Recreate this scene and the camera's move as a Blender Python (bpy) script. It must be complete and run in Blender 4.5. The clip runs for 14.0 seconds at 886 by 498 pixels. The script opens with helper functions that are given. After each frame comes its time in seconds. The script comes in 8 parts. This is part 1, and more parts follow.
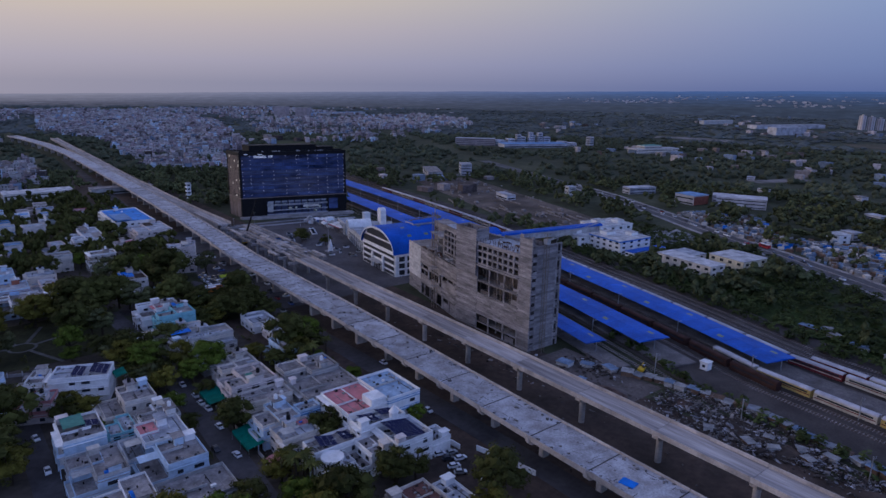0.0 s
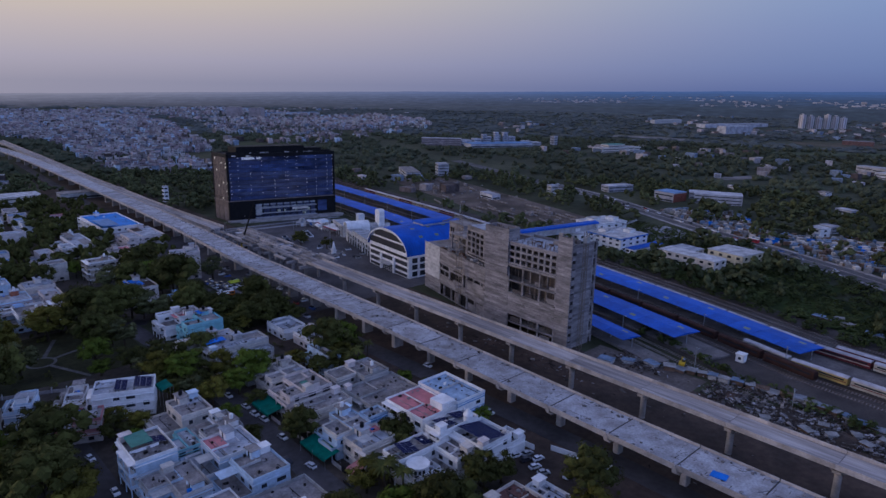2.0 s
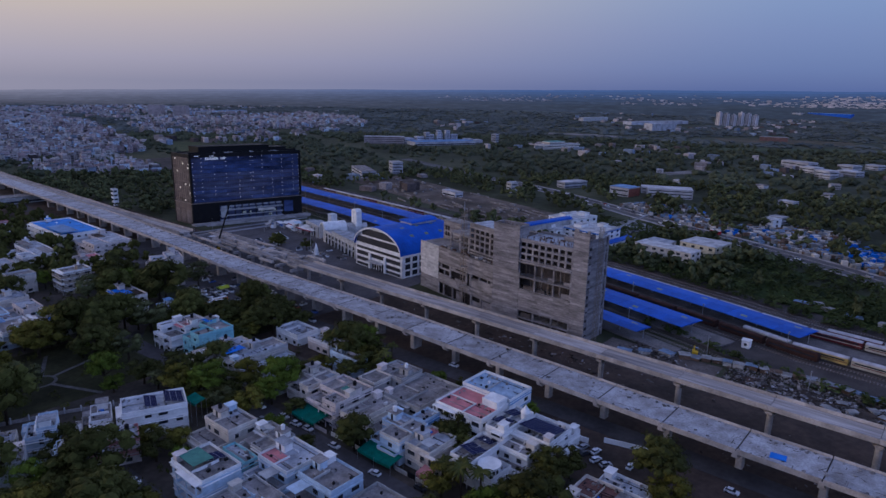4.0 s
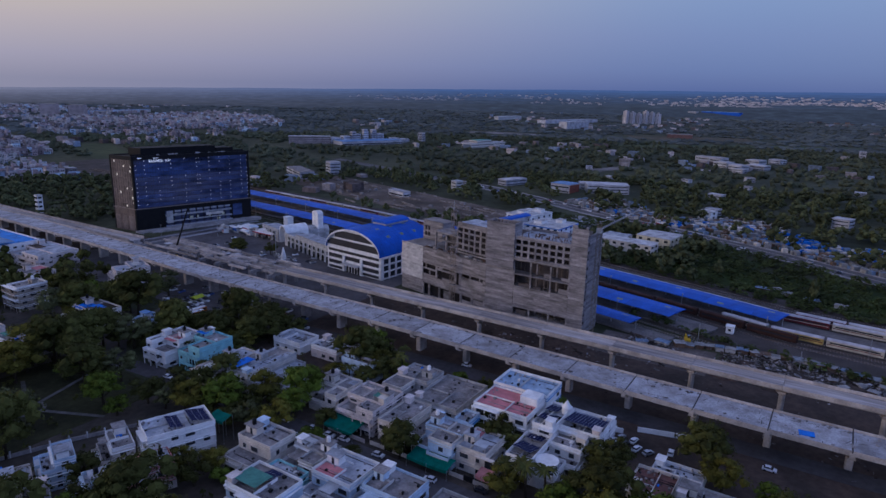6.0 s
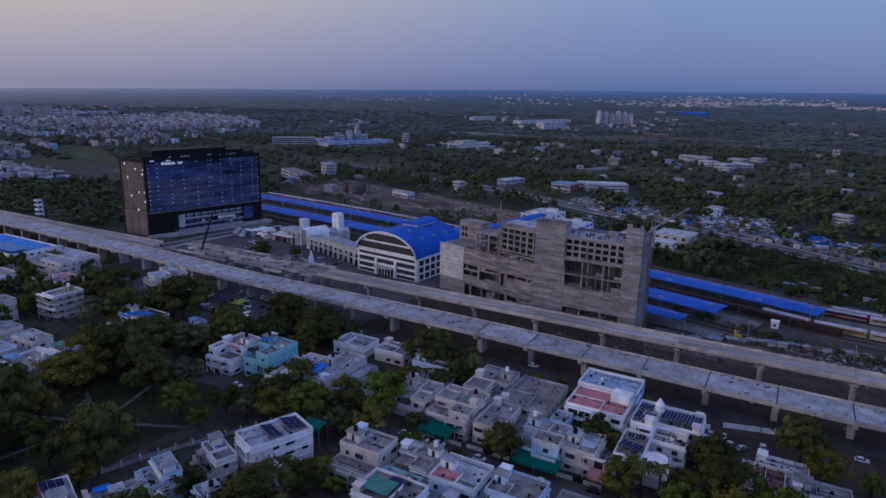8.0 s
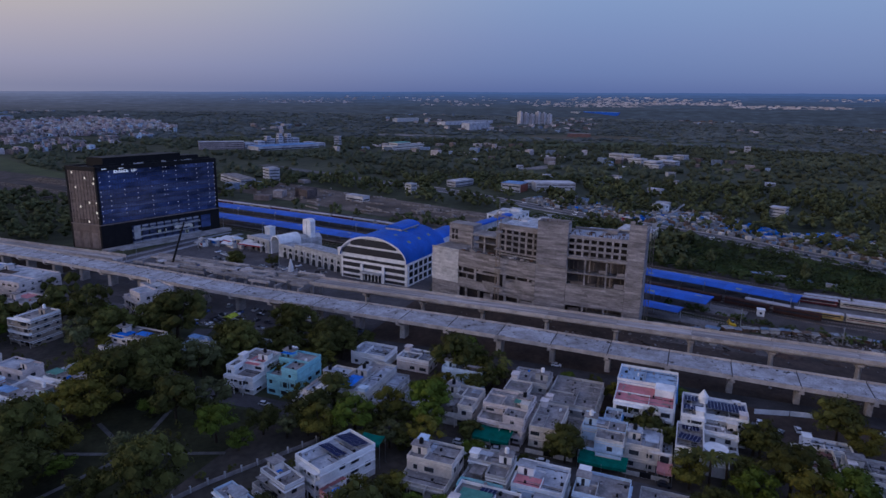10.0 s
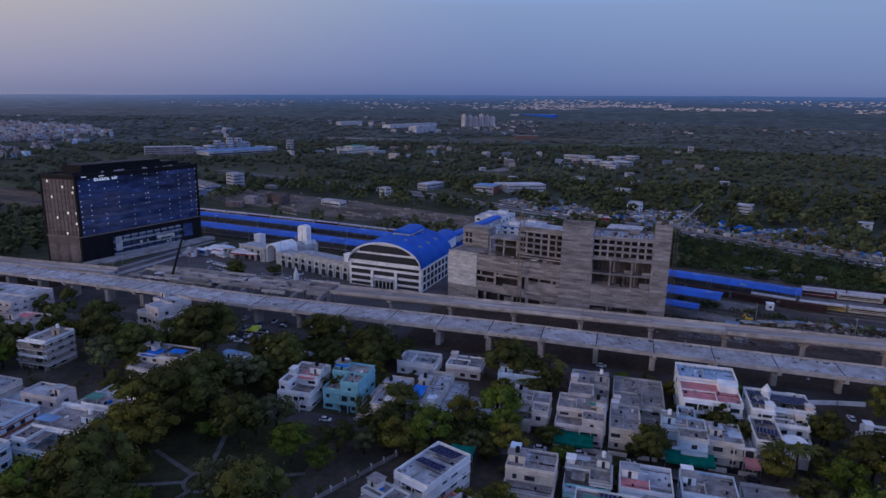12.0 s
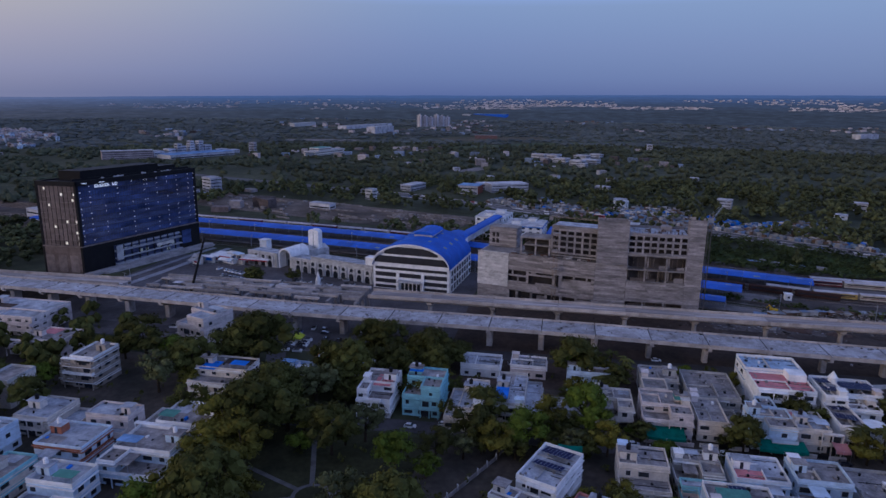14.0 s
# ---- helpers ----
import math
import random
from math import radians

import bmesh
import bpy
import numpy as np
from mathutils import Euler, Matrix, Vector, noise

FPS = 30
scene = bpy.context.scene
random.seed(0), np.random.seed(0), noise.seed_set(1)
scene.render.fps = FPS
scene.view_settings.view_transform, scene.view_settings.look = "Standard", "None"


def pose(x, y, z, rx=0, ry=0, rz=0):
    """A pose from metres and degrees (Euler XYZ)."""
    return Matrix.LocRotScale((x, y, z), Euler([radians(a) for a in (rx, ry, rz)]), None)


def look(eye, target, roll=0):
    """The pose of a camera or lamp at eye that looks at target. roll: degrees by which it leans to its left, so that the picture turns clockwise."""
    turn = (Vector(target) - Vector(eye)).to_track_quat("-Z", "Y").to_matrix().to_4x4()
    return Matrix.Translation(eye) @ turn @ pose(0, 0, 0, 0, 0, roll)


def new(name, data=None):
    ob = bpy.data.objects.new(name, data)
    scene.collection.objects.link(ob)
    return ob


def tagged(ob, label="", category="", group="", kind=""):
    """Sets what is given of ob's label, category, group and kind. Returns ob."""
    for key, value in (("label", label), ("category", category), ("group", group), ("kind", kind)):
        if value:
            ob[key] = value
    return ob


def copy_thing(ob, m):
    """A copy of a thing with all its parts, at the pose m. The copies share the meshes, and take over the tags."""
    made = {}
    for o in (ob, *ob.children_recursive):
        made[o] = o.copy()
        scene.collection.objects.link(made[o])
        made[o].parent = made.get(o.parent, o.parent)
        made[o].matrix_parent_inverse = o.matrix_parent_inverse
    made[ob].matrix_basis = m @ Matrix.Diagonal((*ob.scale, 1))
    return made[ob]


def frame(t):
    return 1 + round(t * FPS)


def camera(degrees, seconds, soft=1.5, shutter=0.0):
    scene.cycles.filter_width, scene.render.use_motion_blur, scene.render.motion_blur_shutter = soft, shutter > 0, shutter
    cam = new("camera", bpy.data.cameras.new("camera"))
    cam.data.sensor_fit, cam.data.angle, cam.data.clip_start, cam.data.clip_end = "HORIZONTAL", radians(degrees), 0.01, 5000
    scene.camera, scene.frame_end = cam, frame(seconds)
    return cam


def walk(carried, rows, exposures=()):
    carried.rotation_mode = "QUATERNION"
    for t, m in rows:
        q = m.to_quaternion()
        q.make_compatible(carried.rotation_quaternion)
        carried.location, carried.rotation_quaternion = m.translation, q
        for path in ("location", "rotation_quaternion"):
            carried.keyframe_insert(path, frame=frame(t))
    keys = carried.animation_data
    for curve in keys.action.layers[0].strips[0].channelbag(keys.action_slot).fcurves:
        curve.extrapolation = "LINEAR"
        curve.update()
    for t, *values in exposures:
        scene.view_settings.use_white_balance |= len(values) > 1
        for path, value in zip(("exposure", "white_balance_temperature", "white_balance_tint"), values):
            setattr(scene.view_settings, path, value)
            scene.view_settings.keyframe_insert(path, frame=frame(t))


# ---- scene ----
cam = camera(69.1, 14.0)
METRES, EYE, TILT, LEAN, TURN = 294.9, 114.2, 0.0, 0.0, -38.3
ROWS = [
    (0.0, 0.0, 0.0, 0.0, 0.21, -14.27, -0.84),
    (0.5, -0.0325, 0.0018, -0.0006, -1.48, -14.23, -0.86),
    (1.0, -0.0656, 0.0045, -0.0014, -2.47, -14.21, -0.87),
    (1.5, -0.0988, 0.0081, -0.0022, -3.59, -14.2, -0.89),
    (2.0, -0.1331, 0.0121, -0.0028, -4.52, -14.19, -0.9),
    (4.5, -0.3018, 0.0461, -0.0067, -13.78, -14.23, -1.16),
    (5.0, -0.3344, 0.0563, -0.0076, -16.27, -14.21, -1.21),
    (5.5, -0.3672, 0.0683, -0.0083, -18.22, -14.19, -1.32),
    (6.0, -0.4, 0.0814, -0.0094, -19.53, -14.14, -1.34),
    (6.5, -0.433, 0.0947, -0.0105, -19.58, -14.12, -1.34),
    (7.0, -0.4649, 0.1078, -0.0113, -20.98, -14.09, -1.31),
    (7.5, -0.4962, 0.1214, -0.0124, -21.73, -14.04, -1.3),
    (8.0, -0.5275, 0.1356, -0.013, -22.67, -14.01, -1.31),
    (10.5, -0.6791, 0.2336, -0.0171, -32.55, -13.61, -1.09),
    (11.0, -0.7079, 0.2564, -0.0179, -34.39, -13.51, -1.12),
    (11.5, -0.7388, 0.2816, -0.0184, -35.42, -13.44, -1.14),
    (12.0, -0.7687, 0.3062, -0.0194, -36.32, -13.36, -1.06),
    (12.5, -0.7979, 0.3307, -0.02, -38.32, -13.33, -0.95),
    (13.0, -0.8274, 0.3561, -0.0209, -39.59, -13.3, -0.87),
    (13.5, -0.8558, 0.3815, -0.0216, -40.46, -13.27, -0.78),
    (14.0, -0.8852, 0.4083, -0.022, -41.32, -13.26, -0.75),
]
walk(cam, [(t, pose(0, 0, EYE, TILT, LEAN, TURN) @ pose(METRES * x, METRES * y, METRES * z, 90 + pitch, roll, yaw)) for t, x, y, z, yaw, pitch, roll in ROWS], [(0.0, 0.0, 5880, 10), (14.0, 0.0, 5880, 10)])

# ---- world, light, exposure ----
world = bpy.data.worlds.new("dusk_sky")
scene.world = world
world.use_nodes = True
wn = world.node_tree.nodes
wl = world.node_tree.links
wn.clear()
SUN_AZ = math.radians(-40.0)      # from north (+y) towards east (+x): the afterglow in the north-west
SUN_EL = math.radians(9.0)
sky = wn.new("ShaderNodeTexSky")
sky.sky_type = "NISHITA"
sky.sun_disc = False
sky.sun_elevation = SUN_EL
sky.sun_rotation = SUN_AZ
sky.altitude = 500


def ramp(stops):
    r = wn.new("ShaderNodeValToRGB")
    el = r.color_ramp.elements
    el[0].position, el[0].color = stops[0][0], (*stops[0][1], 1)
    el[1].position, el[1].color = stops[-1][0], (*stops[-1][1], 1)
    for p, c in stops[1:-1]:
        e = el.new(p)
        e.color = (*c, 1)
    return r


# the dusk colours over the clear sky: warm towards the afterglow, blue away from it
tc = wn.new("ShaderNodeTexCoord")
sep = wn.new("ShaderNodeSeparateXYZ")
wl.new(tc.outputs["Generated"], sep.inputs[0])
warm = ramp([(0.0, (0.275, 0.262, 0.345)), (0.03, (0.375, 0.325, 0.40)), (0.075, (0.53, 0.415, 0.39)), (0.13, (0.71, 0.54, 0.35)), (0.3, (0.7, 0.6, 0.54)), (0.6, (0.36, 0.38, 0.55)), (1.0, (0.165, 0.195, 0.37))])
cool = ramp([(0.0, (0.072, 0.12, 0.31)), (0.03, (0.11, 0.166, 0.372)), (0.075, (0.163, 0.216, 0.42)), (0.13, (0.215, 0.285, 0.475)), (0.21, (0.46, 0.66, 1.38)), (0.4, (0.5, 0.68, 1.38)), (0.6, (0.3, 0.37, 0.72)), (1.0, (0.165, 0.195, 0.37))])
wl.new(sep.outputs["Z"], warm.inputs["Fac"])
wl.new(sep.outputs["Z"], cool.inputs["Fac"])
dot = wn.new("ShaderNodeVectorMath")
dot.operation = "DOT_PRODUCT"
dot.inputs[1].default_value = (math.sin(math.radians(-18)), math.cos(math.radians(-18)), 0)
wl.new(tc.outputs["Generated"], dot.inputs[0])
side = wn.new("ShaderNodeMapRange")
side.interpolation_type = "SMOOTHSTEP"
side.inputs["From Min"].default_value, side.inputs["From Max"].default_value = -0.2, 1.05
wl.new(dot.outputs["Value"], side.inputs["Value"])
both = wn.new("ShaderNodeMix")
both.data_type = "RGBA"
wl.new(side.outputs[0], both.inputs["Factor"])
wl.new(cool.outputs["Color"], both.inputs[6])
wl.new(warm.outputs["Color"], both.inputs[7])
bg = wn.new("ShaderNodeBackground")
bg.inputs["Strength"].default_value = 0.012
bg2 = wn.new("ShaderNodeBackground")
bg2.inputs["Strength"].default_value = 0.95
add = wn.new("ShaderNodeAddShader")
wo = wn.new("ShaderNodeOutputWorld")
wl.new(sky.outputs["Color"], bg.inputs["Color"])
wl.new(both.outputs[2], bg2.inputs["Color"])
wl.new(bg.outputs["Background"], add.inputs[0])
wl.new(bg2.outputs["Background"], add.inputs[1])
wl.new(add.outputs[0], wo.inputs["Surface"])
sun = new("sun", bpy.data.lights.new("sun", "SUN"))
sun.data.energy = 0.95
sun.data.angle = math.radians(25)
sun.data.color = (1.0, 0.79, 0.67)
sun.matrix_world = look((0, 0, 500), (-math.sin(SUN_AZ) * 500, -math.cos(SUN_AZ) * 500, 500 - 500 * math.tan(SUN_EL)))
scene.view_settings.exposure = 0.0

# ---- materials ----
MATS = {}


def mat(name, color, rough=0.8, metal=0.0, vary=0.25, scale=0.3, fine=3.0, bump=0.2, second=None, emit=None, spec=None, island=0.0, dist=0.05, squash=None):
    """A surface with blotches at two scales, a little relief, and a shade of its own for each object."""
    if name in MATS:
        return MATS[name]
    m = bpy.data.materials.new(name)
    m.use_nodes = True
    n, l = m.node_tree.nodes, m.node_tree.links
    b = n["Principled BSDF"]
    b.inputs["Roughness"].default_value = rough
    b.inputs["Metallic"].default_value = metal
    b.inputs["Specular IOR Level"].default_value = (0.5 if rough < 0.5 else 0.1) if spec is None else spec
    tc = n.new("ShaderNodeTexCoord")
    oi = n.new("ShaderNodeObjectInfo")
    shift = n.new("ShaderNodeVectorMath")
    shift.operation = "ADD"
    l.new(tc.outputs["Object"], shift.inputs[0])
    mul = n.new("ShaderNodeMath")
    mul.operation = "MULTIPLY"
    mul.inputs[1].default_value = 57.0
    l.new(oi.outputs["Random"], mul.inputs[0])
    l.new(mul.outputs[0], shift.inputs[1])
    if squash:      # streaks: the grain is drawn out along one axis
        sq = n.new("ShaderNodeVectorMath")
        sq.operation = "MULTIPLY"
        sq.inputs[1].default_value = squash
        l.new(shift.outputs[0], sq.inputs[0])
        shift = sq
    n1 = n.new("ShaderNodeTexNoise")
    n1.inputs["Scale"].default_value = scale
    n1.inputs["Detail"].default_value = 5
    n2 = n.new("ShaderNodeTexNoise")
    n2.inputs["Scale"].default_value = fine
    n2.inputs["Detail"].default_value = 4
    l.new(shift.outputs[0], n1.inputs["Vector"])
    l.new(shift.outputs[0], n2.inputs["Vector"])
    r1 = n.new("ShaderNodeValToRGB")
    r1.color_ramp.elements[0].position, r1.color_ramp.elements[1].position = 0.32, 0.68
    c = Vector(color)
    dark = second or tuple(c * (1 - vary))
    r1.color_ramp.elements[0].color = (*dark, 1)
    r1.color_ramp.elements[1].color = (*[min(1, v * (1 + vary * 0.35)) for v in color], 1)
    l.new(n1.outputs["Fac"], r1.inputs["Fac"])
    fm = n.new("ShaderNodeMapRange")
    fm.inputs["From Min"].default_value, fm.inputs["From Max"].default_value = 0.3, 0.7
    fm.inputs["To Min"].default_value, fm.inputs["To Max"].default_value = 1 - vary * 0.7, 1.0
    l.new(n2.outputs["Fac"], fm.inputs["Value"])
    rnd = n.new("ShaderNodeMapRange")
    rnd.inputs["To Min"].default_value, rnd.inputs["To Max"].default_value = 1 - vary * 0.5, 1.0 + vary * 0.15
    l.new(oi.outputs["Random"], rnd.inputs["Value"])
    vv = n.new("ShaderNodeMath")
    vv.operation = "MULTIPLY"
    l.new(fm.outputs[0], vv.inputs[0])
    l.new(rnd.outputs[0], vv.inputs[1])
    last = vv
    if island:
        geo = n.new("ShaderNodeNewGeometry")
        ri = n.new("ShaderNodeMapRange")
        ri.inputs["To Min"].default_value, ri.inputs["To Max"].default_value = 1 - island, 1 + island * 0.5
        l.new(geo.outputs["Random Per Island"], ri.inputs["Value"])
        last = n.new("ShaderNodeMath")
        last.operation = "MULTIPLY"
        l.new(vv.outputs[0], last.inputs[0])
        l.new(ri.outputs[0], last.inputs[1])
    mx = n.new("ShaderNodeMix")
    mx.data_type, mx.blend_type = "RGBA", "MULTIPLY"
    mx.inputs["Factor"].default_value = 1
    l.new(r1.outputs["Color"], mx.inputs[6])
    l.new(last.outputs[0], mx.inputs[7])
    l.new(mx.outputs[2], b.inputs["Base Color"])
    if bump:
        bp = n.new("ShaderNodeBump")
        bp.inputs["Strength"].default_value = bump
        bp.inputs["Distance"].default_value = dist
        l.new(n2.outputs["Fac"], bp.inputs["Height"])
        l.new(bp.outputs["Normal"], b.inputs["Normal"])
    if emit:
        b.inputs["Emission Color"].default_value = (*emit[:3], 1)
        b.inputs["Emission Strength"].default_value = emit[3]
    MATS[name] = m
    return m


CONCRETE = mat("grey_concrete", (0.36, 0.33, 0.32), 0.9, vary=0.4, scale=0.15, fine=1.2)
RAWCON = mat("raw_concrete", (0.345, 0.31, 0.29), 0.92, vary=0.45, scale=0.1, fine=0.8, bump=0.4)
DECK = mat("deck_screed", (0.5, 0.5, 0.53), 0.9, vary=0.5, scale=0.22, fine=1.6, second=(0.33, 0.31, 0.31))
METRODECK = mat("smooth_girder_top", (0.5, 0.45, 0.42), 0.9, vary=0.45, scale=0.5, fine=1.6, second=(0.25, 0.22, 0.21), squash=(1, 0.06, 1))
GIRDER = mat("girder_concrete", (0.5, 0.44, 0.4), 0.85, vary=0.35, scale=0.2, fine=1.5)
WHITE = mat("white_paint", (0.84, 0.825, 0.81), 0.75, vary=0.2, scale=0.25, fine=1.5)
CREAM = mat("cream_paint", (0.72, 0.65, 0.575), 0.8, vary=0.3, scale=0.25, fine=1.5)
GREY = mat("grey_paint", (0.5, 0.485, 0.47), 0.8, vary=0.35, scale=0.25, fine=1.5)
BEIGE = mat("beige_plaster", (0.4, 0.34, 0.28), 0.85, vary=0.35, scale=0.25, fine=1.5)
PINK = mat("pink_tiles", (0.62, 0.23, 0.24), 0.75, vary=0.25, scale=0.4, fine=2)
PINKWALL = mat("rose_paint", (0.5, 0.22, 0.22), 0.8, vary=0.25)
TEAL = mat("aqua_paint", (0.3, 0.6, 0.66), 0.8, vary=0.3)
ROOFTOP = mat("weathered_roof_screed", (0.36, 0.33, 0.32), 0.92, vary=0.5, scale=0.3, fine=1.3, second=(0.18, 0.163, 0.157))
ROOFPALE = mat("pale_roof_screed", (0.46, 0.48, 0.52), 0.9, vary=0.45, scale=0.25, fine=1.2, second=(0.26, 0.27, 0.3))
ROSEWHITE = mat("rosy_white_paint", (0.72, 0.63, 0.59), 0.8, vary=0.3, scale=0.3, fine=1.6)
# white walls with the blue light of the sky put into their colour
SKYTINT = mat("sky_tinted_white", (0.56, 0.68, 0.8), 0.8, vary=0.25, scale=0.3, fine=1.6)
PANE = mat("dark_window_glass", (0.035, 0.04, 0.05), 0.12, vary=0.3, bump=0.0, spec=0.6)
FRAMEW = mat("window_frame_paint", (0.5, 0.5, 0.5), 0.6, vary=0.2)
SOLAR = mat("solar_cells", (0.008, 0.014, 0.07), 0.5, vary=0.3, scale=1.0, bump=0.0, spec=0.05)
STEEL = mat("galvanised_steel", (0.45, 0.46, 0.48), 0.45, 0.6, vary=0.3)
BLACK = mat("black_plastic", (0.015, 0.015, 0.017), 0.5, vary=0.3)
BLUEROOF = mat("blue_metal_sheet", (0.012, 0.115, 0.58), 0.65, 0.0, vary=0.35, scale=0.08, fine=0.7, bump=0.1, spec=0.2)
BLUEPALE = mat("faded_blue_sheet", (0.2, 0.36, 0.62), 0.7, 0.0, vary=0.4, scale=0.15, fine=0.9, spec=0.2)
TARP = mat("blue_tarpaulin", (0.02, 0.2, 0.75), 0.6, vary=0.3)
GREENNET = mat("green_shade_net", (0.005, 0.16, 0.115), 0.85, vary=0.35, scale=0.4)
BRICKRED = mat("red_brick_wall", (0.28, 0.1, 0.07), 0.9, vary=0.35, scale=0.5)
RED = mat("red_paint", (0.4, 0.03, 0.04), 0.6, vary=0.3)
YELLOW = mat("yellow_paint", (0.65, 0.42, 0.03), 0.6, vary=0.25)
ASPHALT = mat("worn_asphalt", (0.115, 0.105, 0.106), 0.9, vary=0.4, scale=0.06, fine=0.5, second=(0.062, 0.058, 0.06))
DIRT = mat("trampled_dirt", (0.1, 0.07, 0.055), 0.95, vary=0.5, scale=0.07, fine=0.5, second=(0.058, 0.046, 0.038))
GRASS = mat("dry_grass", (0.06, 0.06, 0.028), 0.95, vary=0.5, scale=0.08, fine=0.6, second=(0.026, 0.027, 0.015))
BALLAST = mat("track_ballast", (0.085, 0.072, 0.066), 0.95, vary=0.4, scale=0.1, fine=1.5)
RAIL = mat("rail_steel", (0.22, 0.17, 0.14), 0.4, 0.7, vary=0.3)
BARK = mat("bark", (0.06, 0.045, 0.032), 0.95, vary=0.4, fine=6)
LEAF = mat("dark_leaves", (0.1, 0.104, 0.026), 0.9, vary=0.5, scale=0.12, fine=0.8, bump=0, island=0.3)
LEAFB = mat("fresh_leaves", (0.125, 0.17, 0.022), 0.9, vary=0.4, scale=0.12, fine=0.8, bump=0, island=0.3)
LEAFY = mat("olive_leaves", (0.16, 0.145, 0.025), 0.9, vary=0.4, scale=0.12, fine=0.8, bump=0, island=0.3)
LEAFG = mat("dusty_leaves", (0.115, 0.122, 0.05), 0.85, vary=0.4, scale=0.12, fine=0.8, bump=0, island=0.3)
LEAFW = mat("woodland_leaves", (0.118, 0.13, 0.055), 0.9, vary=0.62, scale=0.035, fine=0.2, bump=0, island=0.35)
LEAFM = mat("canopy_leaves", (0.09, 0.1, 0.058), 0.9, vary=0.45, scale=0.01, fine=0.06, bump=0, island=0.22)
# haze over the farthest woods is put into this bluer leaf colour
LEAFH = mat("hazed_far_leaves", (0.102, 0.115, 0.105), 0.9, vary=0.4, scale=0.006, fine=0.04, bump=0, island=0.1)
LEAFS = mat("scrub_leaves", (0.085, 0.108, 0.032), 0.9, vary=0.6, scale=0.06, fine=0.4, bump=0, island=0.35)
RUBBLE = mat("rubble", (0.3, 0.27, 0.25), 0.95, vary=0.5, scale=0.3, fine=2, island=0.7)


# ---- mesh helpers ----
class Geo:
    def __init__(self):
        self.v, self.f = [], []

    def quad(self, a, b, c, d):
        i = len(self.v)
        self.v += [a, b, c, d]
        self.f.append((i, i + 1, i + 2, i + 3))

    def box(self, x0, x1, y0, y1, z0, z1, m=None):
        i = len(self.v)
        p = [(x0, y0, z0), (x1, y0, z0), (x1, y1, z0), (x0, y1, z0), (x0, y0, z1), (x1, y0, z1), (x1, y1, z1), (x0, y1, z1)]
        if m is not None:
            p = [tuple(m @ Vector(q)) for q in p]
        self.v += p
        self.f += [tuple(i + k for k in q) for q in ((3, 2, 1, 0), (4, 5, 6, 7), (0, 1, 5, 4), (1, 2, 6, 5), (2, 3, 7, 6), (3, 0, 4, 7))]
        return self

    def ring(self, x0, x1, y0, y1, t, z0, z1):
        """A closed low wall round a rectangle."""
        i = len(self.v)
        o = [(x0, y0), (x1, y0), (x1, y1), (x0, y1)]
        q = [(x0 + t, y0 + t), (x1 - t, y0 + t), (x1 - t, y1 - t), (x0 + t, y1 - t)]
        for z in (z0, z1):
            self.v += [(x, y, z) for x, y in o] + [(x, y, z) for x, y in q]
        for k in range(4):
            j = (k + 1) % 4
            self.f += [(i + k, i + j, i + 8 + j, i + 8 + k), (i + 4 + j, i + 4 + k, i + 12 + k, i + 12 + j), (i + 8 + k, i + 8 + j, i + 12 + j, i + 12 + k)]
        return self

    def prism(self, pts, z0, z1):
        """A block on any outline (counter-clockwise)."""
        i, k = len(self.v), len(pts)
        self.v += [(x, y, z0) for x, y in pts] + [(x, y, z1) for x, y in pts]
        self.f.append(tuple(i + k + j for j in range(k)))
        self.f.append(tuple(i + k - 1 - j for j in range(k)))
        self.f += [(i + j, i + (j + 1) % k, i + k + (j + 1) % k, i + k + j) for j in range(k)]
        return self

    def cyl(self, x, y, z0, z1, r0, r1=None, seg=12):
        r1 = r0 if r1 is None else r1
        i = len(self.v)
        for z, r in ((z0, r0), (z1, r1)):
            self.v += [(x + r * math.cos(2 * math.pi * k / seg), y + r * math.sin(2 * math.pi * k / seg), z) for k in range(seg)]
        self.f.append(tuple(i + seg + k for k in range(seg)))
        self.f.append(tuple(i + seg - 1 - k for k in range(seg)))
        self.f += [(i + k, i + (k + 1) % seg, i + seg + (k + 1) % seg, i + seg + k) for k in range(seg)]
        return self

    def tube(self, a, b, r0, r1=None, seg=8):
        a, b = Vector(a), Vector(b)
        r1 = r0 if r1 is None else r1
        q = (b - a).to_track_quat("Z", "Y").to_matrix()
        i = len(self.v)
        for p, r in ((a, r0), (b, r1)):
            for k in range(seg):
                w = 2 * math.pi * k / seg
                self.v.append(tuple(p + q @ Vector((r * math.cos(w), r * math.sin(w), 0))))
        self.f.append(tuple(i + seg + k for k in range(seg)))
        self.f.append(tuple(i + seg - 1 - k for k in range(seg)))
        self.f += [(i + k, i + (k + 1) % seg, i + seg + (k + 1) % seg, i + seg + k) for k in range(seg)]
        return self

    def sweep(self, path, section):
        """A section (across, up), anticlockwise seen along the path, swept along points (x, y, z)."""
        i, k = len(self.v), len(section)
        for j, p in enumerate(path):
            a, b = Vector(path[max(j - 1, 0)]), Vector(path[min(j + 1, len(path) - 1)])
            d = (b - a).normalized()
            side = Vector((d.y, -d.x, 0)).normalized()
            self.v += [tuple(Vector(p) + side * s + Vector((0, 0, u))) for s, u in section]
        for j in range(len(path) - 1):
            for s in range(k):
                a, b = i + j * k + s, i + j * k + (s + 1) % k
                self.f.append((a, b, b + k, a + k))
        self.f.append(tuple(i + s for s in range(k))[::-1])
        self.f.append(tuple(i + (len(path) - 1) * k + s for s in range(k)))
        return self

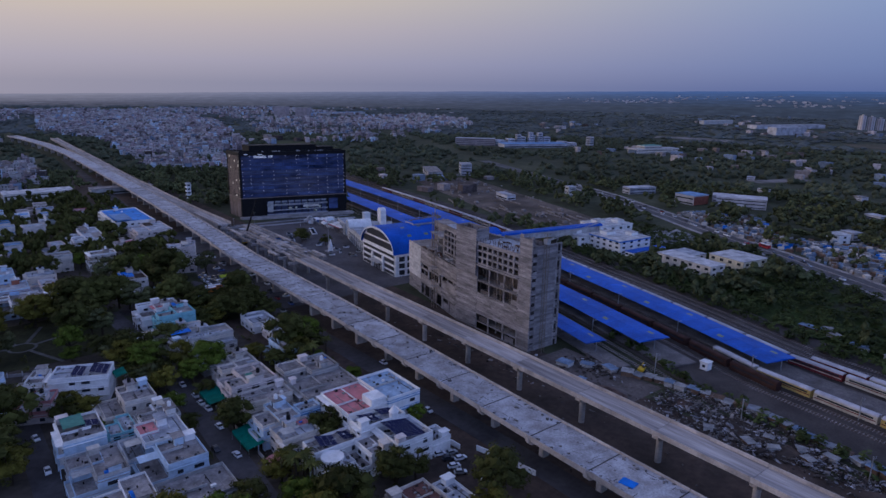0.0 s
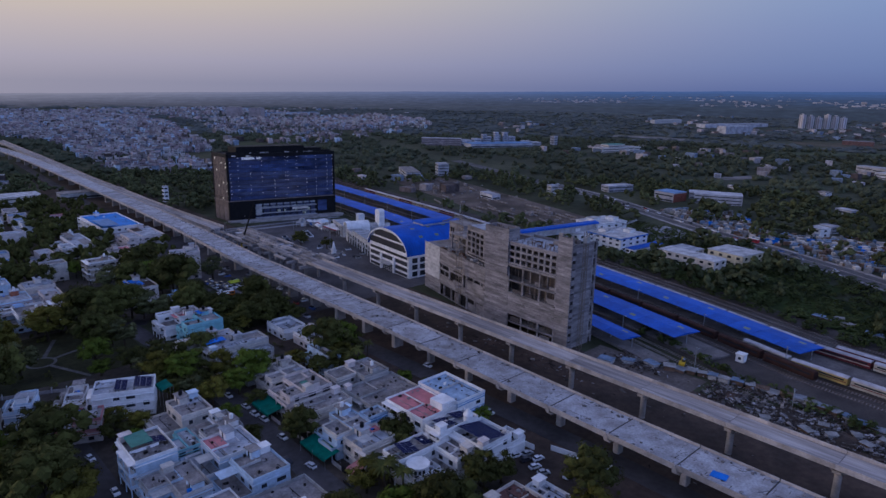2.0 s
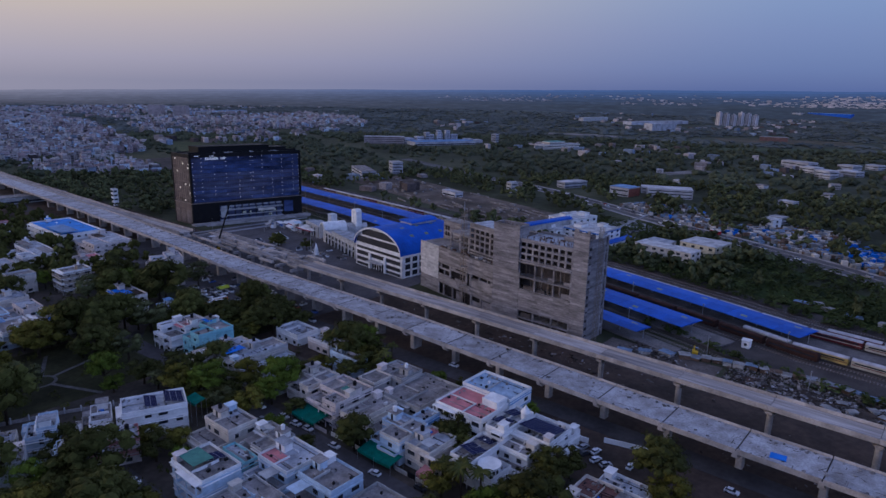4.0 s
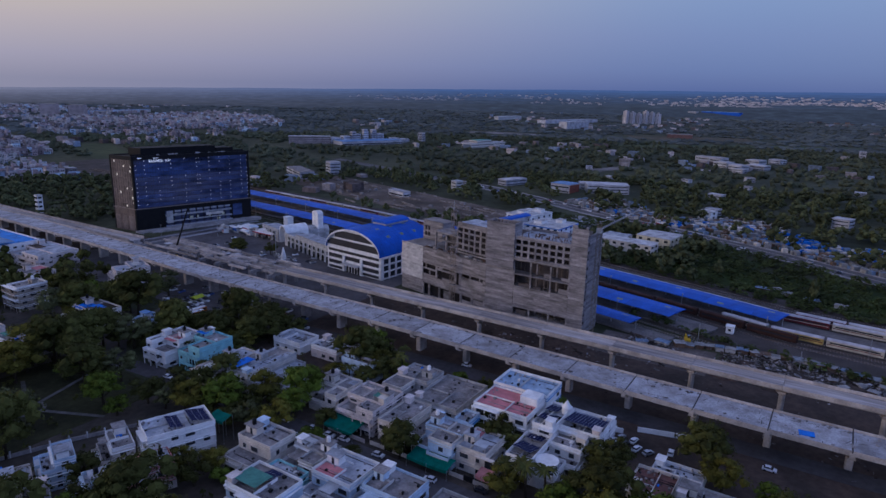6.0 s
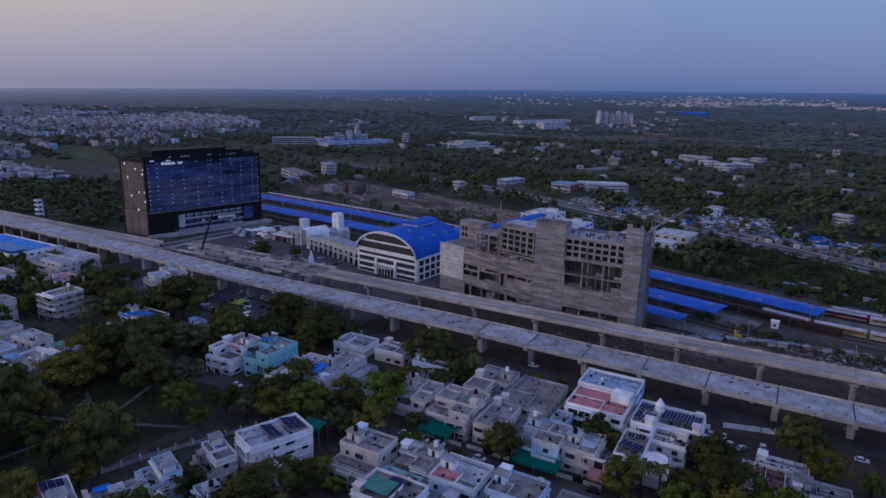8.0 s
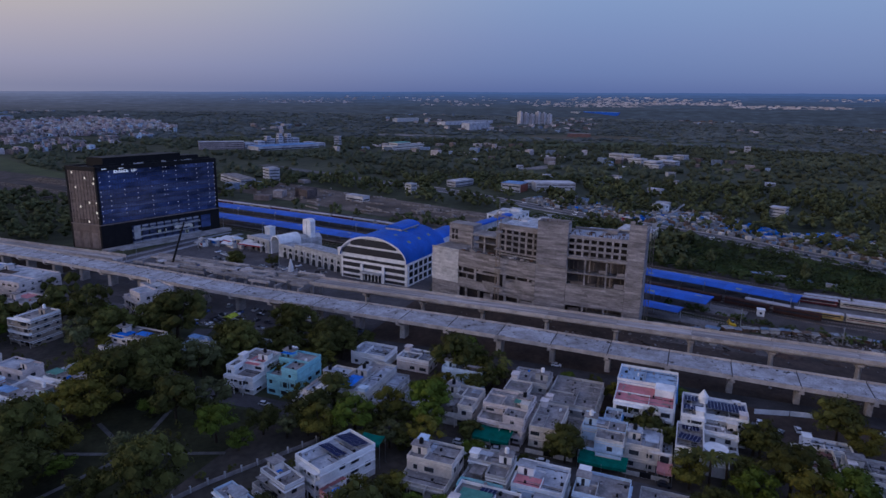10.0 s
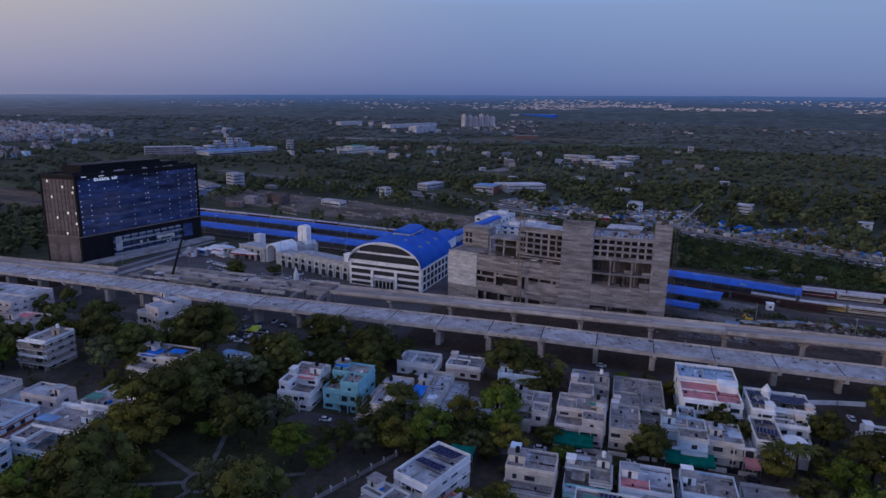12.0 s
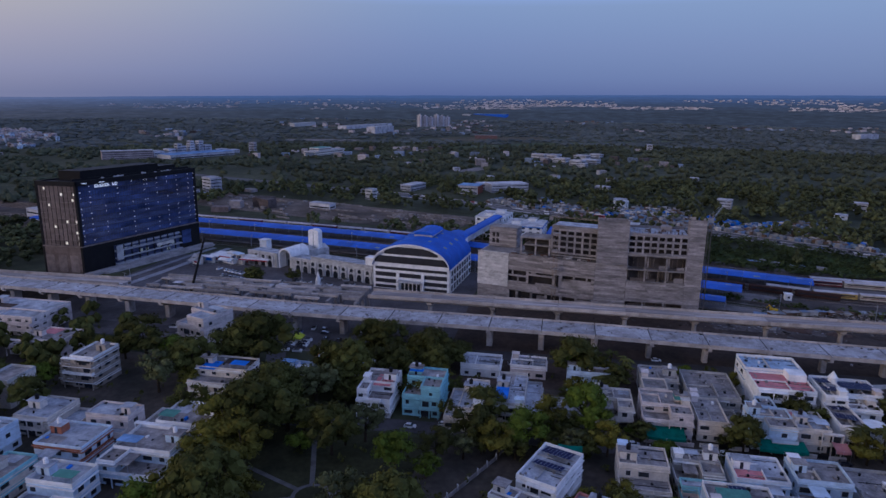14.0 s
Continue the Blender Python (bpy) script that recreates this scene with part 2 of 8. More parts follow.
    def mesh(self, name, material=None):
        me = bpy.data.meshes.new(name)
        me.from_pydata(self.v, [], self.f)
        if material:
            me.materials.append(material)
        me.update()
        return me


def part(name, g, material, parent=None, label=""):
    ob = new(name, g.mesh(name, material))
    if parent is not None:
        ob.parent = parent
    return tagged(ob, label=label)


def thing(name, label, category, at=(0, 0, 0), turn=0.0, group="", kind=""):
    ob = new(name)
    ob.matrix_world = pose(*at, 0, 0, turn)
    return tagged(ob, label, category, group, kind)


def solid(name, g, material, label, category, at=(0, 0, 0), turn=0.0, group="", kind=""):
    ob = new(name, g.mesh(name, material))
    ob.matrix_world = pose(*at, 0, 0, turn)
    return tagged(ob, label, category, group, kind)


def ribbon(pts, width, z):
    """A flat strip along points (x, y)."""
    g = Geo()
    g.sweep([(x, y, z) for x, y in pts], [(-width / 2, -0.3), (width / 2, -0.3), (width / 2, 0), (-width / 2, 0)])
    return g


RNG = random.Random(7)

# ---- ground ----
g = Geo()
rings = [0, 60, 150, 300, 500, 800, 1200, 1800, 2600, 3500, 4850]
seg = 96
g.v.append((0, 0, 0))
for r in rings[1:]:
    g.v += [(r * math.cos(2 * math.pi * k / seg), r * math.sin(2 * math.pi * k / seg), 0) for k in range(seg)]
g.f += [(0, 1 + k, 1 + (k + 1) % seg) for k in range(seg)]
for j in range(len(rings) - 2):
    a, b = 1 + j * seg, 1 + (j + 1) * seg
    g.f += [(a + k, b + k, b + (k + 1) % seg, a + (k + 1) % seg) for k in range(seg)]
EARTH = mat("scrub_earth", (0.07, 0.074, 0.042), 0.95, vary=0.6, scale=0.012, fine=0.12, second=(0.036, 0.042, 0.022))
solid("ground", g, EARTH, "dusty brown and green earth reaching the horizon", "ground", at=(-60, 130, 0), kind="structure")
# hazy distance added to close the horizon: low glowing ridges, one behind the other
def rise(w):
    """How much higher the added ridges stand towards the south-east (degrees)."""
    return 0.68 * math.cos(w) - 0.70 * math.sin(w)


def ridge_h(dist, dip, rough, w):
    c, s = math.cos(w), math.sin(w)
    return max(6.0, 112 + dist * math.tan(math.radians(rise(w) - dip))) + rough * (noise.noise(Vector((c * 3, s * 3, dist))) + 0.9 * noise.noise(Vector((c * 17, s * 17, dist))) + 0.5 * noise.noise(Vector((c * 90, s * 90, dist))))


RIDGES = ((3380, 1.62, 5), (3560, 1.38, 5), (3760, 1.16, 5), (3980, 0.95, 4), (4230, 0.76, 4), (4500, 0.58, 4), (4780, 0.4, 3))


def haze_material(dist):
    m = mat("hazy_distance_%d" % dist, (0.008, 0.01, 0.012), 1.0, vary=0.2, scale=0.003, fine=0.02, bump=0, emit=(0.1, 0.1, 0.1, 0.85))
    n, l = m.node_tree.nodes, m.node_tree.links
    tc = n.new("ShaderNodeTexCoord")
    sq = n.new("ShaderNodeVectorMath")
    sq.operation = "MULTIPLY"
    sq.inputs[1].default_value = (1, 1, 9)
    nz = n.new("ShaderNodeTexNoise")
    nz.inputs["Scale"].default_value = 0.016
    nz.inputs["Detail"].default_value = 9
    nz.inputs["Roughness"].default_value = 0.68
    rp = n.new("ShaderNodeValToRGB")      # woods, scrub, clearings, pale fields
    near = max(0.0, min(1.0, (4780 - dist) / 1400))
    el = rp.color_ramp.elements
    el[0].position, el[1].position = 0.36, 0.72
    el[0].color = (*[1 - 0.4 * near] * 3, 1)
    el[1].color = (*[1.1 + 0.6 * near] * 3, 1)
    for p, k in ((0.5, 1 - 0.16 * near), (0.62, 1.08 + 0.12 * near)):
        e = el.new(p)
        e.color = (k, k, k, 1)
    l.new(tc.outputs["Object"], sq.inputs[0])
    l.new(sq.outputs[0], nz.inputs["Vector"])
    l.new(nz.outputs["Fac"], rp.inputs["Fac"])
    # the evening haze, put into the emission colour: rosy towards the north, blue towards the east
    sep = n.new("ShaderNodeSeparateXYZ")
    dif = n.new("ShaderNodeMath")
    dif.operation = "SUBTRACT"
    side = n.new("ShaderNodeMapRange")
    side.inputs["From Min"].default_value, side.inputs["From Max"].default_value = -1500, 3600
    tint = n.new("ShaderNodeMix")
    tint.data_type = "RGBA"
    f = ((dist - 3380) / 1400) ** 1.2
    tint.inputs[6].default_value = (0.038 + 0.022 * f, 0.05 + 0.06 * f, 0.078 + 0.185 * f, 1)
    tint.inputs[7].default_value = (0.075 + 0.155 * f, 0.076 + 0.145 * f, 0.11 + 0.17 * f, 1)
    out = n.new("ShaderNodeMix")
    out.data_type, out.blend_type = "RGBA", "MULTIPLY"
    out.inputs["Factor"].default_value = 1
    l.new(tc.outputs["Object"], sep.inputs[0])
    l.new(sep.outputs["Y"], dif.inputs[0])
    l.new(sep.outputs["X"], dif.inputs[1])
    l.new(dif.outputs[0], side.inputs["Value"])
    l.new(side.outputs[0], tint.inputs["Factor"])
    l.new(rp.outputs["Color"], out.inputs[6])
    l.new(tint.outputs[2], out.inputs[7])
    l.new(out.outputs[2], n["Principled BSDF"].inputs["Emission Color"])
    return m


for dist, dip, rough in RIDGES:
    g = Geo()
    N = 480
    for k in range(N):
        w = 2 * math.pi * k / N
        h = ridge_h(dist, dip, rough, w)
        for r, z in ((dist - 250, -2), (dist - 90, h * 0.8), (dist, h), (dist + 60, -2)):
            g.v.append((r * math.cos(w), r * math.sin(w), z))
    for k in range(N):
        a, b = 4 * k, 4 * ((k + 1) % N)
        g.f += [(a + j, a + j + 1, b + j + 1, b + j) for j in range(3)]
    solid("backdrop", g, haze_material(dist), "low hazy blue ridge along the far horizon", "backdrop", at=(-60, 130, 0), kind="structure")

GREENFIELD = mat("overgrown_field", (0.05, 0.078, 0.016), 0.95, vary=0.6, scale=0.04, fine=0.5, second=(0.02, 0.033, 0.008))


def patch(name, x0, x1, y0, y1, z, material, label, category):
    return solid(name, Geo().box(x0, x1, y0, y1, z - 0.4, z), material, label, category, kind="structure")


patch("ground_under_flyover", 100, 200, -250, 300, 0.03, DIRT, "brown construction dirt under the two viaducts", "ground")
patch("ground_north_of_station", 112, 196, 500, 900, 0.03, DIRT, "brown dirt strip beside the viaducts", "ground")
COLONY = mat("dusty_lane_earth", (0.125, 0.1, 0.082), 0.95, vary=0.5, scale=0.06, fine=0.5, second=(0.06, 0.056, 0.045))
patch("ground_colony_north", -150, 99.9, 352.1, 690, 0.02, COLONY, "dusty grey earth of lanes and plots", "ground")
patch("ground_colony_south", -60, 99.9, 50, 293.9, 0.02, COLONY, "dusty grey earth of lanes and plots", "ground")
patch("meadow_north", 296, 372, 20, 130, 0.02, GREENFIELD, "green overgrown field beside the railway", "field")
patch("meadow_south", 306, 400, 130.01, 230, 0.02, GREENFIELD, "green overgrown field beside the railway", "field")
patch("plaza", 116, 262, 300, 512, 0.05, mat("forecourt_asphalt", (0.125, 0.115, 0.118), 0.9, vary=0.4, scale=0.06, fine=0.5), "grey asphalt station forecourt", "plaza")
solid("road_service", ribbon([(134, -200), (134, 120), (131, 230), (127, 320), (128, 520), (136, 760), (150, 1100)], 9, 0.1), ASPHALT, "dark asphalt road beneath the flyover", "road", kind="structure")
solid("road_street", ribbon([(58, 40), (59, 140), (62, 230), (61.5, 300), (58, 345)], 8.5, 0.1), ASPHALT, "grey residential street", "road", kind="structure")
solid("road_lane", ribbon([(11, 110), (12, 200), (11, 262)], 7.5, 0.1), ASPHALT, "grey residential lane", "road", kind="structure")
HIGHWAY = mat("dusty_highway_asphalt", (0.125, 0.118, 0.118), 0.9, vary=0.35, scale=0.05, fine=0.4)
HW = [(318, -60), (376, 34), (403, 80), (429, 123), (441, 147), (453, 175), (467, 205), (483, 246), (501, 284), (530, 340), (572, 430), (602, 520)]
for side in (-10.6, 10.6):
    solid("pavement", Geo().sweep([(x, y, 0.2) for x, y in HW], [(side - 1.7, -0.3), (side + 1.7, -0.3), (side + 1.7, 0), (side - 1.7, 0)]), CONCRETE, "pale dusty footpath beside the main road", "pavement", kind="structure")
solid("road_highway", ribbon(HW + [(680, 760)], 17, 0.12), HIGHWAY, "busy grey asphalt main road", "road", kind="structure")
solid("road_divider", Geo().sweep([(x, y, 0.45) for x, y in HW], [(-0.4, -0.4), (0.4, -0.4), (0.3, 0), (-0.3, 0)]), CONCRETE, "pale concrete divider along the main road", "divider", kind="structure")
solid("road_colony", ribbon([(62, 338), (70, 350), (86, 362), (112, 372)], 8, 0.09), ASPHALT, "grey lane to the market yard", "road", kind="structure")


RAILLINE = ((-400, -50.7), (107, 0), (157, 14.5), (200, 25.5), (300, 48.5), (400, 69.5), (450, 77.5), (505, 85), (560, 91.5), (1100, 152))


def track_x(y, off):
    """The railway's line: it bears away to the east as it goes north."""
    for (ya, xa), (yb, xb) in zip(RAILLINE[:-1], RAILLINE[1:]):
        if y <= yb:
            break
    return off + xa + (xb - xa) * (y - ya) / (yb - ya)


def track_path(off, y0, y1, z, step=20):
    n = max(2, int((y1 - y0) / step) + 1)
    return [(track_x(y0 + (y1 - y0) * k / (n - 1), off), y0 + (y1 - y0) * k / (n - 1), z) for k in range(n)]


solid("railway_bed", Geo().sweep(track_path(255, -300, 1000, 0.25), [(-36, -0.4), (58, -0.4), (57, 0), (-35, 0)]), BALLAST, "brown gravel bed of the railway yard", "ballast", kind="structure")

# ---- flyover (front viaduct) ----
FZ = 9.0
def fly_x(y):
    t = max(0.0, y - 380)
    lead = 1.5 * min(1.0, max(0.0, (y - 140) / 120))
    return lead + (14.0 * (1 - math.exp(-t / 200.0)) if y < 1000 else 13.5 - 0.00016 * (y - 1000) ** 2)


def fly_z(y):
    """The deck climbs a little towards the station."""
    return FZ + 1.2 * min(1.0, max(0.0, (y - 110) / 130))


BLACKTOP = mat("dark_joint_filler", (0.06, 0.055, 0.055), 0.9)
fly = thing("flyover", "grey concrete road flyover on single piers, deck not yet paved", "flyover", (140, 100, 0), kind="structure")
SPAN = 22.85
JOINTS = [100.5 + SPAN * k for k in range(-7, 26)] + [100.5 + SPAN * k for k in range(26, 62, 2)]
FC, FH = 139.8, 7.7      # middle line and half width
for ya, yb in zip(JOINTS[:-1], JOINTS[1:]):
    p0, p1 = (fly_x(ya) + FC - 140, ya + 0.16 - 100, fly_z(ya)), (fly_x(yb) + FC - 140, yb - 0.16 - 100, fly_z(yb))
    part("deck_span", Geo().sweep([p0, p1], [(-FH, -0.7), (-4.2, -1.9), (4.2, -1.9), (FH, -0.7), (FH, 0), (-FH, 0)]), DECK, fly)
    for s in (-1, 1):
        part("kerb", Geo().sweep([p0, p1], [(s * FH - 0.22, -0.9), (s * FH + 0.22, -0.9), (s * FH + 0.2, 0.75), (s * FH - 0.12, 0.75)]), GIRDER, fly)
for ya in JOINTS:
    x, y, z = fly_x(ya) + FC - 140, ya - 100, fly_z(ya)
    w, d = (1.5, 1.1) if ya < 232 else (2.6, 1.25)      # stouter columns beside the station
    part("pier", Geo().prism([(x + a, y + b) for a, b in ((-w, 0.3 - d), (0.3 - w, -d), (w - 0.3, -d), (w, 0.3 - d), (w, d - 0.3), (w - 0.3, d), (0.3 - w, d), (-w, d - 0.3))], -0.5, z - 3.4), GIRDER, fly)
    part("pier_cap", Geo().sweep([(x, y - 1.1, z - 3.4), (x, y + 1.1, z - 3.4)], [(-w - 0.1, 0), (w + 0.1, 0), (7.2, 0.9), (7.2, 1.45), (-7.2, 1.45), (-7.2, 0.9)]), GIRDER, fly)
    part("bearing_block", Geo().box(x - FH - 0.5, x - FH - 0.25, y - 0.7, y + 0.7, z - 1.5, z + 0.1), GIRDER, fly)
    part("joint", Geo().box(x - FH + 0.3, x + FH - 0.3, y - 0.22, y + 0.22, z - 0.3, z + 0.012), BLACKTOP, fly)
# loose boards, cement stains and rubble left on the unpaved deck
g = Geo()
dark = Geo()
dr = random.Random(41)
for k in range(300):      # long scrapes, planks and cable runs
    y = dr.uniform(-40, 420)
    x = FC + fly_x(y) + dr.uniform(-6.6, 6.6)
    w, e = dr.uniform(0.03, 0.1), dr.uniform(0.4, 2.0)
    m = Matrix.Translation((x, y, fly_z(y))) @ Matrix.Rotation(dr.choice([0, 1.57, dr.uniform(-1.5, 1.5)]), 4, "Z")
    if abs(x - FC - fly_x(y)) + e < 7.3:
        dark.box(-w, w, -e, e, -0.05, dr.uniform(0.02, 0.08), m)
for k in range(700):
    y = dr.uniform(-40, 520)
    x = FC + fly_x(y) + dr.choice([dr.uniform(-7, 7), dr.gauss(6.4, 0.5), dr.gauss(-6.4, 0.5)])
    if abs(x - FC - fly_x(y)) < 7.3:
        w = dr.uniform(0.08, 0.5)
        m = Matrix.Translation((x, y, fly_z(y))) @ Matrix.Rotation(dr.uniform(0, 3), 4, "Z")
        g.box(-w, w, -w * dr.uniform(0.3, 2.5), w, -0.05, dr.uniform(0.03, 0.35), m)
tagged(solid("deck_clutter", g, mat("scattered_debris", (0.34, 0.31, 0.3), 0.95, vary=0.5, island=0.8), "scattered boards and debris on the flyover deck", "debris"), kind="stuff")
tagged(solid("deck_scrap", dark, mat("dark_wet_planks", (0.17, 0.15, 0.14), 0.9, vary=0.5, island=0.7), "thin dark planks and cable runs on the flyover deck", "debris"), kind="stuff")
solid("tarpaulin", Geo().box(-1.6, 1.6, -2.2, 2.2, 0, 0.25), TARP, "bright blue tarpaulin spread on the flyover deck", "tarpaulin", (137.2, 90, FZ), 8)

# ---- metro viaduct (rear) ----
MX, MZ = 166.0, 12.0
def met_x(y):
    pts = [(420, 0), (474, 2), (540, 0), (600, -0.8), (690, 0), (820, 1), (983, 5), (1500, 14)]
    for (ya, xa), (yb, xb) in zip(pts[:-1], pts[1:]):
        if ya <= y <= yb:
            return xa + (xb - xa) * (y - ya) / (yb - ya)
    return 0.0


metro = thing("metro_viaduct", "pale concrete box girder metro viaduct with plain parapets on single columns", "viaduct", (166, 100, 0), kind="structure")
def metro_run(y0, y1, top, low=-0.5, high=1.15):
    y = y0
    while y < y1 - 0.5:
        yb = min(y + 30.9, y1)
        p0, p1 = (met_x(y), y + 0.08 - 100, top), (met_x(yb), yb - 0.08 - 100, top)
        part("girder", Geo().sweep([p0, p1], [(-5.2, -0.3), (-2.6, -0.75), (-2.0, -2.2), (2.0, -2.2), (2.6, -0.75), (5.2, -0.3), (5.2, 0), (-5.2, 0)]), METRODECK, metro)
        for s in (-1, 1):
            part("parapet", Geo().sweep([p0, p1], [(s * 5.2 - 0.16, low), (s * 5.2 + 0.16, low), (s * 5.2 + 0.16, high), (s * 5.2 - 0.16, high)]), GIRDER, metro)
        x, yy = met_x(y), y - 100
        part("column", Geo().cyl(x, yy, -0.5, top - 4.4, 1.05, seg=16), GIRDER, metro)
        part("pier_head", Geo().box(x - 2.9, x + 2.9, yy - 1.1, yy + 1.1, top - 3.0, top - 2.2).cyl(x, yy, top - 4.4, top - 3.0, 1.05, 2.3, 16), GIRDER, metro)
        y = yb


metro_run(68.3 - 30.9 * 6, 346, MZ)
metro_run(484, 1400, 8.2, -2.4, 1.5)      # the northern length comes down towards the depot

# ---- office tower with a dark glass front ----
# reflected sky and town are put into the patchy base colours of both glasses
CURTAIN = mat("blue_black_curtain_glass", (0.085, 0.12, 0.27), 0.1, vary=0.6, scale=0.045, fine=0.2, bump=0.0, spec=0.8, second=(0.016, 0.022, 0.055), squash=(1, 1, 2.2))
CURTAIN2 = mat("grey_blue_curtain_glass", (0.12, 0.14, 0.24), 0.2, vary=0.6, scale=0.06, fine=0.3, bump=0.0, spec=0.7, second=(0.03, 0.04, 0.1), squash=(0.6, 1, 3))
DARKCLAD = mat("dark_brown_cladding", (0.19, 0.145, 0.125), 0.5, vary=0.35, scale=0.2, fine=1.0)
BLACKMETAL = mat("black_metal", (0.014, 0.013, 0.014), 0.7, vary=0.3, spec=0.15)
TINTMETAL = mat("blue_black_metal", (0.035, 0.038, 0.06), 0.5, vary=0.3)
BROWNLINE = mat("brown_ledge_cladding", (0.24, 0.19, 0.17), 0.6, vary=0.3)
LITPANE = mat("lit_room", (0.5, 0.52, 0.42), 0.6, emit=(0.95, 1.0, 0.75, 0.06), bump=0)
SPOT = mat("lamp_spot", (0.8, 0.8, 0.8), 0.5, emit=(1.0, 0.96, 0.9, 0.24), bump=0)
OLDGREY = mat("pale_gallery_paint", (0.4, 0.4, 0.42), 0.7, vary=0.3)
TL, TD, TH = 92.0, 25.0, 56.2     # front length, depth, height
tower = thing("office_tower", "tall dark glass office tower with lit rooms and a columned podium", "office tower", (202.2, 537.0, 0), -14.6)
# local x runs along the glass front (which faces -y), local y into the building
part("body", Geo().box(0.6, TL - 0.6, 0.6, TD - 0.6, 0, TH - 0.5), BLACKMETAL, tower)
POD = 17.4
FLOORS = 11
fh = (TH - 2.5 - POD) / FLOORS
for k in range(FLOORS):
    z = POD + fh * k
    part("glass_band", Geo().box(1.6, TL - 1.6, 0.25, 0.7, z + 0.3, z + fh), CURTAIN2 if k in (1, 3, 4, 6) else CURTAIN, tower)
    part("spandrel", Geo().box(1.2, TL - 1.2, 0.18, 0.7, z, z + 0.26), TINTMETAL, tower)
    part("floor_line", Geo().box(0.0, 0.7, 0.6, TD - 0.6, z, z + 0.28), BROWNLINE, tower)
    part("cladding_band", Geo().box(0.1, 0.7, 0.6, TD - 0.6, z + 0.28, z + fh), DARKCLAD, tower)
g = Geo()
for k in range(1, 46):
    g.box(1.2 + k * (TL - 2.4) / 46 - 0.06, 1.2 + k * (TL - 2.4) / 46 + 0.06, 0.12, 0.6, POD, TH - 2.5)
part("mullions", g, TINTMETAL, tower)
g = Geo()
for k in range(1, 9):
    g.box(-0.03, 0.5, k * TD / 9 - 0.08, k * TD / 9 + 0.08, POD, TH - 2.5)
part("side_mullions", g, BLACKMETAL, tower)
rr = random.Random(3)
WARMSPOT = mat("warm_lit_window", (0.8, 0.75, 0.65), 0.5, emit=(1.0, 0.86, 0.64, 0.5), bump=0)
# one small lamp a floor behind the glass, in columns
g = Geo()
for x in (2.6, 9, 19, 28.5, 39, 48.5, 50.6, 58.5, 67, 75.5, 85.5, 90.5):
    for k in range(FLOORS):
        z = POD + fh * (k + 0.8)
        if rr.random() < 0.75:
            g.box(x - 0.24, x + 0.24, 0.06, 0.24, z - 0.5, z)
tagged(part("room_lights", g, SPOT, tower), kind="stuff")
for k, y in ((10, 5), (9, 15.5), (9, 23.5), (8, 22.4), (7, 7), (4, 17.5), (4, 23.5), (3, 9.5), (2, 23), (1, 24), (0, 15.6), (0, 24.2)):
    z = POD + fh * k + 0.9
    part("lit_window", Geo().box(-0.06, 0.08, TD - y - 0.55, TD - y + 0.55, z, z + 1.5), WARMSPOT, tower)
# frame, crown and plant screens on the roof
for fx, fy in ((-0.3, -0.3), (TL - 1.3, -0.3), (-0.3, TD - 1.0)):
    part("corner_post", Geo().box(fx, fx + 1.6, fy, fy + 1.3, 0, TH), BLACKMETAL, tower)
part("crown", Geo().box(-0.3, TL + 0.3, -0.3, 0.8, TH - 2.6, TH + 0.3).box(-0.3, 0.8, 0.8, TD + 0.3, TH - 2.6, TH + 0.3).box(TL - 0.8, TL + 0.3, 0.8, TD + 0.3, TH - 2.6, TH + 0.3).box(0.8, TL - 0.8, TD - 0.8, TD + 0.3, TH - 2.6, TH + 0.3), BLACKMETAL, tower)
part("roof", Geo().box(0.8, TL - 0.8, 0.8, TD - 0.8, TH - 1.6, TH - 1.2), ASPHALT, tower)
 
part("plant_room", Geo().box(12, 70, 8, TD - 3, TH - 1.2, TH + 5.2), BLACKMETAL, tower)
part("plant_screen", Geo().box(1.5, TL - 1.5, 3.2, 3.6, TH - 1.2, TH + 1.4).box(72, 86, 9, TD - 4, TH - 1.2, TH + 3.0), BLACKMETAL, tower)
g = Geo()
for k in range(14):
    x = rr.uniform(6, 84)
    g.box(x - 0.5, x + 0.5, 1.5, 2.6, TH - 1.2, TH + rr.uniform(0.4, 1.5))
part("roof_fittings", g, GREY, tower)
SIGN = mat("sign_white", (0.8, 0.82, 0.9), 0.5, emit=(0.85, 0.9, 1.0, 0.3), bump=0)
for k in range(9):
    if k != 6:
        x = 12.2 + k * 1.75
        part("sign_bar", Geo().box(x, x + 0.42, -0.6, -0.3, TH - 4.6, TH - 2.7).box(x + 0.42, x + 1.25, -0.6, -0.3, TH - 3.1 - 0.8 * (k % 2), TH - 2.75 - 0.8 * (k % 2)).box(x + 0.9, x + 1.25, -0.6, -0.3, TH - 4.6, TH - 3.6), SIGN, tower, "white sign stroke")
part("sign_bar", Geo().box(15.5, 19.0, -0.6, -0.3, TH - 1.9, TH - 1.4), SIGN, tower, "white sign stroke")
part("sign_bar", Geo().box(4, 7.0, -0.6, -0.3, TH - 1.6, TH - 1.1), SIGN, tower, "white sign stroke")
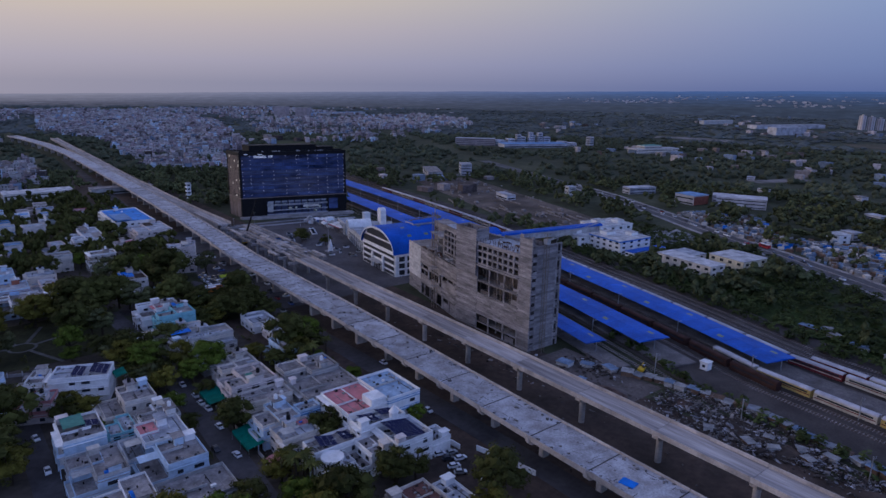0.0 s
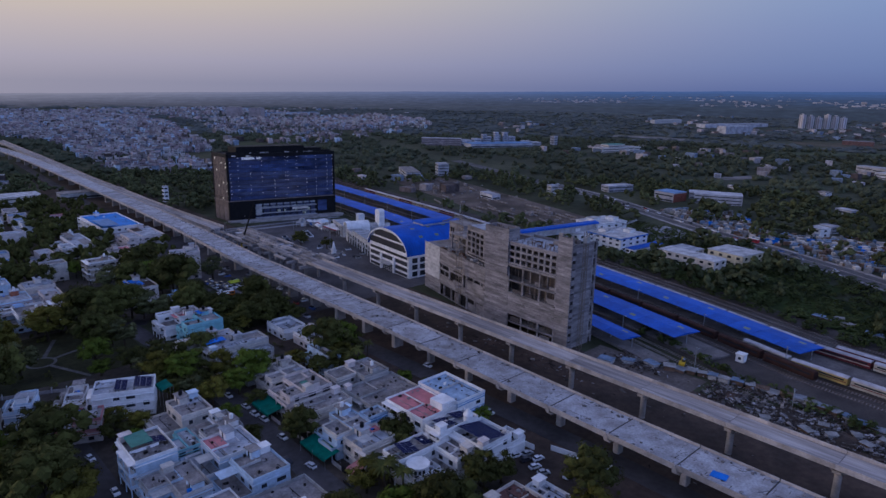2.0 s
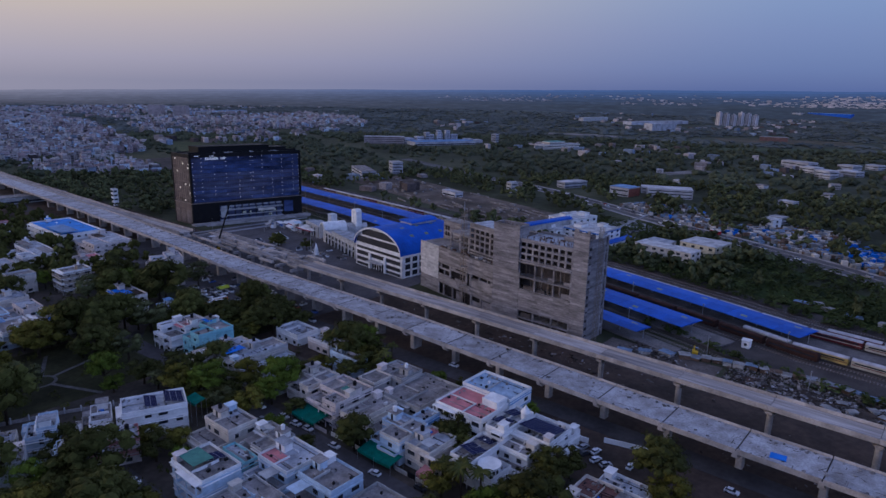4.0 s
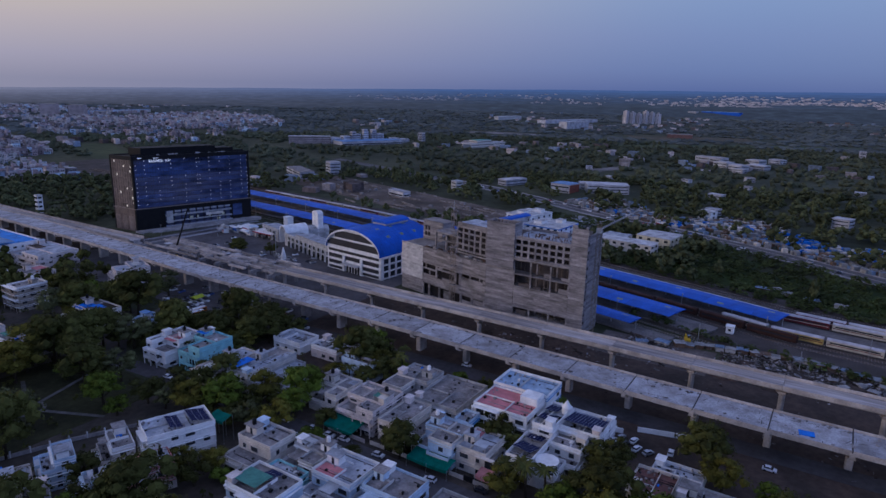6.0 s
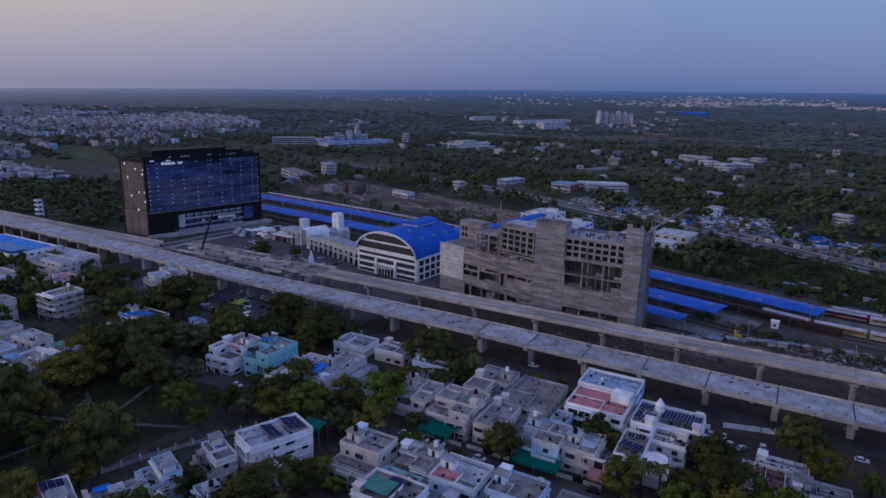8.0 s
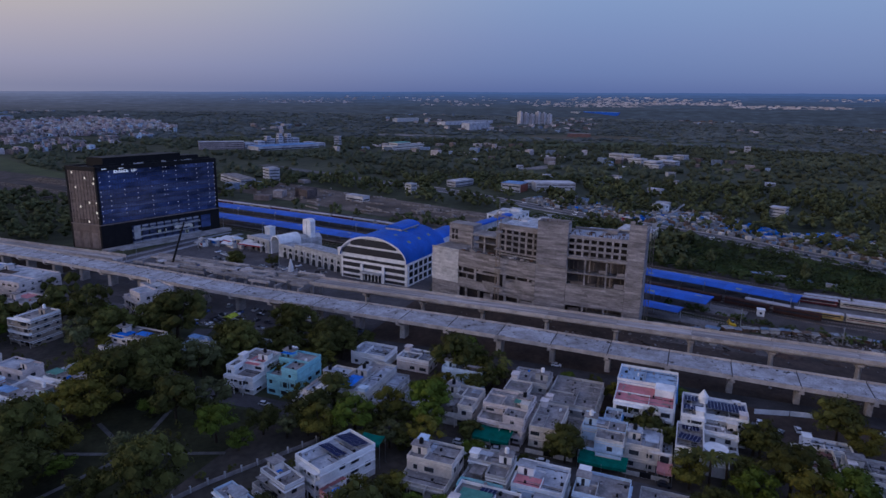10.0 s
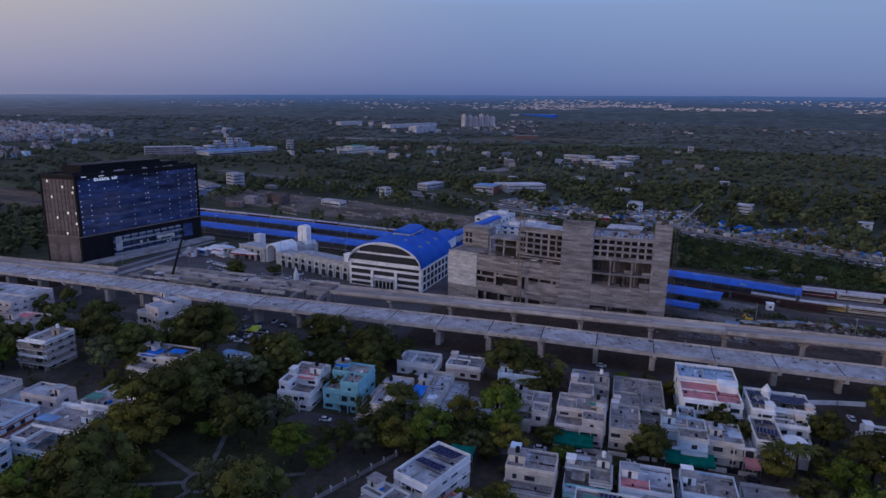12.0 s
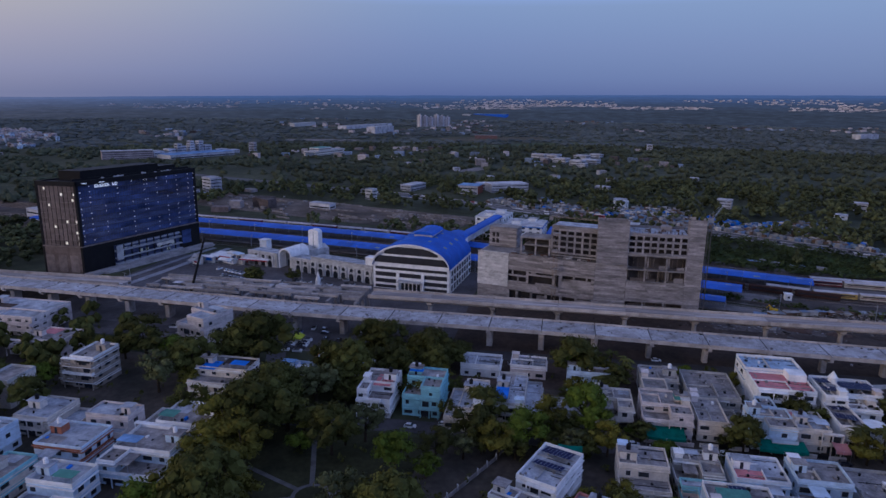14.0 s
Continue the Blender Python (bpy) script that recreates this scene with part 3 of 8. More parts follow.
# podium: gallery floors between dark wings, a brown ledge above
part("podium_ledge", Geo().box(-0.5, TL + 0.4, -0.7, 0.6, POD - 0.7, POD - 0.1).box(-0.5, 0.6, 0.6, TD, POD - 0.7, POD - 0.1), BROWNLINE, tower)
part("podium_band", Geo().box(-0.3, TL + 0.3, -0.5, 0.6, POD - 3.6, POD - 0.72), BLACKMETAL, tower)
part("podium_wing", Geo().box(0, 21, -0.4, 0.6, 0, POD - 3.62), BLACKMETAL, tower)
part("podium_wing", Geo().box(74, TL, -0.4, 0.6, 0, POD - 3.62), BLACKMETAL, tower)
part("wing_glass", Geo().box(76, 84, -0.5, -0.38, 4.0, POD - 3.8), CURTAIN, tower)
part("podium_side", Geo().box(-0.2, 0.6, 0.6, TD - 0.6, 0, POD - 0.72), DARKCLAD, tower)
for k, z in enumerate((1.6, 5.2, 9.6)):
    part("gallery_slab", Geo().box(21, 74, -2.2 + 0.3 * k, 0.55, z - 0.2, z + (1.0 if k == 2 else 0.5)), OLDGREY, tower)
for k in range(9):
    part("gallery_panel", Geo().box(22.0 + k * 5.8, 26.4 + k * 5.8, -1.6, -1.2, 12.4, 13.5), OLDGREY, tower)
part("gallery_panel", Geo().box(52, 66, -2.3, -2.0, 7.2, 9.2), CREAM, tower)
part("gallery_glass", Geo().box(21.2, 73.8, 0.2, 0.5, 0.6, POD - 3.7), CURTAIN2, tower)
part("gallery_end_panel", Geo().box(21.0, 25.5, -2.4, -1.9, 4.2, POD - 4.2), GREY, tower)
for k in range(9):
    x, z = rr.uniform(27, 72), rr.choice([2.4, 5.8, 9.2])
    part("gallery_window", Geo().box(x, x + rr.uniform(1.5, 4), 0.0, 0.18, z, z + 1.7), LITPANE, tower)
for c in range(1, 9):
    part("podium_column", Geo().box(21 + c * 5.9, 21.5 + c * 5.9, -1.4, -0.9, 0, POD - 3.6), BLACKMETAL, tower)
for y in (3.0, 10.5, 18.5):
    part("side_window", Geo().box(-0.3, 0.1, y, y + 5.2, 1.0, 11.5), BROWNLINE, tower)
part("plinth", Geo().box(-3, 95, -8.0, -2.5, 0, 1.5).box(4, 92, -11.5, -8.0, 0, 1.0).box(8, 90, -12.4, -11.5, 0, 0.5), CONCRETE, tower)
# the plan is skewed: the end wall stands at a blunt angle to the glass front
for ob in list(tower.children):
    for v in ob.data.vertices:
        v.co.x -= 0.29 * v.co.y

# ---- station building with a barrel roof ----
STRIPE = mat("black_cladding_strip", (0.035, 0.035, 0.042), 0.3, vary=0.3)
st = thing("station_building", "white and black striped station hall under a blue barrel roof", "station", (213.5, 336.5, 0), -6)
W2, H0, HR = 23.0, 13.8, 26.8      # half width along y, springing, crown
DX = 48.0
def arch(s):
    """Height of the roof at s across (-1 to 1)."""
    return H0 + (HR - H0) * math.sqrt(max(0.0, 1 - s * s))


n = 28
ss = [-math.cos(math.pi * k / n) for k in range(n + 1)]
prof = [(W2 * s, arch(s)) for s in ss]
g = Geo()
for (a, za), (b, zb) in zip(prof[:-1], prof[1:]):
    g.quad((-1.5, a, za + 0.35), (DX, a, za + 0.35), (DX, b, zb + 0.35), (-1.5, b, zb + 0.35))
    g.quad((-1.5, b, zb), (DX, b, zb), (DX, a, za), (-1.5, a, za))
    g.quad((-1.5, a, za), (-1.5, a, za + 0.35), (-1.5, b, zb + 0.35), (-1.5, b, zb))
    g.quad((DX, b, zb), (DX, b, zb + 0.35), (DX, a, za + 0.35), (DX, a, za))
part("roof", g, BLUEROOF, st, "blue sheet metal barrel roof")
for x in [3.4 + 3.4 * k for k in range(13)]:
    g = Geo()
    for (a, za), (b, zb) in zip(prof[:-1], prof[1:]):
        g.quad((x - 0.07, a, za + 0.46), (x + 0.07, a, za + 0.46), (x + 0.07, b, zb + 0.46), (x - 0.07, b, zb + 0.46))
        g.quad((x - 0.07, a, za + 0.3), (x - 0.07, a, za + 0.46), (x - 0.07, b, zb + 0.46), (x - 0.07, b, zb + 0.3))
        g.quad((x + 0.07, b, zb + 0.3), (x + 0.07, b, zb + 0.46), (x + 0.07, a, za + 0.46), (x + 0.07, a, za + 0.3))
    part("roof_seam", g, BLUEROOF, st)
SKYL = mat("yellowed_skylight", (0.16, 0.2, 0.09), 0.4, vary=0.3)
for x in (12, 24, 36):
    for s0 in (-0.75, -0.35, 0.45):
        a, b = W2 * s0, W2 * (s0 + 0.08)
        za, zb = arch(s0) + 0.42, arch(s0 + 0.08) + 0.42
        g = Geo()
        g.quad((x, a, za), (x + 2.6, a, za), (x + 2.6, b, zb), (x, b, zb))
        part("skylight", g, SKYL, st)
# front gable
g = Geo()
g.v += [(0, -W2, 0), (0, W2, 0)] + [(0, y, z) for y, z in reversed(prof)]
g.f.append(tuple(range(len(g.v)))[::-1])
part("front_wall", g, WHITE, st)
g = Geo()
g.v += [(DX, -W2, 0), (DX, W2, 0)] + [(DX, y, z) for y, z in reversed(prof)]
g.f.append(tuple(range(len(g.v))))
part("rear_wall", g, WHITE, st)
part("side_wall", Geo().box(0, DX, -W2, -W2 + 0.4, 0, H0), WHITE, st)
part("side_wall", Geo().box(0, DX, W2 - 0.4, W2, 0, H0), WHITE, st)
def gable_half(z):
    return W2 if z <= H0 else W2 * math.sqrt(max(0.0, 1 - ((z - H0) / (HR - H0)) ** 2))


def gable_strip(z0, z1, y0, y1):
    """A dark strip on the gable, kept inside the arch."""
    g = Geo()
    ys = [y0 + (y1 - y0) * k / 16 for k in range(17)]
    top = [min(z1, arch(y / W2) - 0.6) for y in ys]
    for k in range(16):
        if min(top[k], top[k + 1]) > z0 + 0.02:
            g.quad((-0.25, ys[k + 1], z0), (-0.25, ys[k], z0), (-0.25, ys[k], top[k]), (-0.25, ys[k + 1], top[k + 1]))
            g.quad((-0.25, ys[k], top[k]), (0, ys[k], top[k]), (0, ys[k + 1], top[k + 1]), (-0.25, ys[k + 1], top[k + 1]))
            g.quad((-0.25, ys[k], z0), (-0.25, ys[k + 1], z0), (0, ys[k + 1], z0), (0, ys[k], z0))
    return g


def gable_piece(z0, z1, y0, y1):
    if gable_half(z0) > 1:
        part("dark_strip", gable_strip(z0, z1, max(y0, -gable_half(z0) + 0.5), min(y1, gable_half(z0) - 0.5)), STRIPE, st)


gable_piece(20.6, 24.9, -16, 16)
gable_piece(15.4, 19.4, -22, 22)
gable_piece(11.4, 13.0, -21.5, 21.5)
for y0, y1 in ((-21.5, -8), (-6.5, 7), (8.5, 21.5)):
    gable_piece(7.4, 9.8, y0, y1)
for y0, y1 in ((-21.5, -8), (8.5, 21.5)):
    gable_piece(3.6, 5.8, y0, y1)
    gable_piece(0.6, 2.2, y0, y1)
for y in (-7.3, 7.7):
    part("pilaster", Geo().box(-1.2, -0.02, y - 0.8, y + 0.8, 0, 9.9), WHITE, st)
for k in range(5):
    part("entrance_door", Geo().box(-0.3, 0, -5.6 + k * 2.4, -3.8 + k * 2.4, 0.1, 4.6), PANE, st)
    part("door_mullion", Geo().box(-0.5, -0.3, -6.0 + k * 2.4, -5.7 + k * 2.4, 0.1, 5.0), WHITE, st)
part("entrance_canopy", Geo().box(-4.5, -0.02, -6.6, 7.0, 5.3, 5.8), GREY, st)
g = Geo()
for (a, za), (b, zb) in zip(prof[:-1], prof[1:]):
    g.quad((-1.62, a, za - 0.7), (-1.62, a, za + 0.4), (-1.62, b, zb + 0.4), (-1.62, b, zb - 0.7))
    g.quad((-1.62, a, za + 0.4), (-1.4, a, za + 0.4), (-1.4, b, zb + 0.4), (-1.62, b, zb + 0.4))
    g.quad((-1.4, a, za - 0.7), (-1.62, a, za - 0.7), (-1.62, b, zb - 0.7), (-1.4, b, zb - 0.7))
part("gable_edge", g, WHITE, st)
for k in range(8):
    for z in (1.0, 5.2, 9.4):
        part("side_window", Geo().box(2.5 + k * 5.7, 6.6 + k * 5.7, -W2 - 0.12, -W2 - 0.01, z, z + 3.0), PANE, st)
    part("side_pier", Geo().box(0.6 + k * 5.7, 1.6 + k * 5.7, -W2 - 0.5, -W2, 0, H0), WHITE, st)
for z in (4.3, 8.5, 12.7):
    part("side_band", Geo().box(0, DX, -W2 - 0.35, -W2 - 0.13, z, z + 0.6), WHITE, st)
# raised ridge vent
g = Geo()
vp = [(-6.5, 0), (-5.2, 1.1), (-2.5, 1.8), (0, 2.0), (2.5, 1.8), (5.2, 1.1), (6.5, 0)]
g.sweep([(22, 0, HR + 1.3), (44, 0, HR + 1.3)], [(-y, z) for y, z in vp][::-1])
part("ridge_vent", g, BLUEROOF, st)
part("ridge_vent_wall", Geo().box(22.5, 43.5, -5.6, 5.6, HR - 0.6, HR + 1.3), GREY, st)

# footbridge roofs that lead from the hall over the tracks
br = thing("footbridge", "covered footbridge with a curved blue roof over the platforms", "footbridge", (262, 326, 0), -4)
g = Geo()
bp = [(-7.5, 0), (-5.4, 2.2), (-2.8, 3.3), (0, 3.7), (2.8, 3.3), (5.4, 2.2), (7.5, 0)]
g.sweep([(0, 0, 15.0), (40, 0, 15.0)], [(-y, z) for y, z in bp][::-1])
part("roof", g, BLUEROOF, br)
part("wall", Geo().box(0, 40, -6.6, 6.6, 8.0, 15.0), WHITE, br)
part("long_roof", Geo().sweep([(40, 0, 12.5), (132, -12, 12.5)], [(-4, 0), (4, 0), (3.4, 1.2), (0, 1.7), (-3.4, 1.2)]), BLUEROOF, br)
part("long_wall", Geo().sweep([(40, 0, 8.0), (132, -12, 8.0)], [(-3.4, 0), (3.4, 0), (3.4, 4.5), (-3.4, 4.5)]), GREY, br)
for k in range(6):
    part("column", Geo().cyl(6 + k * 22, -max(0, k * 22 - 34) * 0.127, 0, 8.0, 0.7), CONCRETE, br)

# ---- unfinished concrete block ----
# shade inside the open rooms is put into these two dark browns
HOLE = mat("painted_interior_shade", (0.13, 0.108, 0.1), 0.95, vary=0.5, scale=0.15)
VOID = mat("painted_room_shadow", (0.05, 0.043, 0.042), 0.95, vary=0.4, scale=0.3)
cb = thing("concrete_frame_building", "unfinished grey concrete building with open window bays and formwork marks", "building", (194.3, 185.0, 0), -1.1)
# local y runs along the front (faces -x), local x into the building; the northern wing stands at an angle
MUDSTEEL = mat("dusty_brown_steel", (0.3, 0.24, 0.19), 0.7, 0.2, vary=0.35)
BOARD = mat("board_marked_concrete", (0.385, 0.345, 0.335), 0.95, vary=0.5, scale=0.22, fine=1.5, bump=0.5, squash=(0.45, 0.45, 1.6))
WING = Matrix.Translation((0, 51.0, 0)) @ Matrix.Rotation(math.radians(-12.5), 4, "Z")
rc = random.Random(17)


def frame_wall(x, ys, zs, pier, band, thick=0.5, m=None, material=None):
    """A frame of piers at ys and beams at zs round open bays."""
    for y in ys:
        part("pier", Geo().box(x, x + thick, y - pier / 2, y + pier / 2, zs[0], zs[-1], m), material or BOARD, cb)
    for z in zs:
        part("beam", Geo().box(x + 0.03, x + thick + 0.06, ys[0], ys[-1], z - band / 2, z + band / 2, m), material or BOARD, cb)


def steps(a, b, n):
    return [a + (b - a) * k / n for k in range(n + 1)]


def courses(x, y0, y1, z0, z1, step=1.16, m=None, material=None, name="wall_lift"):
    """A wall cast in lifts and panels, each a little off its neighbour, with a shadow joint between."""
    z = z0
    while z < z1 - 0.05:
        zt = min(z + step, z1)
        n = max(1, int((y1 - y0) / 9))
        cuts = [y0] + sorted(y0 + (y1 - y0) * (k + rc.uniform(-0.25, 0.25)) / n for k in range(1, n)) + [y1]
        for ya, yb in zip(cuts[:-1], cuts[1:]):
            off = rc.uniform(-0.07, 0.07)
            part(name, Geo().box(x + off, x + 0.55, ya + 0.015, yb - 0.015, z, zt - 0.07, m), material or BOARD, cb)
        z = zt
    part("wall_core", Geo().box(x + 0.2, x + 0.7, y0 + 0.02, y1 - 0.02, z0, z1 - 0.02, m), HOLE, cb)


# southern end tower
courses(0, -0.5, 7.3, 0, 51.2)
part("tower_back_wall", Geo().box(6.0, 6.5, 0, 7.3, 41, 49.6).box(0.72, 6.0, 6.8, 7.3, 41, 50.4), BOARD, cb)
part("tower_roof", Geo().box(0.72, 6.5, 0.02, 6.78, 47.2, 47.6), RAWCON, cb)
part("tower_head", Geo().box(0.0, 0.7, 5.0, 7.2, 51.2, 52.6).box(0.9, 2.0, 0.2, 1.2, 47.6, 52.0), BOARD, cb)
# its end wall faces south: small openings up the front edge, slots up the rear edge
z = 0.0
while z < 48:
    zt = min(z + 1.16, 48)
    off = rc.uniform(-0.06, 0.06)
    part("wall_lift", Geo().box(3.2, 14.9, -0.5 + off, 0.0, z, zt - 0.06), BOARD, cb)
    z = zt
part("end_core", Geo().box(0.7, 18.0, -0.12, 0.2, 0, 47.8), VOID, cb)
for k in range(13):
    z = 0.2 + k * 3.72
    part("end_infill", Geo().box(0.72, 3.18, -0.48, -0.13, z, z + (2.1 if k % 3 else 2.9)), BOARD, cb)
    part("floor_edge", Geo().box(14.95, 18.2, -0.75, -0.13, z + 2.6, z + 3.1), RAWCON, cb)
    if k % 2:
        part("end_infill", Geo().box(16.0, 17.2, -0.5, -0.14, z, z + 1.8), BOARD, cb)
for x in (14.92, 17.5):
    part("end_pier", Geo().box(x, x + 0.75, -0.62, -0.14, 0, 48), BOARD, cb)
part("rear_wall", Geo().box(17.6, 18.1, 0.2, 51, 0, 43).box(12.6, 17.6, 0.22, 0.7, 43, 47.4), BOARD, cb)
# southern bays: three wide rooms a floor, a grid of small openings above
BY = [7.3, 16.5, 26.7, 35.6]
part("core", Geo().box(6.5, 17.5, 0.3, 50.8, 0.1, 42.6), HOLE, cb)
frame_wall(0, BY, [0, 4.1, 8.2], 0.9, 0.7)
courses(0, 7.35, 35.5, 8.5, 18.1)
frame_wall(0, BY, [18.3, 24.6, 31.8], 0.8, 0.8)
for z, d in ((18.2, 0.4), (24.7, 0.7), (32.4, 1.0)):
    part("ledge", Geo().box(-d, -0.01, 7.0, 35.9, z - 0.25, z + 0.25), RAWCON, cb)
for z in (4.2, 18.2, 24.7, 32.5, 36.0, 39.2):
    part("floor_slab", Geo().box(0.62, 6.5, 7.4, 50.6, z - 0.3, z), RAWCON, cb)
for y in BY[1:3]:
    for z0, z1 in ((18.4, 24.3), (24.8, 31.4), (0, 8.0)):
        part("inner_column", Geo().box(3.6, 4.2, y - 1.9, y - 1.3, z0, z1), BOARD, cb)
for k in range(30):      # props and loose infill in the open rooms
    y, z = rc.uniform(8, 35), rc.choice([18.3, 24.8, 18.3, 24.8, 4.3])
    part("prop", Geo().box(1.0 + rc.uniform(0, 3), 1.15 + rc.uniform(0, 3) + 3, y, y + 0.14, z, z + 0.12).box(1.2, 1.32, y, y + 0.12, z, z + (5.8 if z > 10 else 3.4)), MUDSTEEL, cb)
for y0, y1, z, h in ((27.2, 33.5, 18.7, 1.6), (17.0, 20.0, 25.1, 1.9), (8.0, 12.5, 18.7, 2.4), (21.5, 26.2, 18.7, 1.2), (8, 11.4, 25.1, 1.5), (28.5, 34, 4.4, 2.2), (10, 15.8, 0.1, 2.5)):
    part("brick_infill", Geo().box(0.9, 1.2, y0, y1, z, z + h), HOLE if y0 > 20 else BOARD, cb)
frame_wall(0, steps(7.3, 35.6, 8), [33.0, 36.1, 39.2, 42.2], 0.95, 0.95)
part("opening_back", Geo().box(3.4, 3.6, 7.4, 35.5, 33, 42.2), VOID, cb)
part("parapet", Geo().box(-0.05, 0.45, 7.35, 35.55, 42.7, 43.5), BOARD, cb)
part("parapet", Geo().box(17.2, 17.6, 7.3, 35.6, 43.1, 44.3), BOARD, cb)
part("roof", Geo().box(0.5, 17.15, 7.4, 35.5, 42.65, 43.05), ROOFPALE, cb)
part("roof_room", Geo().box(11.5, 15.5, 14, 19, 43.1, 45.2), BOARD, cb)
# lift shaft: the upper part stands proud of the wall below
courses(-0.9, 35.6, 50.9, 27.2, 49.2)
courses(0, 35.62, 51.0, 0, 27.15)
part("shaft_sill", Geo().box(-1.2, -0.02, 35.5, 51.0, 26.7, 27.15), RAWCON, cb)
z = 43.1
while z < 49.1:
    part("wall_lift", Geo().box(-0.34, 7.0 + rc.uniform(-0.05, 0.05), 35.62 + rc.uniform(-0.05, 0.02), 36.1, z, min(z + 1.1, 49.15)), BOARD, cb)
    z += 1.16
part("shaft_wall", Geo().box(6.9, 7.4, 36.12, 50.9, 43, 49.1).box(-0.32, 6.88, 50.4, 50.88, 28, 49.1), BOARD, cb)
part("shaft_roof", Geo().box(-0.3, 6.88, 36.12, 50.38, 47.0, 47.4), RAWCON, cb)
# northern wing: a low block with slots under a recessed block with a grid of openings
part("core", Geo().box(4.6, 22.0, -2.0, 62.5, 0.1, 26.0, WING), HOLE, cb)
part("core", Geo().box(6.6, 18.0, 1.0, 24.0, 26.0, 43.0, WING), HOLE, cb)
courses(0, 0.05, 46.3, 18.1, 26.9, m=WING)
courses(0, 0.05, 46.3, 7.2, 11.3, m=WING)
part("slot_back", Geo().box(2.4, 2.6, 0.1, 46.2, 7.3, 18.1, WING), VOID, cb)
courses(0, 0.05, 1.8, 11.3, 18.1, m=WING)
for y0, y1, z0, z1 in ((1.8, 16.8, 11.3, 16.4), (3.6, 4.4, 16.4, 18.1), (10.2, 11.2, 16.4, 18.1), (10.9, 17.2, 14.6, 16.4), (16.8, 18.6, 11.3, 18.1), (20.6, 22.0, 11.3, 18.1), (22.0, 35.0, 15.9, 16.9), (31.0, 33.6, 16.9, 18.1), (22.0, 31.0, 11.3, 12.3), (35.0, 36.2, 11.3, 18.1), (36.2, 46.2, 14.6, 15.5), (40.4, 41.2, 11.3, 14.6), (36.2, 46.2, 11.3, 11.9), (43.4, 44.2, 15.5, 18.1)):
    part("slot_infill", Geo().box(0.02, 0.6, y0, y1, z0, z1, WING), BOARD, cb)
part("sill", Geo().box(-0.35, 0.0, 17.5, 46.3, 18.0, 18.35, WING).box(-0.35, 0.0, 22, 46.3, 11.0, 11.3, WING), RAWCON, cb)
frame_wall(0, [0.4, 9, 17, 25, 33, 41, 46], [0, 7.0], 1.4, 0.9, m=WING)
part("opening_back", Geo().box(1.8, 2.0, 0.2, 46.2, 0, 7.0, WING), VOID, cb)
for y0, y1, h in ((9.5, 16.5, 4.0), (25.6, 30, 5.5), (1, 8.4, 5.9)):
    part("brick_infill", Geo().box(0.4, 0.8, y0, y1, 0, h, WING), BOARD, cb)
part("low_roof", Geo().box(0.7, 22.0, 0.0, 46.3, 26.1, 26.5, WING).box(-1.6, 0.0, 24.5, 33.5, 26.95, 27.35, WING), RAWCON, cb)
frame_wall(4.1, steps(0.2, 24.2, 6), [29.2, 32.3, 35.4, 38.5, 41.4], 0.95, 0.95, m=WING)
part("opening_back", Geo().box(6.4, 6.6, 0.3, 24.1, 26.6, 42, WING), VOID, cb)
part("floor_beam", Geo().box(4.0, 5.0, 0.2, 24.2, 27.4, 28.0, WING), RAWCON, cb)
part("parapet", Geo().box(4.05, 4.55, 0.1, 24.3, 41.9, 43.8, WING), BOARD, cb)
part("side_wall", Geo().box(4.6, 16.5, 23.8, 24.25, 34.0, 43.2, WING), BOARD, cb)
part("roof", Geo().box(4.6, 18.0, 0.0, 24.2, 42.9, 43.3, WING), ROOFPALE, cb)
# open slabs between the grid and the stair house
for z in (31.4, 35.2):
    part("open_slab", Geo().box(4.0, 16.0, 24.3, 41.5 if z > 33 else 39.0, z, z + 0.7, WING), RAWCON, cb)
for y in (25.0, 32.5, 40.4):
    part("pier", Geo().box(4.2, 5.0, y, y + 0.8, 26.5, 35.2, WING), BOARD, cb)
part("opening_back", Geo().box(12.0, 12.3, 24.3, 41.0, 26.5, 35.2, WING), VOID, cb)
# stair house at the rear corner
z = 26.5
while z < 37.0:
    zt = min(z + 1.16, 37.2)
    part("wall_lift", Geo().box(15.5 + rc.uniform(-0.06, 0.06), 16.0, 47.2, 63.0, z, zt - 0.06, WING), BOARD, cb)
    z = zt
part("stair_house_core", Geo().box(15.9, 24.0, 47.3, 62.9, 26.4, 37.0, WING), HOLE, cb)
part("stair_house_side", Geo().box(16.0, 24.2, 46.8, 47.25, 26.5, 37.2, WING), BOARD, cb)
part("stair_house_roof", Geo().box(15.4, 24.3, 47.0, 63.1, 37.2, 37.5, WING), RAWCON, cb)
for y in (57.2, 59.6):
    for z in (28.4, 31.8):
        part("stair_window", Geo().box(15.3, 15.42, y, y + 1.6, z, z + 2.5, WING), VOID, cb)
# pale plastered corner block over a stained base
PALE = mat("pale_plaster_on_concrete", (0.62, 0.59, 0.57), 0.9, vary=0.3, scale=0.3, fine=1.0)
courses(0, 46.4, 63.8, 8.2, 26.2, m=WING, material=PALE, name="plaster_lift")
courses(0.1, 46.4, 63.7, 0, 8.15, m=WING)
part("side_wall", Geo().box(0.7, 24.0, 63.0, 63.7, 0, 26.2, WING), PALE, cb)
part("rear_wall", Geo().box(22.0, 22.5, -6.0, 63.0, 0, 26.4, WING), BOARD, cb)
part("corner_roof", Geo().box(0.7, 22.0, 46.4, 63.0, 26.0, 26.35, WING), RAWCON, cb)
part("corner_parapet", Geo().box(0.0, 0.35, 46.4, 63.8, 26.25, 26.9, WING), PALE, cb)
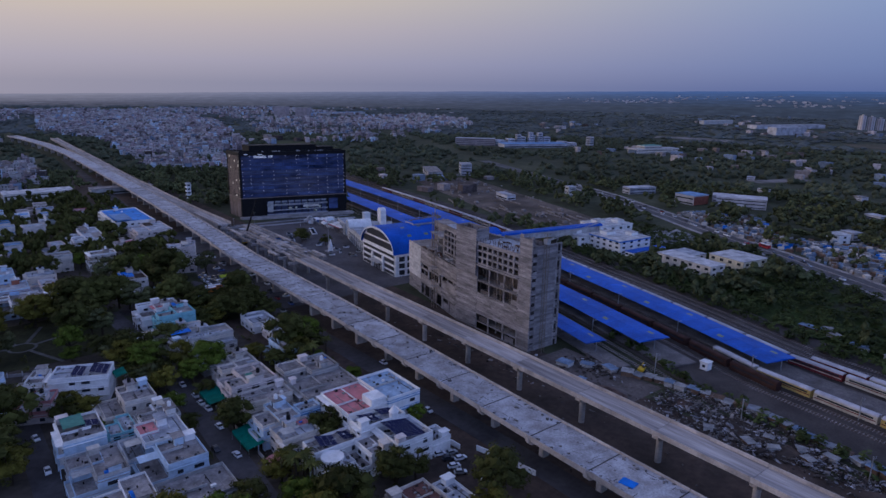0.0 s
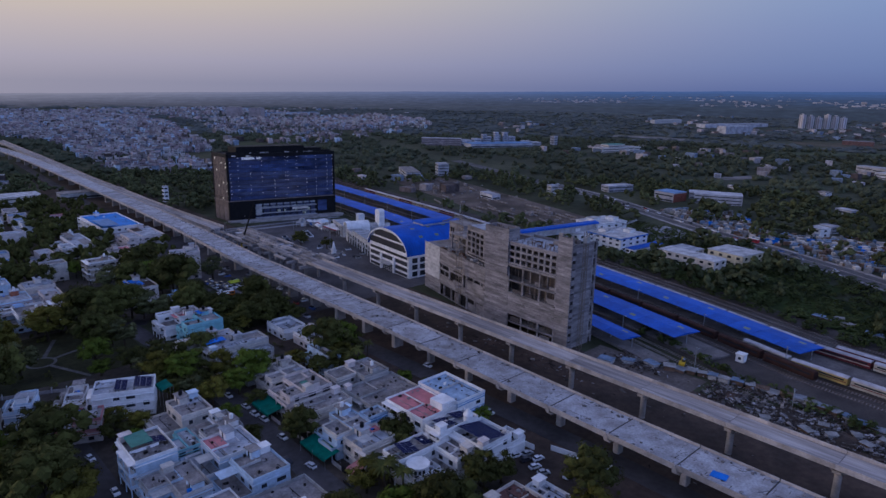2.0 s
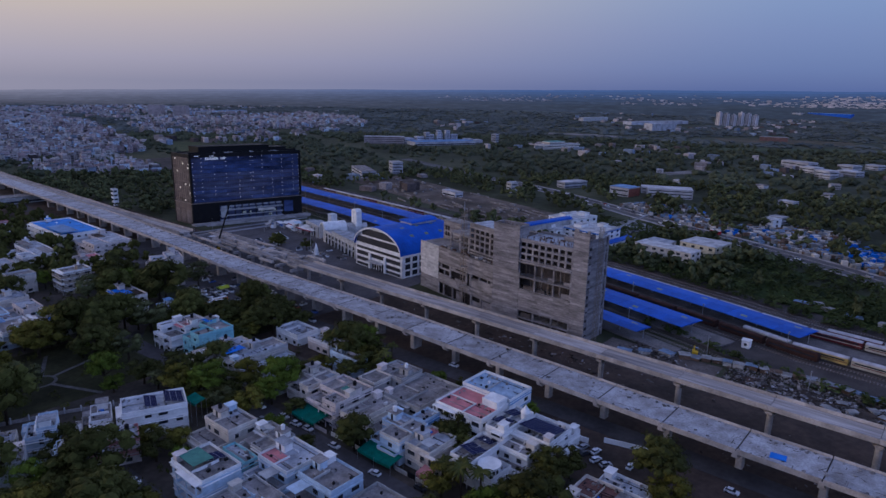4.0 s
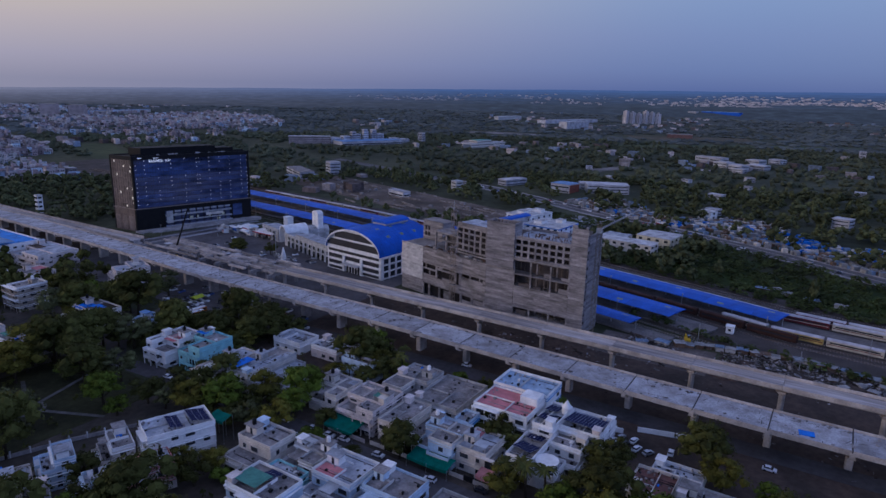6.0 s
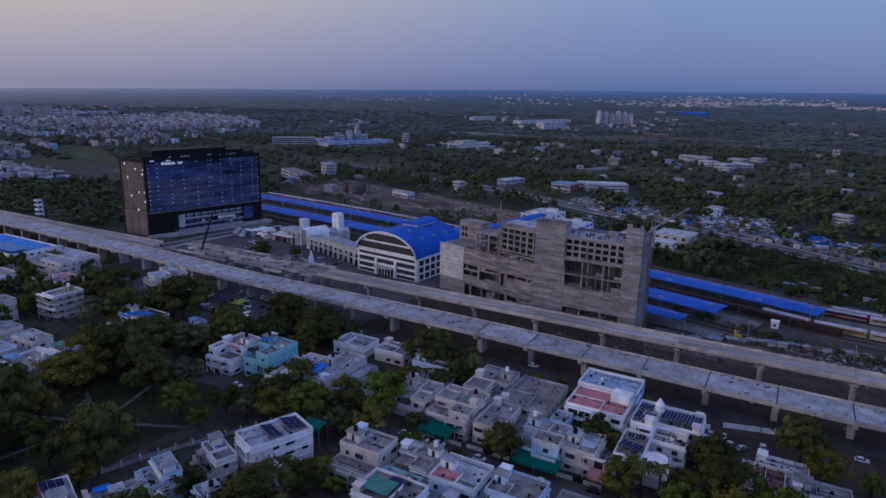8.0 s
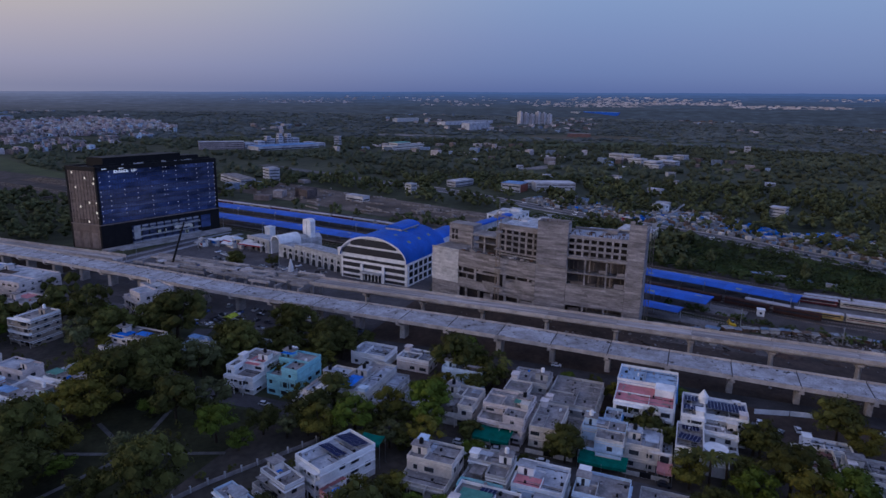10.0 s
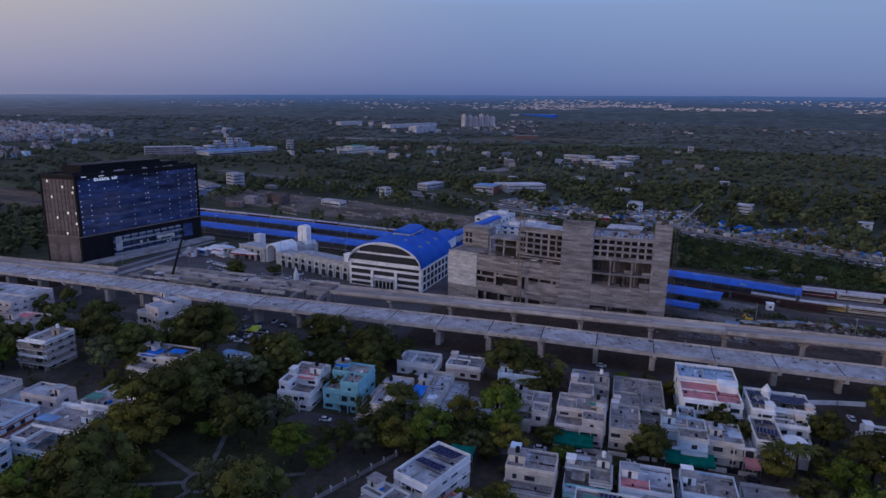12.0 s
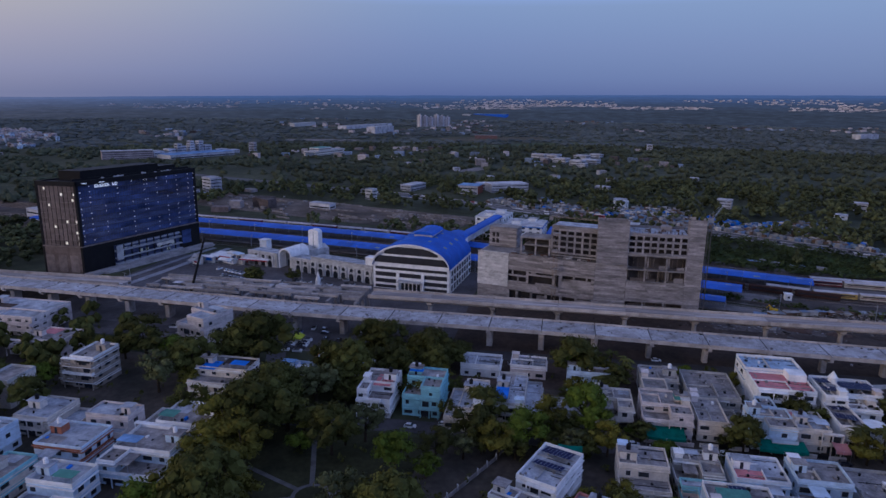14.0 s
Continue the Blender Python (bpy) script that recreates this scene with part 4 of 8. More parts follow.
# scaffold and material hoist on the end
hoist = thing("hoist_mast", "dusty brown steel lattice hoist mast beside the concrete building", "hoist", (200.2, 181.8, 0))
def lattice(parent, x, y, z0, z1, w, material, name="mast"):
    g = Geo()
    for sx in (-w, w):
        for sy in (-w, w):
            g.box(x + sx - 0.09, x + sx + 0.09, y + sy - 0.09, y + sy + 0.09, z0, z1)
    z = z0
    k = 0
    while z < z1 - 2 * w:
        for s in (-w, w):
            a, b = (-w, w) if k % 2 else (w, -w)
            g.tube((x + a, y + s, z), (x + b, y + s, z + 2 * w), 0.06, seg=4)
            g.tube((x + s, y + a, z), (x + s, y + b, z + 2 * w), 0.06, seg=4)
        z += 2 * w
        k += 1
    return part(name, g, material, parent)


lattice(hoist, 0, 0, 0, 54, 0.75, MUDSTEEL)
def boom(parent, a, b, w, material, name):
    """A slim lattice boom: three chords and zigzag lacing."""
    a, b = Vector(a), Vector(b)
    d = (b - a).normalized()
    side = d.cross(Vector((0, 0, 1))).normalized()
    up = side.cross(d)
    n = max(4, int((b - a).length / (2 * w)))
    rails = [side * w, side * -w, up * w * 1.5]
    g = Geo()
    for r in rails:
        g.tube(tuple(a + r), tuple(b + r * 0.5), 0.09, seg=5)
    for k in range(n):
        p, q = a + (b - a) * (k / n), a + (b - a) * ((k + 1) / n)
        for i in range(3):
            g.tube(tuple(p + rails[i] * (1 - 0.5 * k / n)), tuple(q + rails[(i + 1) % 3] * (1 - 0.5 * (k + 1) / n)), 0.05, seg=4)
    return part(name, g, material, parent)


boom(hoist, (0, 0, 50.5), (19.5, -12.0, 58.5), 0.45, STEEL, "jib")
part("jib_stay", Geo().tube((0, 0, 54), (19.5, -12.0, 58.9), 0.06, seg=4), STEEL, hoist)
part("cabin", Geo().box(-1.1, 1.1, -1.1, 1.1, 49.2, 51.4), GREY, hoist)
crane = thing("hoist_mast", "rusty steel lattice mast standing against the concrete front", "hoist", (196.9, 256.3, 0))
lattice(crane, 0, 0, 0, 51.5, 0.95, MUDSTEEL)
for z in (12, 22, 32, 41):
    part("tie_platform", Geo().box(-1.8, 1.3, -1.8, 1.8, z, z + 0.25), RAWCON, crane)
boom(crane, (4.5, 3.0, 48.6), (-29.5, -18.8, 53.6), 0.5, MUDSTEEL, "boom")
part("counterweight", Geo().box(3.6, 5.6, 2.0, 4.0, 47.2, 48.6), RAWCON, crane)
part("mast_head", Geo().tube((0, 0, 51.5), (0, 0, 56.0), 0.3, 0.12, 6), STEEL, crane)
cr2 = thing("mobile_crane", "black crawler crane boom reaching up beside the flyover", "crane", (168, 447, 0))
lattice(cr2, 0, 0, 0, 2, 1.2, BLACKMETAL, "base")
part("boom", Geo().tube((0, 0, 1.5), (9, -6, 33), 0.75, 0.45, 6), BLACKMETAL, cr2)
part("cab", Geo().box(-2.2, 2.2, -1.6, 1.6, 0.9, 3.4), YELLOW, cr2)
part("crawler", Geo().box(-3, 3, -2.4, -1.5, 0, 1.0).box(-3, 3, 1.5, 2.4, 0, 1.0), BLACK, cr2)
rb = random.Random(8)
STEELROD = mat("rusty_rebar", (0.12, 0.07, 0.05), 0.8, vary=0.3)
g = Geo()
for k in range(60):
    y, x = rb.uniform(0.5, 50), rb.uniform(0.9, 6)
    z = 47.5 if y < 6.8 else 47.3 if y > 36.5 else 43.0
    g.box(x - 0.1, x + 0.1, y - 0.1, y + 0.1, z, z + rb.uniform(0.8, 2.4))
tagged(part("starter_bars", g, STEELROD, cb), kind="stuff")
for k in range(26):
    y, x = rb.uniform(2, 45), rb.uniform(1.0, 3.6)
    part("plank", Geo().box(x - rb.uniform(0.3, 0.9), x + 0.5, y - 1.2, y + rb.uniform(0.3, 1.6), 26.45, 26.5 + rb.uniform(0.3, 1.2), WING), rb.choice([RAWCON, STEELROD, GREY]), cb)
for k in range(12):
    y, x = rb.uniform(9, 34), rb.uniform(2, 15)
    part("plank", Geo().box(x - rb.uniform(0.3, 1.2), x + 0.5, y - 1.0, y + rb.uniform(0.3, 1.6), 43.0, 43.1 + rb.uniform(0.2, 0.8)), rb.choice([RAWCON, STEELROD, GREY]), cb)

# ---- platforms, canopies, trains ----
def canopy(off, y0, y1, width, z=5.3):
    c = thing("platform_canopy", "long blue metal platform canopy on steel posts", "canopy", (0, 0, 0), group="platform canopies")
    base = (track_x((y0 + y1) / 2, off), (y0 + y1) / 2)
    c.matrix_world = pose(base[0], base[1], 0)
    step = 12.0
    n = int((y1 - y0) / step)
    for k in range(n):
        a, b = y0 + k * (y1 - y0) / n, y0 + (k + 1) * (y1 - y0) / n
        p0 = (track_x(a, off) - base[0], a + 0.05 - base[1], z)
        p1 = (track_x(b, off) - base[0], b - 0.05 - base[1], z)
        h = width / 2
        part("roof_sheet", Geo().sweep([p0, p1], [(-h, -0.1), (h, -0.1), (h, 0.05), (0, 0.75), (-h, 0.05)]), BLUEROOF, c)
        if k % 2 == 0 and k < 26:
            m0, m1 = [p0[i] + (p1[i] - p0[i]) * 0.35 for i in (0, 1)], [p0[i] + (p1[i] - p0[i]) * 0.62 for i in (0, 1)]
            q0, q1 = h * (-0.62 if k % 4 else 0.3), h * (-0.36 if k % 4 else 0.56)
            zz = [z + 0.05 + 0.7 * (1 - abs(q) / h) + 0.02 for q in (q0, q1)]
            g = Geo()
            g.quad((m0[0] + q0, m0[1], zz[0]), (m0[0] + q1, m0[1], zz[1]), (m1[0] + q1, m1[1], zz[1]), (m1[0] + q0, m1[1], zz[0]))
            part("skylight", g, SKYL, c)
        part("post", Geo().tube((p0[0], p0[1], 0.7), (p0[0], p0[1], z), 0.18, seg=6), STEEL, c)
    return c


PLATFORM = mat("platform_slabs", (0.2, 0.178, 0.17), 0.9, vary=0.4, scale=0.15, fine=1.2)


def platform(off, y0, y1, width):
    solid("platform", Geo().sweep(track_path(off, y0, y1, 1.0), [(-width / 2, -1.4), (width / 2, -1.4), (width / 2, 0), (-width / 2, 0)]), PLATFORM, "grey-brown railway platform", "platform", kind="structure")


for off, y0, y1, w in ((265.0, 107, 720, 16.5), (228.5, 152, 690, 17), (201.5, 166, 296, 11)):
    canopy(off, y0, y1, w)
    platform(off, y0 - (70 if off > 250 else 17), y1, w - 1.5)


def train_track(off, y0=-280, y1=900):
    t = thing("railway_track", "rusty railway track on sleepers", "railway track", (0, 0, 0), group="tracks", kind="structure")
    for s in (-0.84, 0.84):
        part("rail", Geo().sweep(track_path(off + s, y0, y1, 0.5), [(-0.08, -0.2), (0.08, -0.2), (0.08, 0.0), (-0.08, 0.0)]), RAIL, t)
    g = Geo()
    y = -60
    while y < 330:
        g.box(track_x(y, off) - 1.3, track_x(y, off) + 1.3, y - 0.16, y + 0.16, 0.2, 0.34)
        y += 1.3
    tagged(part("sleepers", g, CONCRETE, t), kind="stuff")
    return t


TRACKS = [210.0, 215.0, 241.5, 247.4, 253.0, 278.3, 284.0, 290.0, 295, 300.5]
for off in TRACKS:
    train_track(off)

COACH_L = 22.3


def coach(material, roof_material, stripe, label):
    c = thing("railway_coach", label, "railway coach", group="coaches in the yard")
    part("body", Geo().prism([(-1.55, -11.1), (1.55, -11.1), (1.6, -10.9), (1.6, 10.9), (1.55, 11.1), (-1.55, 11.1), (-1.6, 10.9), (-1.6, -10.9)], 0.55, 3.4), material, c)
    part("roof", Geo().sweep([(0, -11.1, 3.4), (0, 11.1, 3.4)], [(-1.6, 0), (1.6, 0), (1.35, 0.42), (0.7, 0.66), (-0.7, 0.66), (-1.35, 0.42)]), roof_material, c)
    part("stripe", Geo().box(-1.63, 1.63, -10.8, 10.8, 1.5, 1.85), stripe, c)
    part("window_band", Geo().box(-1.64, 1.64, -9.8, 9.8, 2.2, 2.85), PANE, c)
    return c


COACHROOF = mat("coach_roof_grey", (0.52, 0.5, 0.53), 0.6, vary=0.3)
MAROON = mat("maroon_coach_paint", (0.16, 0.03, 0.035), 0.5, vary=0.3)
CREAMC = mat("cream_coach_paint", (0.5, 0.45, 0.36), 0.5, vary=0.3)
YELLOWC = mat("dull_yellow_paint", (0.5, 0.36, 0.12), 0.5, vary=0.3)
RUST = mat("rust_brown_wagon_paint", (0.07, 0.035, 0.028), 0.8, vary=0.4)
kinds = [coach(CREAMC, COACHROOF, MAROON, "cream railway coach with a maroon stripe on the track"), coach(MAROON, COACHROOF, CREAMC, "maroon railway coach with a grey roof on the track"), coach(YELLOWC, COACHROOF, MAROON, "dull yellow railway coach with a grey roof on the track"), coach(RUST, RUST, RUST, "rust-brown freight van on the track")]


def put_train(off, y_start, count, seq):
    for k in range(count):
        y = y_start + k * (COACH_L + 1.0)
        a, b = track_x(y - 8, off), track_x(y + 8, off)
        turn = -math.degrees(math.atan2(b - a, 16))
        copy_thing(kinds[seq[k % len(seq)]], pose((a + b) / 2, y, 0.02, 0, 0, turn))


put_train(253.0, -40, 8, [2, 0, 2, 0])
put_train(247.4, 110, 8, [3])
put_train(278.3, 5, 15, [0, 1, 1])
put_train(284.0, -25, 6, [0, 0, 1])
put_train(290.0, 352, 11, [0, 1, 0])
for kd in kinds:
    kd.matrix_world = pose(track_x(-260 + 26 * kinds.index(kd), 294), -260 + 26 * kinds.index(kd), 0.02, 0, 0, -8)


def lamp_mast(x, y, h=9.0):
    m = thing("line_mast", "grey steel overhead line mast with a bracket", "mast", (x, y, 0), group="line masts")
    part("pole", Geo().box(-0.14, 0.14, -0.14, 0.14, 0, h), STEEL, m)
    part("bracket", Geo().tube((0, 0, h - 1), (3.2, 0, h - 1.4), 0.07, seg=5).tube((0, 0, h), (3.0, 0, h - 1.3), 0.05, seg=5), STEEL, m)


for k in range(16):
    y = -30 + k * 42
    lamp_mast(track_x(y, 212.5), y)
    lamp_mast(track_x(y + 17, 250.2), y + 17)
hut = thing("signal_hut", "small white signal hut beside the tracks", "hut", (242.3, 127.5, 0.2))
part("wall", Geo().box(-1.7, 1.7, -1.7, 1.7, 0, 3.4), WHITE, hut)
part("roof", Geo().box(-2.0, 2.0, -2.0, 2.0, 3.4, 3.7), WHITE, hut)
part("window", Geo().box(-1.75, -1.68, -0.6, 0.6, 1.2, 2.4), PANE, hut)

# ---- houses ----
def plain_window(parent, face, u, z, w, h, vol):
    """A framed window with a dark pane on one wall of a house block (face: w, e, s or n)."""
    x0, x1, y0, y1 = vol

    def bx(u0, u1, d0, d1, z0, z1):
        if face == "w":
            return (x0 - d1, x0 - d0, u0, u1, z0, z1)
        if face == "e":
            return (x1 + d0, x1 + d1, u0, u1, z0, z1)
        if face == "s":
            return (u0, u1, y0 - d1, y0 - d0, z0, z1)
        return (u0, u1, y1 + d0, y1 + d1, z0, z1)
    if face == "w" and parent.matrix_world.translation.y < 245:
        win = part("window", Geo().box(*bx(u - w / 2 - 0.1, u + w / 2 + 0.1, -0.01, 0.07, z - 0.1, z + h + 0.1)), FRAMEW, parent)
        part("pane", Geo().box(*bx(u - w / 2, u + w / 2, 0.05, 0.1, z, z + h)), PANE, win)
    else:
        part("window", Geo().box(*bx(u - w / 2, u + w / 2, -0.01, 0.05, z, z + h)), PANE, parent)


def water_tank(x, y, z, material=None, r=0.65):
    t = thing("water_tank", "black plastic water tank on a flat roof" if material is None else "white plastic water tank on a flat roof", "water tank", (x, y, z), group="roof tanks")
    part("lid", Geo().cyl(0, 0, 1.7, 1.8, r * 0.34, seg=10), material or BLACK, t)
    part("tank", Geo().cyl(0, 0, 0.0, 1.45, r, seg=14).cyl(0, 0, 1.45, 1.7, r * 0.98, r * 0.35, 14), material or BLACK, t)


def solar_array(x, y, z, nx, ny, turn=0, tilt=12):
    t = thing("solar_array", "dark blue solar panels on a steel rack on a roof", "solar panels", (x, y, z), turn)
    m = Euler((math.radians(tilt), 0, 0)).to_matrix().to_4x4()
    W, D = 1.05, 1.95
    zc = 0.45 + ny * D / 2 * math.sin(math.radians(tilt))
    for i in range(nx):
        for j in range(ny):
            mm = Matrix.Translation((0, 0, zc)) @ m
            x0, y0 = (i - nx / 2) * W, (j - ny / 2) * D
            p = part("panel", Geo().box(x0 + 0.07, x0 + W - 0.07, y0 + 0.07, y0 + D - 0.07, 0, 0.05, mm), SOLAR, t)
    part("rack_sheet", Geo().box(-nx * W / 2, nx * W / 2, -ny * D / 2, ny * D / 2, -0.05, -0.02, Matrix.Translation((0, 0, zc)) @ m), FRAMEW, t)
    part("rack", Geo().box(-nx * W / 2, nx * W / 2, -0.05, 0.05, -0.12, -0.03, Matrix.Translation((0, 0, zc)) @ m).box(-nx * W / 2, -nx * W / 2 + 0.1, -0.05, 0.05, 0, zc - 0.1).box(nx * W / 2 - 0.1, nx * W / 2, -0.05, 0.05, 0, zc - 0.1), STEEL, t)


GREENSHEET = mat("faded_green_sheet", (0.09, 0.27, 0.22), 0.6, vary=0.3)
ACCENTS = [mat("terracotta_paint", (0.35, 0.13, 0.08), 0.8, vary=0.3), mat("blue_paint", (0.12, 0.3, 0.55), 0.8, vary=0.3), TEAL, PINKWALL, mat("ochre_paint", (0.45, 0.3, 0.12), 0.8, vary=0.3), GREY, CREAM]


def house(cx, cy, lx, ly, h, wall=None, roof=None, turn=0.0, label="", seed=0, faces="wsn", balcony=True, stair=True, tank=True, storeys=None, trim=None, compound=False, far=False, shape=None, simple=False):
    """A flat-roofed house of two or three stepped blocks: walls, parapets, slabs, windows, balcony and stair head. lx along x, ly along y."""
    r = random.Random(seed * 77 + int(cx * 10) + int(cy))
    wall = wall or r.choice([WHITE, WHITE, CREAM, GREY])
    roof = roof or r.choice([ROOFTOP, ROOFTOP, ROOFPALE])
    if wall is WHITE and not label:
        wall = r.choice([WHITE, ROSEWHITE, ROSEWHITE, SKYTINT])
    label = label or {WHITE: "white flat-roofed house with a parapet terrace", CREAM: "cream flat-roofed house with a parapet terrace", GREY: "grey plastered flat-roofed house with a parapet", BEIGE: "tall beige plastered block with flat roofs", SKYTINT: "sky-tinted white flat-roofed house with a terrace", TEAL: "aqua painted flat-roofed house with balconies", PINKWALL: "rose painted flat-roofed house", ROSEWHITE: "rosy white flat-roofed house with roof terraces", SKYTINT: "blue-tinted white flat-roofed house with roof terraces"}.get(wall, "flat-roofed plastered house")
    ob = thing("house", label, "house", (cx, cy, 0), turn, group="houses of the colony")
    hx, hy = lx / 2, ly / 2
    n = storeys or max(1, round(h / 3.3))
    fh = h / n
    shape = shape or (r.choice("abc") if n > 1 else "p")
    trim = trim or (r.choice(ACCENTS) if r.random() < 0.2 else r.choice([wall, wall, WHITE]))
    # blocks: x0, x1, y0, y1, floors
    if shape == "a":      # top floor stands back from the street
        f = -hx + lx * r.uniform(0.28, 0.42)
        vols = [(-hx, hx, -hy, hy, n - 1), (f, hx, -hy, hy, n)]
    elif shape == "b":    # a lower wing on one side
        f = r.uniform(0.25, 0.4) * ly
        vols = [(-hx, hx, -hy, hy - f, n), (-hx + 0.8, hx - 0.5, hy - f, hy, n - 1)] if r.random() < 0.5 else [(-hx, hx, -hy + f, hy, n), (-hx + 0.8, hx - 0.5, -hy, -hy + f, n - 1)]
    elif shape == "c":    # terrace in one street corner
        f, q = -hx + lx * r.uniform(0.35, 0.5), r.uniform(-0.2, 0.2) * ly
        vols = [(-hx, hx, -hy, hy, n - 1), (f, hx, -hy, hy, n), (-hx, f, q, hy, n)] if r.random() < 0.5 else [(-hx, hx, -hy, hy, n - 1), (f, hx, -hy, hy, n), (-hx, f, -hy, q, n)]
    else:
        vols = [(-hx, hx, -hy, hy, n)]
    for i, (x0, x1, y0, y1, m) in enumerate(vols):
        zt = m * fh
        zb = -0.3 if i == 0 or shape == "b" else (n - 1) * fh + 0.0
        e = 0.0 if i == 0 or shape == "b" else 0.03 * i
        part("wall", Geo().box(x0 + e, x1 - e, y0 + e, y1 - e, zb, zt), wall, ob)
        part("roof", Geo().box(x0 + 0.25, x1 - 0.25, y0 + 0.25, y1 - 0.25, zt - 0.1, zt + 0.06 + 0.01 * i), roof, ob)
        ph = r.uniform(0.7, 1.05)
        if not (shape == "b" and i == 1 and far):
            part("parapet", Geo().ring(x0 - 0.05 + e, x1 + 0.05 - e, y0 - 0.05 + e, y1 + 0.05 - e, 0.2, zt, zt + ph - 0.06 * i), trim if r.random() < 0.5 else wall, ob)
        first = 0 if i == 0 or shape == "b" else n - 1
        for k in range(first, m):
            zz = (k + 1) * fh
            if not far:
                # slab edge and, over the windows, a thin sun ledge round the walls
                zl, o = zz - 0.95 - 0.012 * i, r.choice([0.35, 0.5, 0.6])
                part("floor_slab", Geo().box(x0 - (0.7 if r.random() < 0.4 else 0.15), x1 + 0.12 - e, y0 - 0.12 + e, y1 + 0.12 - e, zz - 0.3 - 0.012 * i, zz - 0.1 - 0.012 * i).box(x0 - o + e, x1 - 0.2 - e, y0 - o + e, y1 - 0.25 - e, zl, zl + 0.09), trim, ob)
            for f in faces:
                a0, a1 = (y0, y1) if f in "we" else (x0, x1)
                if f == "n" and shape == "b" and i == 0 and y1 < hy or f == "s" and shape == "b" and i == 0 and y0 > -hy:
                    continue
                cnt = max(1, int((a1 - a0) / 4.4))
                for c in range(cnt):
                    if r.random() < ((0.2 if f == "s" else 0.5) if far else 0.9 if f == "w" else 0.75 if f == "s" else 0.35):
                        u = a0 + (c + 0.5) * (a1 - a0) / cnt + r.uniform(-0.5, 0.5)
                        w = min(r.choice([1.2, 1.6, 2.0, 2.8]), (a1 - a0) / cnt - 0.6)
                        if not far and not simple:
                            plain_window(ob, f, u, k * fh + 0.85, w, r.choice([1.2, 1.4, 1.5]), (x0 + e, x1 - e, y0 + e, y1 - e))
                        elif f == "w":
                            part("window", Geo().box(x0 - 0.06 + e, x0 - 0.005 + e, u - w / 2, u + w / 2, k * fh + 0.9, k * fh + 2.2), PANE, ob)
                        elif f == "n":
                            part("window", Geo().box(u - w / 2, u + w / 2, y1 + 0.005 - e, y1 + 0.06 - e, k * fh + 0.9, k * fh + 2.2), PANE, ob)
                        else:
                            part("window", Geo().box(u - w / 2, u + w / 2, y0 - 0.06 + e, y0 - 0.005 + e, k * fh + 0.9, k * fh + 2.2), PANE, ob)
    if far:
        return ob
    if balcony and n > 1:
        # stacked verandas on the street side: slabs, rails, columns, dark doors behind
        bl = r.uniform(0.45, 0.8) * ly
        b0 = r.choice([-hy + 0.15, hy - bl - 0.15])
        dp = r.uniform(1.3, 2.0)
        lv = n if shape in "pb" else n - 1
        for k in range(1, lv + 1):
            z = k * fh
            part("veranda_slab", Geo().box(-hx - dp, -hx - 0.005, b0, b0 + bl, z - 0.34, z - 0.08), trim, ob)
            if k < lv or shape in "ac":
                part("veranda_rail", Geo().box(-hx - dp, -hx - dp + 0.12, b0, b0 + bl, z - 0.08, z + 0.85).box(-hx - dp + 0.12, -hx - 0.01, b0, b0 + 0.12, z - 0.08, z + 0.85).box(-hx - dp + 0.12, -hx - 0.01, b0 + bl - 0.12, b0 + bl, z - 0.08, z + 0.85), r.choice([wall, wall, trim]), ob)
            w = min(r.uniform(2.2, 3.6), bl * 0.7)
            u = b0 + r.uniform(0.3, bl - w - 0.2)
            part("veranda_door", Geo().box(-hx - 0.12, -hx + 0.02, u, u + w, z - fh + 0.1, z - fh + 2.35), PANE, ob)
        for c in range(3 if bl > 6 else 2):
            y = b0 + 0.1 + c * (bl - 0.5) / (2 if bl > 6 else 1)
            part("veranda_column", Geo().box(-hx - dp + 0.13, -hx - dp + 0.4, y, y + 0.3, 0, lv * fh - 0.34), wall, ob)
    hz = n * fh
    top = vols[1] if shape in "ac" else vols[0]
    tx0, tx1, ty0, ty1 = top[:4]
    if stair:
        sx, sy = min(r.uniform(2.6, 3.6), (tx1 - tx0) * 0.6), min(r.uniform(3.2, 4.8), (ty1 - ty0) * 0.5)
        px = tx0 + (tx1 - tx0) * r.uniform(0.4, 0.62)
        py = ty0 + sy / 2 + 0.4 if r.random() < 0.5 else ty1 - sy / 2 - 0.4
        s = part("stair_head", Geo().box(px - sx / 2, px + sx / 2, py - sy / 2, py + sy / 2, hz + 0.05, hz + 2.6), r.choice([wall, wall, trim]), ob)
        part("stair_roof", Geo().box(px - sx / 2 - 0.4, px + sx / 2 + 0.4, py - sy / 2 - 0.4, py + sy / 2 + 0.4, hz + 2.6, hz + 2.8), roof, s)
        part("door", Geo().box(px - sx / 2 - 0.05, px - sx / 2 - 0.005, py - 0.45, py + 0.45, hz + 0.1, hz + 2.1), PANE, s)
        if tank and r.random() < 0.55:
            q = Matrix.Rotation(math.radians(turn), 4, "Z") @ Vector((px, py, 0))
            water_tank(cx + q.x, cy + q.y, hz + 2.8, WHITE if r.random() < 0.4 else None)
    for k in range(1):
        w = r.uniform(0.3, 0.8)
        x, y = r.uniform(tx0 + 1.2, tx1 - 1.2), r.uniform(ty0 + 1.2, ty1 - 1.2)
        part("roof_box", Geo().box(x - w, x + w, y - w * 0.6, y + w * 0.6, hz + 0.05, hz + r.uniform(0.3, 1.0)), r.choice([CONCRETE, RAWCON, WHITE, WHITE, BRICKRED, CREAM, TARP]), ob)
